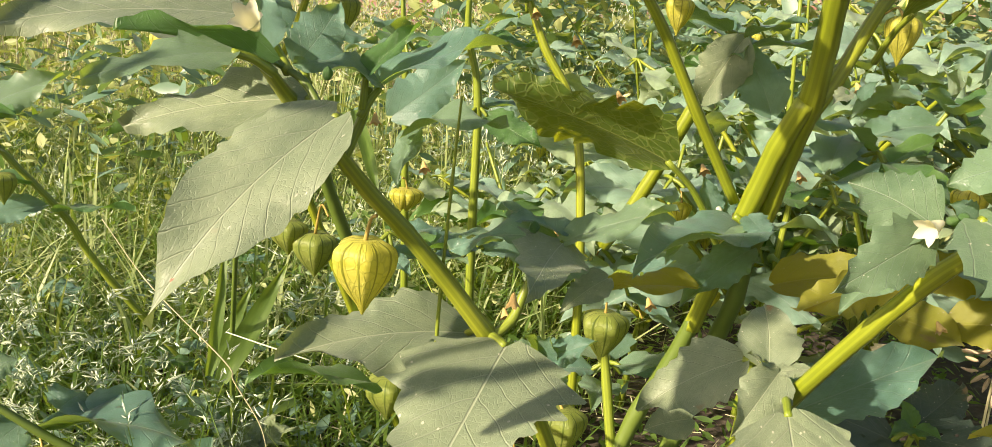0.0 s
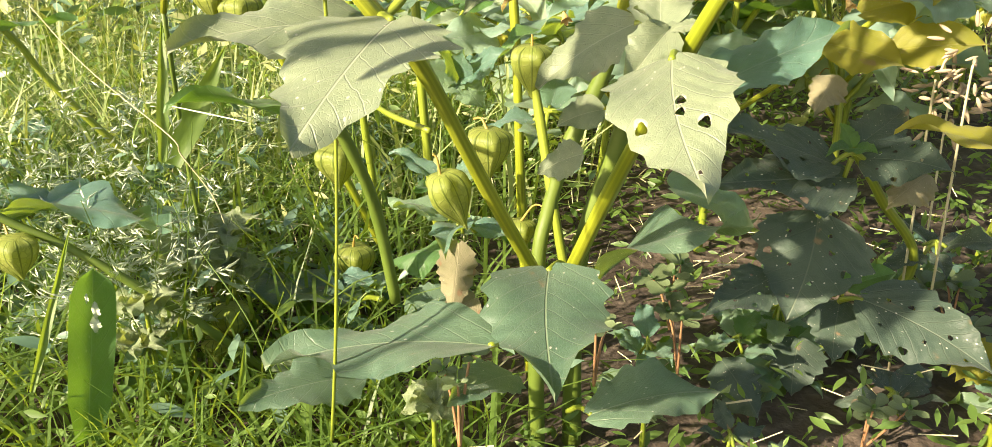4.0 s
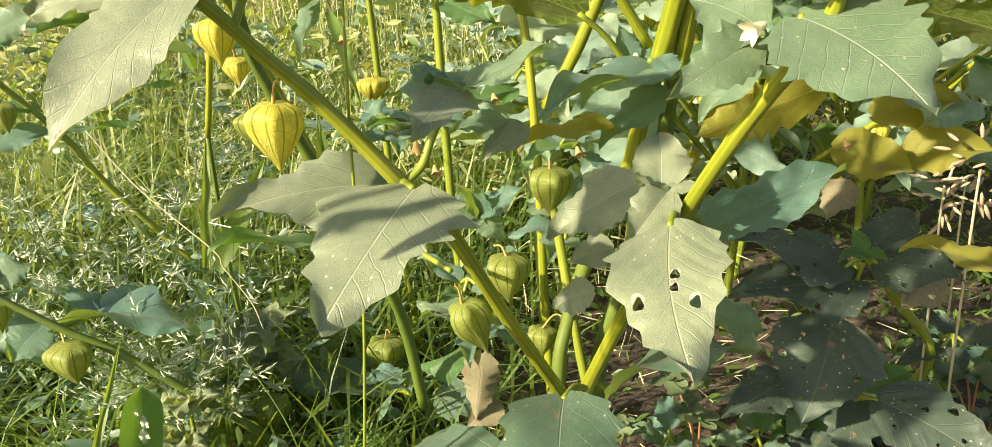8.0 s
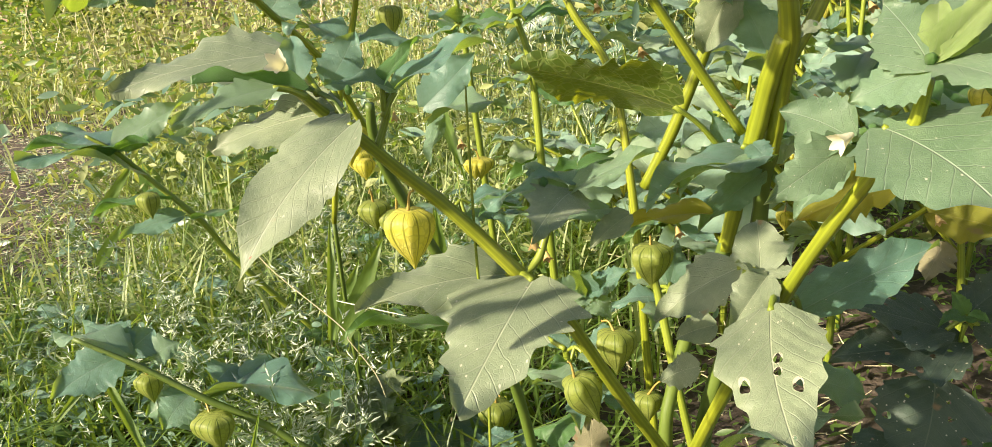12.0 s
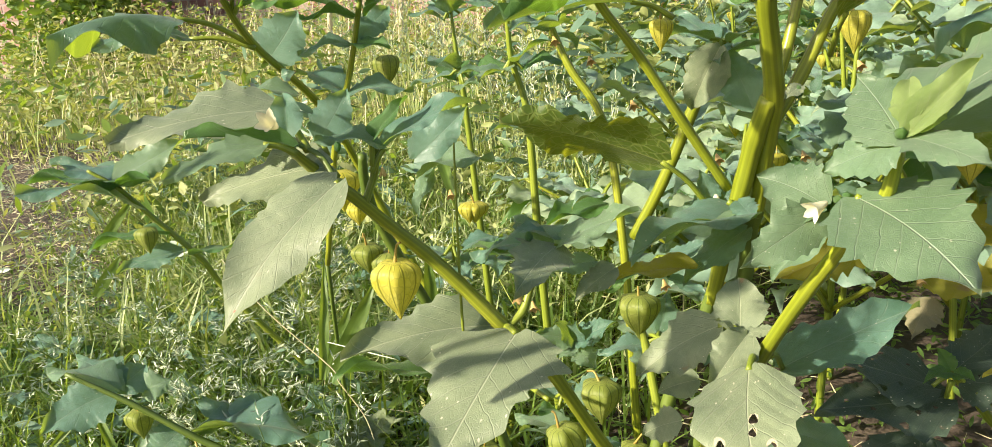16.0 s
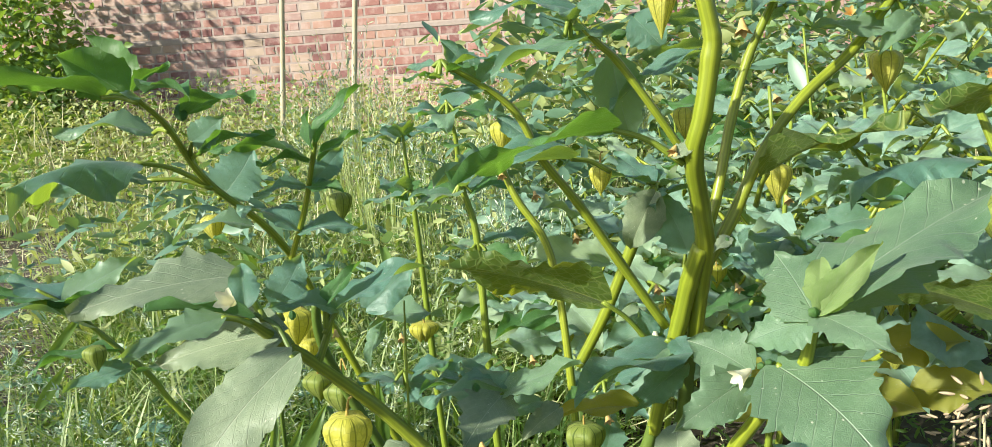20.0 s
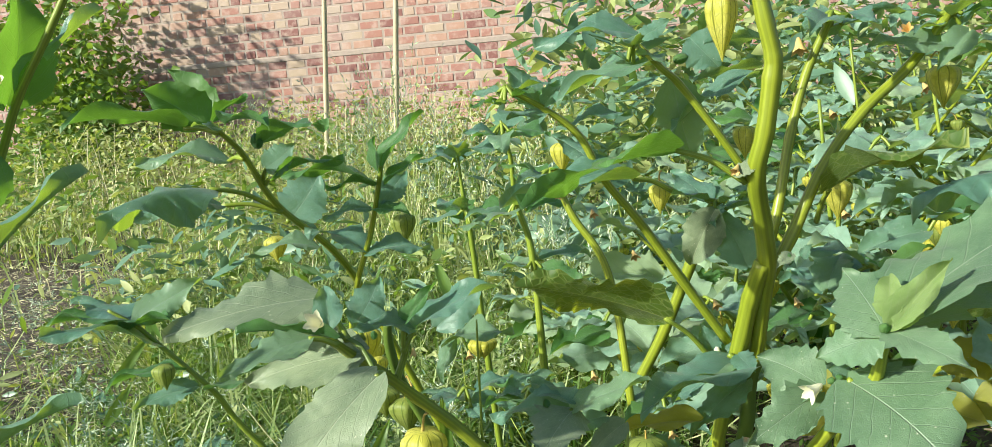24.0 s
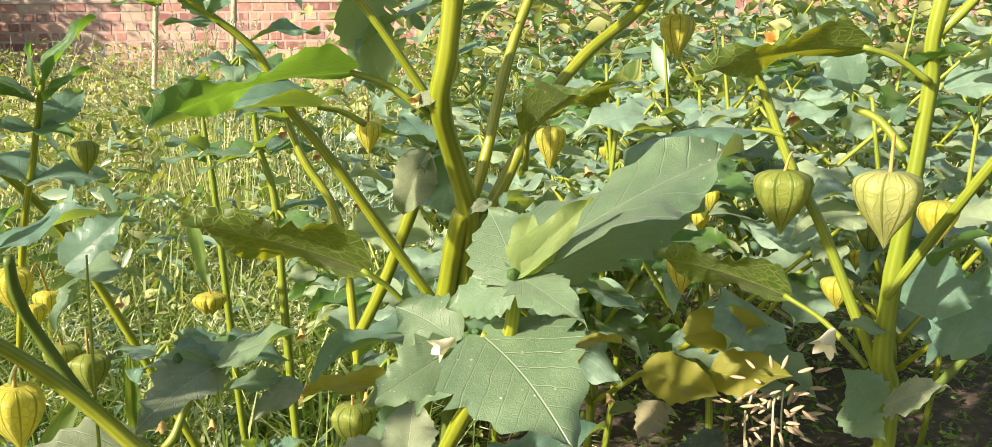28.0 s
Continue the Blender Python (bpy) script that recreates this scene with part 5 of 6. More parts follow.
stem(side_bush, STEM_DARK, (0.630, 0.750, 0.359, 0.0040), (0.667, 0.760, 0.392, 0.0040), (0.708, 0.770, 0.431, 0.0040))
leaf(side_bush, (0.489, 0.700, 0.487), (0.379, 0.720, 0.516), 0.058, (0.186, 0.70, 0.68), LEAF_FINE, LEAF_OLIVE, stalk=(0.545, 0.660, 0.439), label="drooping leaf with yellow lit edge")
leaf(side_bush, (0.505, 0.620, 0.690), (0.385, 0.600, 0.671), 0.042, (-0.10, 0.60, 0.79), LEAF_FINE, LEAF_OLIVE, stalk=(0.554, 0.620, 0.665))
leaf(side_bush, (0.449, 0.680, 0.627), (0.346, 0.660, 0.614), 0.046, (-0.110, -0.079, 0.991), 5, LEAF, stalk=(0.473, 0.675, 0.622))
leaf(side_bush, (0.479, 0.680, 0.627), (0.513, 0.660, 0.624), 0.020, (0.210, 0.213, 0.954), 3, LEAF)
leaf(side_bush, (0.546, 0.640, 0.477), (0.503, 0.620, 0.485), 0.024, (0.256, -0.169, 0.952), 0, LEAF)
leaf(side_bush, (0.544, 0.630, 0.674), (0.571, 0.600, 0.687), 0.022, (0.161, 0.339, 0.927), 1, LEAF_YOUNG)
leaf(side_bush, (0.544, 0.620, 0.424), (0.568, 0.580, 0.456), 0.034, (-0.242, -0.504, 0.829), 2, LEAF_PALE)
leaf(side_bush, (0.539, 0.630, 0.414), (0.508, 0.620, 0.455), 0.044, (-0.322, -0.692, 0.646), 0, LEAF)
leaf(side_bush, (0.596, 0.660, 0.481), (0.596, 0.680, 0.537), 0.055, (-0.401, -0.755, 0.518), 2, LEAF)
leaf(side_bush, (0.632, 0.700, 0.434), (0.667, 0.720, 0.506), 0.054, (-0.386, -0.698, 0.603), 0, LEAF)
leaf(side_bush, (0.561, 0.600, 0.538), (0.575, 0.560, 0.570), 0.027, (-0.044, -0.084, 0.996), 1, LEAF_YOUNG)
leaf(side_bush, (0.539, 0.640, 0.637), (0.542, 0.620, 0.652), 0.014, (-0.367, -0.803, 0.470), 0, LEAF)
leaf(side_bush, (0.517, 0.660, 0.659), (0.492, 0.680, 0.715), 0.033, (-0.345, -0.842, 0.414), 0, LEAF)
leaf(side_bush, (0.458, 0.700, 0.672), (0.442, 0.720, 0.697), 0.030, (-0.263, -0.878, 0.399), 0, LEAF)
leaf(side_bush, (0.533, 0.660, 0.406), (0.547, 0.620, 0.393), 0.036, (-0.304, -0.702, 0.644), 0, LEAF)
husk(side_bush, (0.504, 0.560, 0.610), 0.049, 0.040, (0.523, 0.600, 0.626), material=HUSK_PALE, label="large pale yellow-green husk")
husk(side_bush, (0.469, 0.660, 0.596), 0.048, 0.039, (0.483, 0.672, 0.610), kind=1, material=HUSK_GREEN)
husk(side_bush, (0.611, 0.700, 0.564), 0.036, 0.029, kind=1)
husk(side_bush, (0.421, 0.780, 0.497), 0.034, 0.028)
husk(side_bush, (0.541, 0.720, 0.495), 0.028, 0.024, kind=1)
blossom(side_bush, (0.516, 0.660, 0.471), (-0.5, -0.5, -0.6), 0.0200, label="cream flower hanging half closed")
blossom(side_bush, (0.456, 0.660, 0.694), (-0.4, -0.6, 0.2), 0.0140, PETAL_OLD)
blossom(side_bush, (0.491, 0.720, 0.638), (0, -0.6, -0.5), 0.0176, PETAL_OLD)

# the ragged plant near the ground
ragged_plant = thing("ground_cherry_plant", 0.4, 0.8, 0, "low ground cherry plant with dull leaves eaten full of holes", "plant", "ground cherry plants")
stem(ragged_plant, STEM, (0.420, 0.860, -0.010, 0.0053), (0.521, 0.840, 0.119, 0.0050), (0.465, 0.810, 0.214, 0.0046), (0.421, 0.791, 0.272, 0.0033))
stem(ragged_plant, STEM, (0.360, 0.800, -0.010, 0.0046), (0.418, 0.800, 0.030, 0.0040), (0.425, 0.780, 0.088, 0.0033), (0.421, 0.760, 0.129, 0.0026))
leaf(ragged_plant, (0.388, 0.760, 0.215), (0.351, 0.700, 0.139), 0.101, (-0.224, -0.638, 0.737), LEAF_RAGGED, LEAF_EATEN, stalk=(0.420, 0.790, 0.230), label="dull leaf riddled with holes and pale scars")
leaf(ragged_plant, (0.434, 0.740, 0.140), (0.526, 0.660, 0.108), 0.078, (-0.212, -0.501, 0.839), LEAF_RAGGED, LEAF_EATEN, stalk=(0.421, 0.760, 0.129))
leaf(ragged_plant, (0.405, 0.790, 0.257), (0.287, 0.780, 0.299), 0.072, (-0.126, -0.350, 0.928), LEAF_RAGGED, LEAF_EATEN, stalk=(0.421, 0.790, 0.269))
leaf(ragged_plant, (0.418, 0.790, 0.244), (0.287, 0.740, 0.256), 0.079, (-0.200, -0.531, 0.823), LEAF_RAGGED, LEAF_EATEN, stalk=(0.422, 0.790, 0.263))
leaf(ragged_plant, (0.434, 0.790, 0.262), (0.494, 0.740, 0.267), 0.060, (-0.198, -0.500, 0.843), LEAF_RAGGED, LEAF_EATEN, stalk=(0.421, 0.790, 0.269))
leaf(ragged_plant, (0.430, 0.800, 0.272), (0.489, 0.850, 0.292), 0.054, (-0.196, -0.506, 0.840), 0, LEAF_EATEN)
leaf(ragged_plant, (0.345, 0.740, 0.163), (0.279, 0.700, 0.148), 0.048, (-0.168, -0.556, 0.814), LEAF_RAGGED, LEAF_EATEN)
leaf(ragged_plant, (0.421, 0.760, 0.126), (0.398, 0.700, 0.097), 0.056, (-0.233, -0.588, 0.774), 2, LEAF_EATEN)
leaf(ragged_plant, (0.425, 0.760, 0.143), (0.471, 0.760, 0.159), 0.034, (-0.193, -0.482, 0.855), 1, LEAF_YOUNG)
leaf(ragged_plant, (0.421, 0.790, 0.274), (0.410, 0.800, 0.294), 0.019, (-0.206, -0.543, 0.814), 1, LEAF_YOUNG)
leaf(ragged_plant, (0.422, 0.785, 0.274), (0.433, 0.760, 0.277), 0.019, (-0.194, -0.505, 0.841), 1, LEAF_YOUNG)
leaf(ragged_plant, (0.416, 0.785, 0.274), (0.387, 0.760, 0.276), 0.018, (-0.190, -0.506, 0.841), 1, LEAF_YOUNG)
leaf(ragged_plant, (0.479, 0.640, 0.316), (0.408, 0.680, 0.325), 0.036, (-0.232, -0.077, 0.970), 1, LEAF_YELLOW, label="leaf held out flat, coloured yellow as if lit through")
leaf(ragged_plant, (0.402, 0.800, 0.061), (0.388, 0.760, 0.019), 0.063, (-0.214, -0.610, 0.763), 2, LEAF_EATEN)
leaf(ragged_plant, (0.417, 0.850, 0.327), (0.392, 0.820, 0.298), 0.037, (-0.272, -0.783, 0.560), 5, LEAF_DRY)
leaf(ragged_plant, (0.500, 0.800, 0.243), (0.459, 0.780, 0.220), 0.043, (-0.337, -0.709, 0.619), 5, LEAF_DRY, label="crumpled dry brown leaf")
leaf(ragged_plant, (0.312, 0.750, 0.066), (0.339, 0.700, 0.034), 0.051, (-0.144, -0.572, 0.807), 5, LEAF_EATEN)
leaf(ragged_plant, (0.566, 0.800, 0.056), (0.602, 0.780, 0.022), 0.053, (-0.306, -0.546, 0.780), 2, LEAF_YELLOW)
leaf(ragged_plant, (0.404, 0.860, 0.356), (0.479, 0.840, 0.337), 0.055, (-0.553, -0.503, 0.664), 1, LEAF_YELLOW)
leaf(ragged_plant, (0.481, 0.880, 0.343), (0.553, 0.840, 0.358), 0.056, (-0.580, -0.483, 0.656), 1, LEAF_YELLOW)
leaf(ragged_plant, (0.246, 0.700, 0.426), (0.324, 0.680, 0.446), 0.044, (-0.499, -0.548, 0.672), 1, LEAF_YELLOW)
leaf(ragged_plant, (0.460, 0.920, 0.374), (0.545, 0.900, 0.393), 0.058, (-0.574, -0.502, 0.647), 1, LEAF_YELLOW)

# tufts that close the gaps between the stems
whorl(bush, (0.033, 0.880, 0.633), 7, 0.064, 301)
whorl(bush, (0.199, 0.740, 0.609), 7, 0.056, 304)
whorl(bush, (0.031, 0.600, 0.733), 6, 0.037, 305)
whorl(bush, (0.131, 0.560, 0.760), 5, 0.027, 306)
whorl(bush, (0.298, 0.700, 0.770), 6, 0.048, 307)
whorl(bush, (0.400, 0.730, 0.762), 7, 0.051, 308)
whorl(bush, (0.215, 0.550, 0.828), 7, 0.047, 309)
whorl(bush, (0.306, 0.800, 0.494), 7, 0.070, 312)
whorl(bush, (0.367, 0.850, 0.512), 7, 0.073, 313)
whorl(bush, (0.058, 0.750, 0.218), 6, 0.071, 314)
whorl(bush, (0.139, 0.800, 0.305), 6, 0.071, 315)
whorl(bush, (0.142, 0.820, 0.387), 6, 0.064, 316)
whorl(bush, (-0.032, 0.850, 0.387), 6, 0.061, 317)
whorl(bush, (0.040, 0.780, 0.251), 5, 0.056, 319)
whorl(bush, (-0.069, 0.800, 0.411), 5, 0.052, 320)
whorl(bush, (0.009, 0.750, 0.429), 5, 0.048, 321)
whorl(side_bush, (0.446, 0.680, 0.678), 6, 0.044, 322)
whorl(side_bush, (0.589, 0.620, 0.738), 6, 0.039, 323)
whorl(side_bush, (0.703, 0.770, 0.431), 6, 0.059, 324)
whorl(side_bush, (0.451, 0.900, 0.555), 7, 0.073, 327)
whorl(side_bush, (0.557, 0.850, 0.672), 7, 0.067, 328)
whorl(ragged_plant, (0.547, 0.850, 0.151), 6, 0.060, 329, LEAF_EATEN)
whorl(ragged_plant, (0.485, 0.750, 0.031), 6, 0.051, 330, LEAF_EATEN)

# single grasses, weeds and dry heads
tongue = thing("tall_grass", -0.273, 0.640, 0, "broad upright green grass blade with a white scar", "grass", "single grass blades")
leaf(tongue, (-0.273, 0.640, 0.047), (-0.212, 0.600, 0.241), 0.0347, (0.493, -0.626, 0.604), TONGUE, LEAF_YOUNG, name='blade')
blade_0 = thing("tall_grass", -0.223, 0.800, 0, "long flat grass blade", "grass", "single grass blades")
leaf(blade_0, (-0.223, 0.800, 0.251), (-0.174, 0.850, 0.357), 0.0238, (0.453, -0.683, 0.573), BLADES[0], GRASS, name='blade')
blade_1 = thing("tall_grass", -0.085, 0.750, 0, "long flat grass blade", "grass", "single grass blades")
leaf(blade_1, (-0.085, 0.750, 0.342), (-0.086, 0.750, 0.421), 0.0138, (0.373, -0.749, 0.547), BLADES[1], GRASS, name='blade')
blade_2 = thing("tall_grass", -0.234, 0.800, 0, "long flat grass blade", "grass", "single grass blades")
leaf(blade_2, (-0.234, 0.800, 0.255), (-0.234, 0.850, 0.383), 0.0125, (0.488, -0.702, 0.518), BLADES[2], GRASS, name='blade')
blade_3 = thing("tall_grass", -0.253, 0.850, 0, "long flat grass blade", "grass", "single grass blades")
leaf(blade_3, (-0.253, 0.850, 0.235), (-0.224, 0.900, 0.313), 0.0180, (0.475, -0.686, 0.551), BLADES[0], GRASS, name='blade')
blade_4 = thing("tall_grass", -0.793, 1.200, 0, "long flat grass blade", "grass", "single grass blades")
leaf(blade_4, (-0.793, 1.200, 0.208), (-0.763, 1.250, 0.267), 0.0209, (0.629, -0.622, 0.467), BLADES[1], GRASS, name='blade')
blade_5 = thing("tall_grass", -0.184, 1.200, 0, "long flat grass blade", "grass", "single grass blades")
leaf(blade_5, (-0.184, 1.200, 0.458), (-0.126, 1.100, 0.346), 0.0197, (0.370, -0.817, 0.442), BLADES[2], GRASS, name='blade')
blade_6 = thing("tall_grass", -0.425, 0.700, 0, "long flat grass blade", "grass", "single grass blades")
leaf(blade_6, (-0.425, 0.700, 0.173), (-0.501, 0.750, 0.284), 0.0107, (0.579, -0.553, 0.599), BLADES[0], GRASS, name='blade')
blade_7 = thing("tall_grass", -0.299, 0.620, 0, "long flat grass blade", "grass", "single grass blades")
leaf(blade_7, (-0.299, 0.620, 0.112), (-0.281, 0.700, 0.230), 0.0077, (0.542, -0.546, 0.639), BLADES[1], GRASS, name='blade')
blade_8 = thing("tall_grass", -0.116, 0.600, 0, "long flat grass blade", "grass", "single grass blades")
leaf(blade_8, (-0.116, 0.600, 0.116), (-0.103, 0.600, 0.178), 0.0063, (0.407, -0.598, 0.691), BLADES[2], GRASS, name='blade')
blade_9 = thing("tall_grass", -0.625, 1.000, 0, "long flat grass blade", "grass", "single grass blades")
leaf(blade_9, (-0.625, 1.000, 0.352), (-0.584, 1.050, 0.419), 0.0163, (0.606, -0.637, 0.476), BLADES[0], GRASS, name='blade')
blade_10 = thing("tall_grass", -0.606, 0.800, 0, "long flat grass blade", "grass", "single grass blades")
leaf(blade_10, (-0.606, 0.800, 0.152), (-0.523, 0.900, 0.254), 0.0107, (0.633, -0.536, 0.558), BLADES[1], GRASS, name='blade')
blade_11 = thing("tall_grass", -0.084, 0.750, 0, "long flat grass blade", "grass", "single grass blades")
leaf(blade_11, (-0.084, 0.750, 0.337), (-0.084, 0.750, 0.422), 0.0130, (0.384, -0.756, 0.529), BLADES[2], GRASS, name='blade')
thin_stalk = thing("wild_grass", -0.013, 0.490, 0, "thin upright green grass stalk", "grass", "single grass stalks")
stem(thin_stalk, STEM, (-0.013, 0.490, 0.166, 0.0013), (-0.002, 0.490, 0.267, 0.0012), (0.005, 0.500, 0.384, 0.0011), (0.005, 0.500, 0.453, 0.0011), (0.008, 0.500, 0.533, 0.0009), (0.010, 0.500, 0.575, 0.0007), sides=6, rib=0.0)
twig = thing("wild_grass", -0.320, 0.780, 0, "pale dry twisted grass stalk", "grass", "single grass stalks")
stem(twig, GRASS_DRY, (-0.320, 0.780, 0.407, 0.0004), (-0.269, 0.760, 0.356, 0.0005), (-0.197, 0.740, 0.300, 0.0006), (-0.189, 0.740, 0.282, 0.0007), (-0.167, 0.740, 0.245, 0.0007), (-0.159, 0.740, 0.216, 0.0005), sides=6, rib=0.0)
twig_b = thing("wild_grass", -0.196, 0.740, 0, "pale dry grass stalk", "grass", "single grass stalks")
stem(twig_b, STRAW, (-0.196, 0.740, 0.328, 0.0005), (-0.161, 0.730, 0.324, 0.0007), (-0.118, 0.720, 0.318, 0.0005), sides=6, rib=0.0)
twig_c = thing("wild_grass", -0.094, 0.660, 0, "bent green grass stalk", "grass", "single grass stalks")
stem(twig_c, GRASS, (-0.094, 0.660, 0.025, 0.0007), (-0.131, 0.700, 0.126, 0.0007), (-0.196, 0.750, 0.196, 0.0007), (-0.238, 0.800, 0.235, 0.0005), sides=6, rib=0.0)
twig_d = thing("wild_grass", -0.024, 0.900, 0, "thin green grass stalk", "grass", "single grass stalks")
stem(twig_d, STEM, (-0.024, 0.900, 0.299, 0.0008), (-0.107, 1.000, 0.398, 0.0007), (-0.069, 0.800, 0.390, 0.0007), sides=6, rib=0.0)
rosette((0.263, 0.720, 0.129), 0.024, 400)
rosette((0.258, 0.750, 0.161), 0.025, 401)
rosette((0.178, 0.660, 0.156), 0.022, 402)
rosette((0.067, 0.560, 0.165), 0.017, 403)
rosette((0.582, 0.850, 0.097), 0.030, 404)
rosette((0.604, 0.850, 0.049), 0.028, 405)
rosette((0.345, 0.750, 0.035), 0.024, 406)
rosette((-0.266, 0.950, 0.070), 0.031, 407)
rosette((-0.264, 1.000, 0.080), 0.037, 408)
rosette((-0.282, 0.900, 0.055), 0.030, 409)
rosette((-0.102, 0.700, 0.083), 0.022, 410)
rosette((0.440, 0.700, 0.038), 0.024, 411)
seed_tuft((0.521, 0.800, 0.351), 0.038, 500)
seed_tuft((0.500, 0.820, 0.328), 0.029, 501)
seed_tuft((0.582, 0.950, 0.294), 0.049, 502)
leaf(tongue, (-0.216, 0.597, 0.211), (-0.218, 0.600, 0.193), 0.0055, (0.504, -0.698, 0.509), LEAF_RUFFLED, STRAW, name='scar')
leaf(tongue, (-0.220, 0.598, 0.197), (-0.220, 0.601, 0.181), 0.0076, (0.503, -0.690, 0.520), LEAF_RUFFLED, STRAW, name='scar')
leaf(tongue, (-0.219, 0.594, 0.220), (-0.221, 0.596, 0.210), 0.0025, (0.511, -0.699, 0.501), LEAF_RUFFLED, STRAW, name='scar')
frilly_weed((-0.224, 0.860, 0.141), 0.042, 540)
frilly_weed((-0.196, 0.840, 0.119), 0.043, 541)
frilly_weed((-0.227, 0.820, 0.141), 0.046, 542)
frilly_weed((-0.204, 0.860, 0.151), 0.042, 543)
frilly_weed((-0.251, 0.720, 0.095), 0.040, 544)
frilly_weed((-0.238, 0.720, 0.142), 0.038, 545)
frilly_weed((-0.226, 0.780, 0.093), 0.033, 546)
frilly_weed((0.043, 0.600, 0.118), 0.029, 547)
frilly_weed((0.224, 0.660, 0.067), 0.026, 548)
SEED_HEADS = ((-0.36, -0.21, 0.74, 0.84), (-0.52, -0.34, 0.80, 1.0))

# withered flowers among the leaves behind
blossom(bush, (0.120, 0.800, 0.553), (0.2, -0.6, -0.6), 0.0130, PETAL_OLD)
blossom(bush, (0.080, 0.820, 0.595), (0.2, -0.6, -0.6), 0.0120, PETAL_OLD)
blossom(bush, (0.275, 0.780, 0.501), (0.2, -0.6, -0.6), 0.0125, PETAL_OLD)
blossom(bush, (0.339, 0.860, 0.572), (0.2, -0.6, -0.6), 0.0133, PETAL_OLD)
blossom(bush, (0.044, 0.840, 0.615), (0.2, -0.6, -0.6), 0.0122, PETAL_OLD)
blossom(bush, (0.040, 0.600, 0.425), (0.2, -0.6, -0.6), 0.0108, PETAL_OLD)
blossom(bush, (0.144, 0.660, 0.420), (0.2, -0.6, -0.6), 0.0115, PETAL_OLD)
blossom(bush, (0.073, 0.750, 0.443), (0.2, -0.6, -0.6), 0.0118, PETAL_OLD)
blossom(bush, (0.316, 0.800, 0.681), (0.2, -0.6, -0.6), 0.0114, PETAL_OLD)
blossom(bush, (0.416, 0.850, 0.697), (0.2, -0.6, -0.6), 0.0133, PETAL_OLD)
blossom(bush, (0.204, 0.700, 0.481), (0.2, -0.6, -0.6), 0.0116, PETAL_OLD)
blossom(bush, (0.333, 0.620, 0.435), (0.2, -0.6, -0.6), 0.0105, PETAL_OLD)
blossom(bush, (0.199, 0.800, 0.497), (0.2, -0.6, -0.6), 0.0131, PETAL_OLD)
blossom(bush, (-0.019, 0.600, 0.519), (0.2, -0.6, -0.6), 0.0095, PETAL_OLD)

# ---- ground ----
def ground_mesh():
    verts, faces = [], []
    xs = [-400, -60, -15] + [-8 + 0.4 * i for i in range(41)] + [15, 60, 400]
    ys = [-400, -60, -8] + [-2 + 0.35 * i for i in range(32)] + [20, 80, 600]
    for y in ys:
        for x in xs:
            near = max(0, 1 - max(abs(x), abs(y - 3)) / 9)
            verts.append((x, y, -0.015 + 0.03 * near * noise.noise((x * 1.3, y * 1.3, 0))))
    for j in range(len(ys) - 1):
        for i in range(len(xs) - 1):
            a = j * len(xs) + i
            faces.append((a, a + 1, a + 1 + len(xs), a + len(xs)))
    return mesh_of("ground", verts, faces)


tagged(dressed("ground", ground_mesh(), SOIL), "bare brown soil with dry litter", "ground", kind="structure")

# ---- brick wall ----
WALL_Y, BRICK_L, BRICK_H, COURSE = 7.2, 0.165, 0.066, 0.077
BAND = 13
wall = thing("wall_north", -1.5, WALL_Y, 0, "sunlit garden wall of red and buff bricks with wide mortar joints", "wall", kind="structure")


def box_mesh(name, x0, x1, y0, y1, z0, z1, bev=0.0):
    bm = bmesh.new()
    bmesh.ops.create_cube(bm, size=1, matrix=Matrix.Translation(((x0 + x1) / 2, (y0 + y1) / 2, (z0 + z1) / 2)) @ Matrix.Diagonal((x1 - x0, y1 - y0, z1 - z0, 1)))
    if bev:
        bmesh.ops.bevel(bm, geom=bm.edges[:], offset=bev, segments=1, affect='EDGES')
    me = bpy.data.meshes.new(name)
    bm.to_mesh(me)
    bm.free()
    return me


core = dressed("mortar_bed", box_mesh("mortar_bed", -11, 9, WALL_Y + 0.003, WALL_Y + 0.23, -0.05, 2.5), MORTAR)
under(core, wall, Matrix())
band = dressed("mortar_band", box_mesh("mortar_band", -11, 9, WALL_Y - 0.004, WALL_Y + 0.2, COURSE * BAND - 0.003, COURSE * BAND + 0.040, 0.004), MORTAR)
under(band, wall, Matrix())
STRETCHER, HEADER = (box_mesh("brick", -w / 2, w / 2, 0, 0.1, 0, BRICK_H, 0.006) for w in (BRICK_L, 0.088))
for me in (STRETCHER, HEADER):
    me.materials.append(BRICK)
rest_v, rest_f = [], []
rw = random.Random(5)
count = 0
for row in range(34):
    z = row * COURSE + 0.01 + (0.036 if row >= BAND else 0)
    x = -11 + (row % 2) * 0.17
    k = row % 2
    while x < 8.8:
        short = rw.random() < (0.7 if row % 3 == 1 else 0.3)
        w = 0.088 if short else BRICK_L
        me = HEADER if short else STRETCHER
        at = Matrix.Translation((x + w / 2, WALL_Y + rw.uniform(-0.002, 0.002), z + rw.uniform(-0.002, 0.002))) @ pose(0, 0, 0, 0, rw.uniform(-0.5, 0.5), 0)
        if 6 <= row <= 19 and -5.2 < x < 0.0 and count < 300:
            brick = new("brick", me)
            under(brick, wall, at)
            count += 1
        else:
            n = len(rest_v)
            rest_v += [at @ v.co for v in me.vertices]
            rest_f += [tuple(n + q for q in f.vertices) for f in me.polygons]
        x += w + 0.012 + rw.uniform(-0.003, 0.004)
        k += 1
rest = dressed("brickwork", mesh_of("brickwork", rest_v, rest_f, smooth=False), BRICK)
tagged(under(rest, wall, Matrix()), kind="stuff")

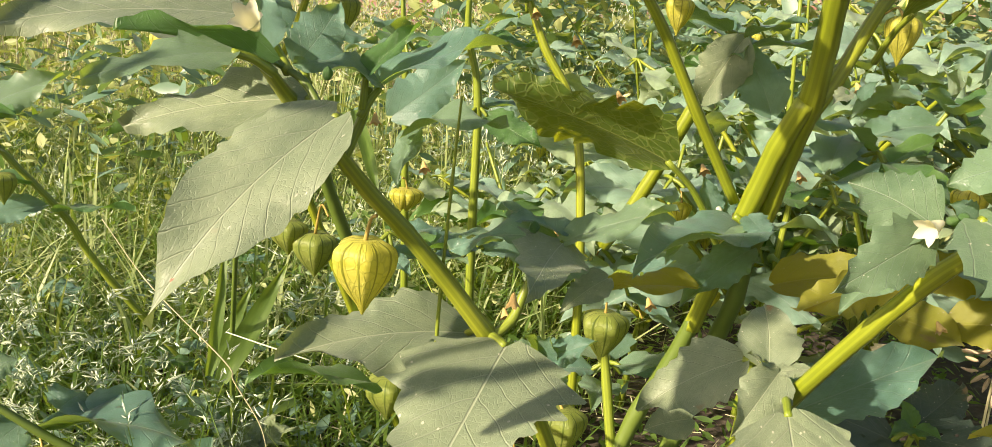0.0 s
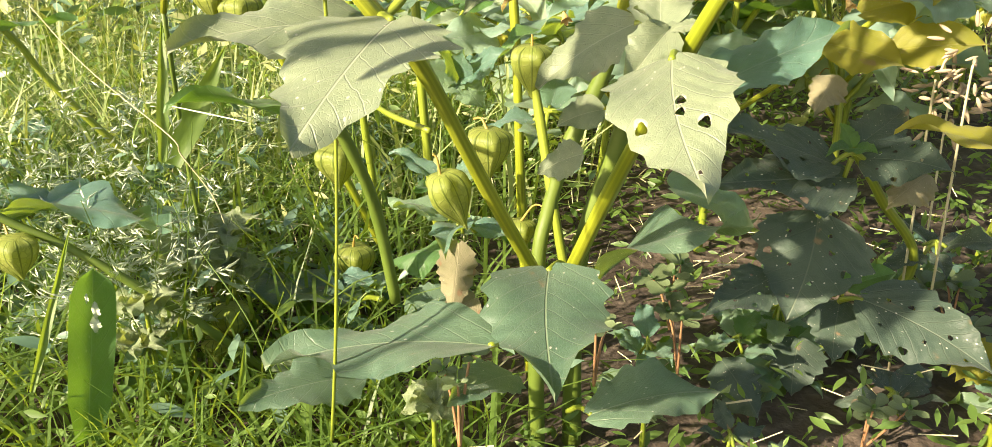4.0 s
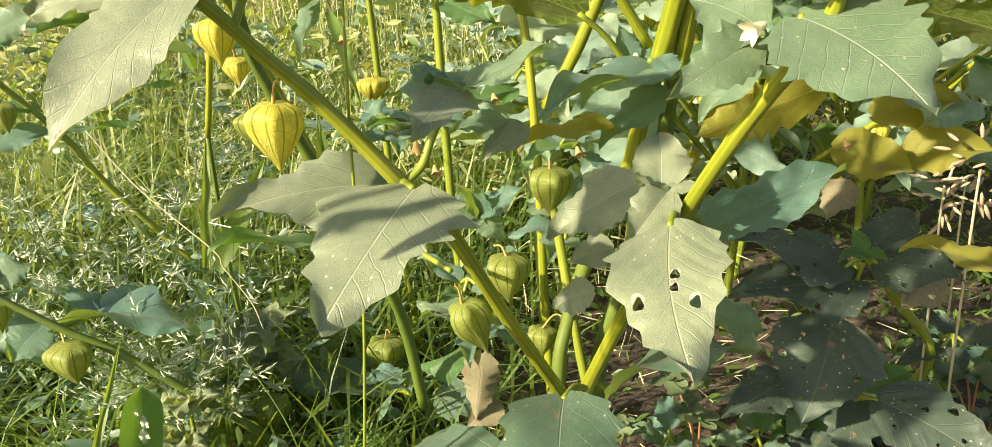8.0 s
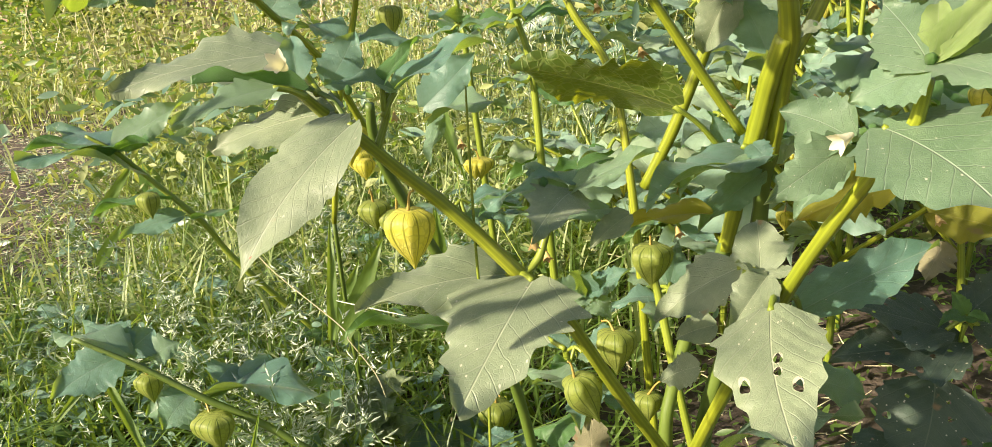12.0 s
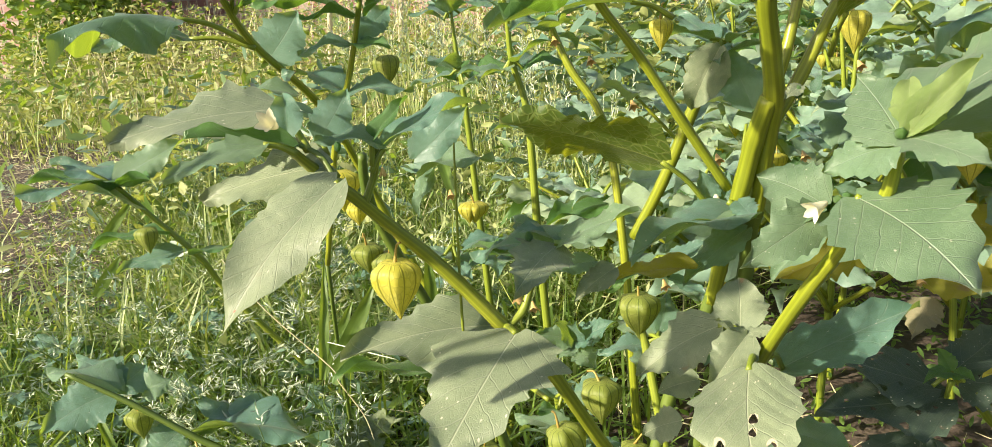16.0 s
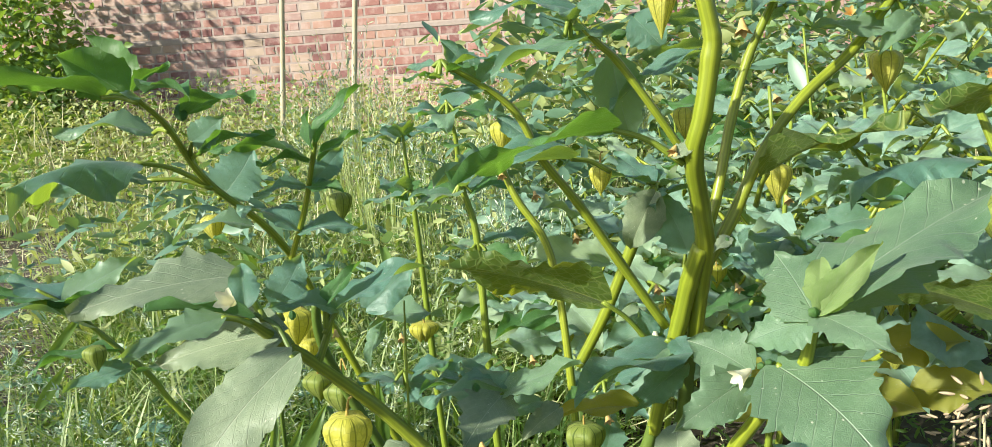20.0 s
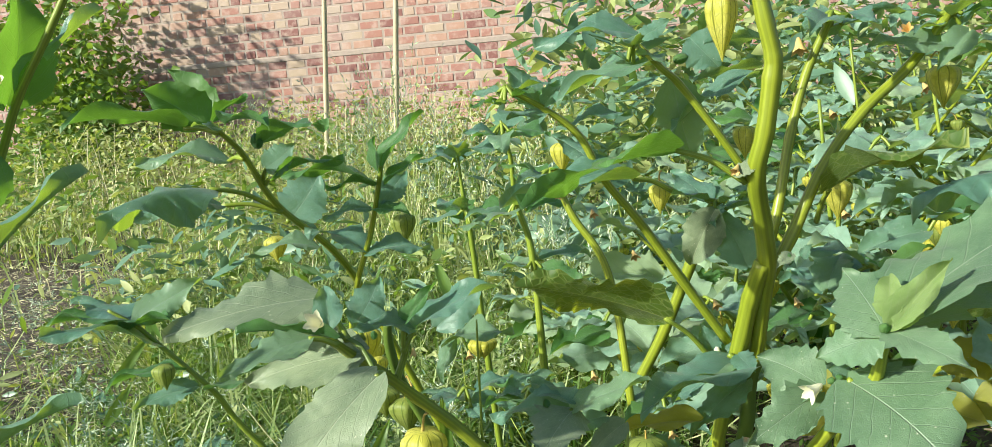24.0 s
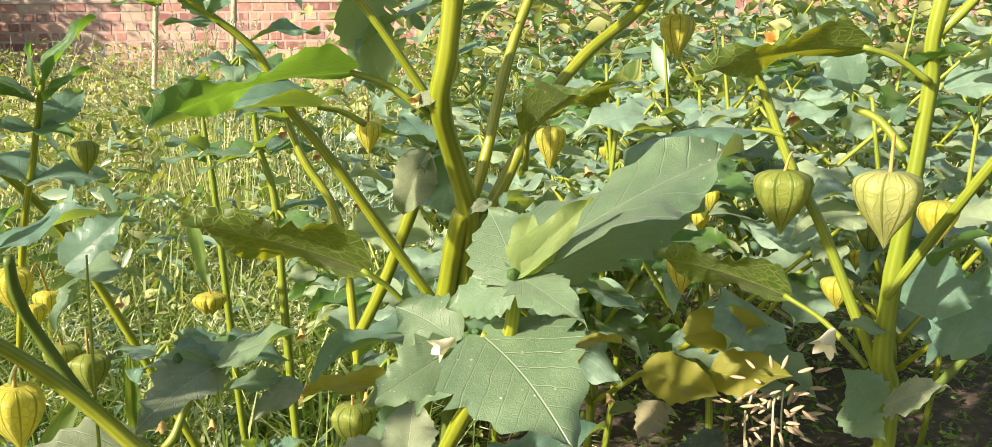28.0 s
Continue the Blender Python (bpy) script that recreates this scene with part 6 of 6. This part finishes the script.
# ---- poles before the wall ----
for x, y, r, h, lean, mat, label in ((-1.76, 5.0, 0.017, 2.4, 6, BAMBOO, "thin dry bamboo pole standing before the brick wall"), (-1.32, 5.0, 0.018, 2.4, 6, BAMBOO, "thin dry bamboo pole leaning before the brick wall"),
                                     (2.35, 4.6, 0.03, 2.2, 0, RUST, "rusty reddish iron post standing upright")):
    pole = thing("garden_pole", x, y, -0.05, label, "pole", "garden poles")
    ob = under(dressed("shaft", tube_mesh("shaft", [(0, 0, h * i / 6, r * (1 - 0.05 * i)) for i in range(7)], 10, 5), mat), pole, pole.matrix_basis @ pose(0, 0, 0, 0, lean, 0))

# ---- grass, weeds and litter ----
def blades(name, count, seed, area, height, width, material, label, lean=0.5, keep=None, base=None):
    """Grass blades that spring from the ground inside area, as one mesh."""
    r = random.Random(seed)
    verts, faces = [], []
    x0, x1, y0, y1 = area
    while count > 0:
        x, y = r.uniform(x0, x1), r.uniform(y0, y1)
        if keep and not keep(x, y, r):
            count -= 0.2
            continue
        count -= 1
        for _ in range(base or 1):
            h, w = r.uniform(*height), r.uniform(*width)
            an, ln = r.uniform(0, 6.283), r.uniform(0.05, lean)
            dx, dy = math.cos(an), math.sin(an)
            px, py = -dy * w, dx * w
            n = len(verts)
            for s, ww in ((0, 0.8), (0.35, 1.0), (0.7, 0.7), (1, 0.05)):
                b = ln * s * s * h * 1.5
                z = h * (s - 0.35 * ln * s * s)
                cx, cy = x + dx * b, y + dy * b
                verts.append((cx - px * ww, cy - py * ww, z))
                verts.append((cx + px * ww, cy + py * ww, z))
            for q in range(3):
                faces.append((n + 2 * q, n + 2 * q + 1, n + 2 * q + 3, n + 2 * q + 2))
            x += r.gauss(0, 0.012)
            y += r.gauss(0, 0.012)
    ob = dressed(name, mesh_of(name, verts, faces), material)
    return tagged(ob, label, "grass" if "grass" in name else "plants", kind="stuff")


OVATE = [(0, -0.5, 0)] + [(k * w, y, 0.10 * abs(k) * w * 2 - 0.10 * (y - 0.05) ** 2) for y, w in ((-0.32, 0.10), (-0.08, 0.155), (0.16, 0.125), (0.36, 0.055)) for k in (-1, 0, 1)] + [(0, 0.52, -0.05)]
OVATE_FACES = [(0, 2, 1), (0, 3, 2)] + [(a + k, a + k + 1, a + k + 4, a + k + 3) for a in (1, 4, 7) for k in (0, 1)] + [(10, 11, 13), (11, 12, 13)]


def leaflets(name, count, seed, area, top, size, material, label, keep=None, flat=0.6, rise=False, fine=False):
    """Many small folded leaves in uneven clumps, as one mesh."""
    r = random.Random(seed)
    verts, faces = [], []
    x0, x1, y0, y1 = area
    while count > 0:
        cx, cy = r.uniform(x0, x1), r.uniform(y0, y1)
        if keep and not keep(cx, cy, r):
            count -= 3
            continue
        h = r.uniform(*top) * (min(1.4, 0.55 + 0.2 * (cy - 2)) if rise else 1.0)
        spread = r.uniform(0.05, 0.16) * (1 + 0.4 * cy / 3)
        for _ in range(r.randint(16, 40)):
            count -= 1
            z = h * r.random() ** 0.7
            x, y = cx + r.gauss(0, spread), cy + r.gauss(0, spread)
            s = r.uniform(*size)
            m = Euler((r.gauss(0, flat), r.gauss(0, flat), r.uniform(0, 6.283))).to_matrix()
            n = len(verts)
            if fine:
                for p in OVATE:
                    v = m @ Vector(p) * s
                    verts.append((x + v.x, y + v.y, max(0.0, z + v.z)))
                faces += [tuple(n + q for q in f) for f in OVATE_FACES]
                continue
            for p in ((0, -0.5, 0), (-0.26, -0.1, 0.08), (-0.2, 0.2, 0.07), (0, 0.5, -0.06), (0.2, 0.2, 0.07), (0.26, -0.1, 0.08), (0, 0.05, 0)):
                v = m @ Vector(p) * s
                verts.append((x + v.x, y + v.y, max(0.0, z + v.z)))
            faces += [(n, n + 6, n + 2, n + 1), (n + 6, n + 3, n + 2), (n, n + 5, n + 4, n + 6), (n + 6, n + 4, n + 3)]
    ob = dressed(name, mesh_of(name, verts, faces), material)
    return tagged(ob, label, "weeds", kind="stuff")


def spikelets(name, count, seed, area, label):
    """Airy grass panicles: thin branches with pale rice-like grains."""
    r = random.Random(seed)
    verts, faces, fine, joins = [], [], [], []

    def grain(p, way, s):
        n = len(verts)
        a = way.orthogonal().normalized()
        b = way.cross(a)
        for q in (p, p + way * s * 0.5 + a * s * 0.085, p + way * s * 0.5 + b * s * 0.085, p + way * s * 0.5 - (a + b) * s * 0.065, p + way * s):
            verts.append(q)
        faces.extend(((n, n + 1, n + 2), (n, n + 2, n + 3), (n, n + 3, n + 1), (n + 4, n + 2, n + 1), (n + 4, n + 3, n + 2), (n + 4, n + 1, n + 3)))

    def thread(a, b, w):
        n = len(fine)
        s = (b - a).orthogonal().normalized() * w
        o = (b - a).normalized().cross(s)
        for q in (a, b):
            fine.extend((q + s, q - s * 0.5 + o, q - s * 0.5 - o))
        joins.extend(((n, n + 1, n + 4, n + 3), (n + 1, n + 2, n + 5, n + 4), (n + 2, n, n + 3, n + 5)))

    x0, x1, y0, y1 = area
    for _ in range(count):
        foot = Vector((r.uniform(x0, x1), r.uniform(y0, y1), 0))
        h = r.uniform(0.12, 0.34)
        head = foot + Vector((r.gauss(0, 0.05), r.gauss(0, 0.05), h))
        thread(foot, head, 0.0004)
        for k in range(r.randint(5, 9)):
            root = foot.lerp(head, 0.5 + 0.5 * k / 9)
            out = Vector((r.gauss(0, 1), r.gauss(0, 1), r.uniform(0.1, 0.8))).normalized() * r.uniform(0.03, 0.07)
            thread(root, root + out, 0.0002)
            for g in range(r.randint(6, 12)):
                way = (out.normalized() + Vector((r.gauss(0, 0.7), r.gauss(0, 0.7), r.gauss(0, 0.5)))).normalized()
                grain(root + out * r.uniform(0.25, 1.0), way, r.uniform(0.009, 0.016))
    ob = dressed(name, mesh_of(name, verts, faces, smooth=False), STRAW)
    tagged(under(dressed("thin_stalks", mesh_of("thin_stalks", fine, joins), GRASS), ob, Matrix()), kind="stuff")
    return tagged(ob, label, "grass", kind="stuff")


def bare(x, y, r):
    """The trodden strip of bare soil and straw."""
    return 1.35 < y < 3.6 and abs(x - (0.05 - 0.80 * y)) < 0.16 * y + r.gauss(0, 0.05) and r.random() < 0.93


def grass_side(x, y, r):
    return x < 0.02 + 0.25 * (y - 0.9) + r.gauss(0, 0.06) and not bare(x, y, r)


def beyond(x, y, r):
    return abs(x) < 0.75 * y + 0.6 and not bare(x, y, r)


def right_side(x, y, r):
    return x > -0.06 * y + r.gauss(0, 0.1) and x < 0.8 * y + 0.5


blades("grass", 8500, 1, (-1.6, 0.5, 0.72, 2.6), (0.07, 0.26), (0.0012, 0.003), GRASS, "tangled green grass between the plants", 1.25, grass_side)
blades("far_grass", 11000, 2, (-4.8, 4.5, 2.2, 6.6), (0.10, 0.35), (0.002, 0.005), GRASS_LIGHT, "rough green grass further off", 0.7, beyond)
blades("dry_grass", 900, 3, (-1.6, 1.0, 0.9, 3.0), (0.05, 0.22), (0.0008, 0.0016), GRASS_DRY, "pale dry grass stalks", 1.0, grass_side)
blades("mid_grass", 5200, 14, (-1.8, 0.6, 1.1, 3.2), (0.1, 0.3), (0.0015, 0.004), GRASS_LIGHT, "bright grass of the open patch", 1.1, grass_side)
blades("wall_grass", 900, 15, (-3.6, 0.6, 4.6, 6.9), (0.40, 0.8), (0.0015, 0.004), GRASS_DRY, "tall straw-coloured grass before the wall", 0.35, beyond)
blades("far_dry_grass", 3600, 4, (-4.5, 3.5, 2.4, 6.5), (0.15, 0.5), (0.001, 0.003), GRASS_DRY, "tall straw-coloured grass towards the wall", 0.5, beyond)
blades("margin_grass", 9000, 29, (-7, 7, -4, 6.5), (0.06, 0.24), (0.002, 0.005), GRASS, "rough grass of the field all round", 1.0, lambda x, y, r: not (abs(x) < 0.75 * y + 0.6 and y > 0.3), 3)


def litter(name, count, seed, area, label):
    """Short dry stalks and grains lying crosswise on the ground and in the low growth."""
    r = random.Random(seed)
    verts, faces = [], []
    x0, x1, y0, y1 = area
    for _ in range(count):
        x, y, z = r.uniform(x0, x1), r.uniform(y0, y1), abs(r.gauss(0, 0.04)) + 0.004
        a, up, ln, w = r.uniform(0, 6.283), r.gauss(0, 0.3), r.uniform(0.01, 0.045), r.uniform(0.0004, 0.0011)
        d = Vector((math.cos(a), math.sin(a), up)).normalized() * ln
        s = Vector((-d.y, d.x, 0)).normalized() * w
        n = len(verts)
        p = Vector((x, y, z))
        for q in (p, p + d):
            verts.extend((q + s, q - s, q + Vector((0, 0, 1.6 * w))))
        faces.extend(((n, n + 1, n + 4, n + 3), (n + 1, n + 2, n + 5, n + 4), (n + 2, n, n + 3, n + 5)))
    return tagged(dressed(name, mesh_of(name, verts, faces, smooth=False), GRASS_DRY), label, "litter", kind="stuff")


litter("straw_litter", 3200, 21, (-2.0, 0.4, 0.85, 3.2), "dry straw and stalks scattered over the soil")
litter("bed_litter", 200, 22, (0.0, 1.2, 0.55, 1.3), "bits of dry stalk on the dark soil")
litter("bare_litter", 5600, 24, (-2.9, -1.0, 1.4, 3.6), "pale straw on the bare strip")
litter("field_litter", 5000, 23, (-2.5, 1.5, 3.0, 5.5), "dry straw lying in the field")
spikelets("seeding_grass", 45, 5, (-0.95, -0.12, 0.72, 1.35), "airy pale seed heads of wild grass")
spikelets("seeding_grass_far", 100, 6, (-1.9, 0.3, 1.3, 2.6), "airy pale seed heads of wild grass further back")
spikelets("nodding_seed_heads", 20, 25, SEED_HEADS[0], "airy grass panicles with pale rice-like grains")
spikelets("thick_seed_heads", 16, 26, SEED_HEADS[1], "dense pale grass seed heads")
leaflets("low_weeds", 12000, 7, (-1.2, 1.3, 0.62, 2.2), (0.01, 0.10), (0.012, 0.028), WEED, "low dark green weeds covering the soil", None, 0.6, False, True)
leaflets("patch_weeds", 7000, 27, (-1.7, 0.6, 1.15, 3.0), (0.05, 0.24), (0.012, 0.032), WEED, "small green weeds among the grass", grass_side, 0.7, False, True)
leaflets("patch_sunlit_weeds", 7000, 28, (-1.7, 0.6, 1.15, 3.0), (0.06, 0.26), (0.010, 0.028), WEED_SUNLIT, "small yellow-green weeds among the grass", grass_side, 0.7, False, True)
leaflets("front_weeds", 2600, 33, (-0.75, 0.30, 0.40, 0.72), (0.01, 0.07), (0.012, 0.028), WEED, "low green weeds at the edge of the bed", None, 0.6, False, True)
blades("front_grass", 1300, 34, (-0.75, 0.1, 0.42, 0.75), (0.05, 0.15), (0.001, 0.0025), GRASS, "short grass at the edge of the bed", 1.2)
leaflets("field_weeds", 14000, 8, (-4.6, 4.6, 1.9, 6.9), (0.25, 0.52), (0.03, 0.085), WEED, "green weeds of the field", beyond, 0.8, True, True)
# mixed with the green weeds; their sunlit look comes from the material's colour
leaflets("sunlit_weeds", 23000, 9, (-4.6, 3.6, 1.8, 6.9), (0.25, 0.54), (0.025, 0.065), WEED_SUNLIT, "yellow-green sunlit weeds of the field", beyond, 0.7, True, True)
leaflets("bluish_weeds", 6000, 10, (-1.5, 4.6, 1.6, 5.5), (0.15, 0.5), (0.04, 0.09), WEED_BLUE, "blue-green broad-leaved weeds", beyond, 0.6, False, True)
leaflets("broad_weeds", 2600, 16, (-1.3, -0.1, 0.76, 1.5), (0.04, 0.18), (0.02, 0.045), WEED_BLUE, "broad-leaved blue-green weeds in the grass", None, 0.6, False, True)
leaflets("tall_bluish_weeds", 6000, 17, (-0.2, 4.6, 2.4, 6.0), (0.5, 1.3), (0.07, 0.14), WEED_BLUE, "tall broad-leaved blue-green plants", right_side, 0.6, False, True)
leaflets("tall_weeds", 3500, 12, (-0.3, 4.6, 2.6, 6.2), (0.5, 1.35), (0.06, 0.13), WEED, "tall green plants hiding the wall", right_side, 0.6, False, True)
leaflets("tall_sunlit_weeds", 6500, 13, (-0.3, 4.6, 2.8, 6.2), (0.5, 1.4), (0.05, 0.11), WEED_SUNLIT, "tall yellow-green plants lit by the sun", right_side)
leaflets("wall_weeds", 4500, 18, (-4.4, -0.6, 5.3, 6.5), (0.4, 0.72), (0.025, 0.06), WEED_SUNLIT, "yellow-green weeds growing along the foot of the wall", None, 0.7)
leaflets("wall_bush", 4600, 11, (-4.85, -3.95, 6.3, 6.9), (0.4, 2.2), (0.05, 0.11), WEED, "dark green shrub growing against the brick wall", None, 0.9)

# ---- further ground cherry plants behind ----
def back_plant(x, y, h, seed, husks=5, leaves=26):
    r = random.Random(seed)
    top = thing("ground_cherry_plant", x, y, 0, "ground cherry plant further back with blue-green leaves and small yellow husks", "plant", "ground cherry plants")
    trunk = [(x, y, -0.02, 0.006), (x + r.gauss(0, 0.02), y, h * 0.35, 0.005)]
    stem(top, STEM, *trunk, (x + r.gauss(0, 0.05), y + r.gauss(0, 0.05), h, 0.0025), sides=8)
    ends = []
    for k in range(5):
        an = 6.283 * (k + r.random() * 0.6) / 5
        reach = h * r.uniform(0.35, 0.6)
        a = Vector((trunk[1][0], y, h * r.uniform(0.25, 0.5)))
        b = a + Vector((math.cos(an) * reach * 0.5, math.sin(an) * reach * 0.5, h * 0.25))
        c = a + Vector((math.cos(an) * reach, math.sin(an) * reach, h * r.uniform(0.35, 0.55)))
        stem(top, STEM if k % 2 else STEM_YELLOW, (*a, 0.004), (*b, 0.0035), (*c, 0.002), sides=8)
        ends += [(a, b), (b, c), (b, c)]
        whorl(top, c, 4, 0.08, seed * 7 + k, LEAF_BACK, small=True)
    for k in range(leaves):
        a, b = r.choice(ends)
        p = a.lerp(b, r.random())
        an = r.uniform(0, 6.283)
        ln = r.uniform(0.07, 0.13)
        d = Vector((math.cos(an), math.sin(an), r.uniform(-0.5, 0.25)))
        base = p + d * 0.03
        up = Vector((r.gauss(0, 0.35), r.gauss(-0.25, 0.35), 1))
        leaf(top, base, base + d.normalized() * ln, ln * r.uniform(0.55, 0.75), up, LEAF_SMALL[k % 3], LEAF_YOUNG if r.random() < 0.12 else LEAF_BACK, None)
    for k in range(husks):
        a, b = r.choice(ends)
        p = a.lerp(b, r.random())
        s = r.uniform(0.024, 0.034)
        husk(top, p - Vector((r.gauss(0, 0.01), r.gauss(0, 0.01), 0.014)), s, s * 0.8, p, k % 2, HUSK if r.random() < 0.7 else HUSK_GREEN)


def grass_tuft(x, y, h, count, seed):
    """A fan of thin straw-coloured stalks with slender seed spikes."""
    r = random.Random(seed)
    top = thing("grass_tuft", x, y, 0, "tall tuft of thin straw-coloured grass with slender seed spikes", "grass", "tall grass tufts")
    verts, faces, grains, joins = [], [], [], []
    for _ in range(count):
        an, out, tall = r.uniform(0, 6.283), abs(r.gauss(0, 0.16)) * h, h * r.uniform(0.6, 1.0)
        d = Vector((math.cos(an), math.sin(an), 0))
        line = [Vector((x, y, 0)) + d * (0.03 + out * s ** 1.8) + Vector((0, 0, tall * (s - 0.12 * s ** 3))) for s in (0, 0.3, 0.55, 0.8, 1)]
        side = Vector((r.gauss(0, 1), r.gauss(0, 1), 0)).normalized() * r.uniform(0.0009, 0.0018)
        n = len(verts)
        for q, p in enumerate(line):
            verts.extend((p - side * (1 - 0.18 * q), p + side * (1 - 0.18 * q)))
        faces.extend((n + 2 * q, n + 2 * q + 1, n + 2 * q + 3, n + 2 * q + 2) for q in range(4))
        for g in range(r.randint(8, 16)):
            p = line[3].lerp(line[4], r.uniform(-0.2, 1))
            way = ((line[4] - line[3]).normalized() + Vector((r.gauss(0, 0.45), r.gauss(0, 0.45), r.gauss(0, 0.3)))).normalized() * r.uniform(0.012, 0.024)
            o = way.orthogonal().normalized() * 0.0017
            e = way.cross(o).normalized() * 0.0017
            n = len(grains)
            grains.extend((p, p + way * 0.5 + o, p + way * 0.5 + e, p + way * 0.5 - o - e, p + way))
            joins.extend(((n, n + 1, n + 2), (n, n + 2, n + 3), (n, n + 3, n + 1), (n + 4, n + 2, n + 1), (n + 4, n + 3, n + 2), (n + 4, n + 1, n + 3)))
    tagged(under(dressed("straw", mesh_of("straw", verts, faces), GRASS_LIGHT), top, Matrix()), kind="stuff")
    tagged(under(dressed("chaff", mesh_of("chaff", grains, joins, smooth=False), STRAW), top, Matrix()), kind="stuff")


for i, (x, y, h, n) in enumerate(((-0.62, 2.6, 1.0, 60), (-0.50, 2.45, 0.80, 34), (-0.78, 2.9, 0.85, 36), (-0.32, 2.35, 0.72, 30), (-0.12, 2.0, 0.62, 26), (0.02, 1.75, 0.55, 22), (-0.95, 3.2, 0.8, 30), (-1.5, 3.6, 0.85, 26), (-0.2, 3.1, 0.85, 30), (0.25, 2.9, 0.8, 24))):
    grass_tuft(x, y, h, n, 900 + i)

rg = random.Random(31)
for i in range(60):
    gx, gy = rg.uniform(-1.15, -0.08), rg.uniform(0.74, 1.7)
    broad_weed(gx, gy, rg.uniform(0.05, 0.16), 600 + 3 * i)
for i in range(14):
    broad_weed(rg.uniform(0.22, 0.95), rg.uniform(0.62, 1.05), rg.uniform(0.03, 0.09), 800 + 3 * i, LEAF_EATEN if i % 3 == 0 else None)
rb = random.Random(77)
spots = [(0.34, 1.16, 0.62), (0.60, 1.22, 0.62), (0.24, 1.35, 0.42), (0.45, 1.35, 0.66), (0.75, 1.15, 0.62), (0.72, 1.5, 0.7),
         (0.05, 1.6, 0.34), (0.36, 1.75, 0.55), (1.0, 1.4, 0.7), (1.05, 1.85, 0.75), (0.65, 2.0, 0.75), (0.15, 2.2, 0.40), (1.45, 2.1, 0.75), (0.4, 2.6, 0.7), (0.95, 2.6, 0.75)]
for i, (x, y, h) in enumerate(spots):
    back_plant(x + rb.uniform(-0.05, 0.05), y, h, 100 + i, husks=rb.randint(4, 8), leaves=rb.randint(36, 46))
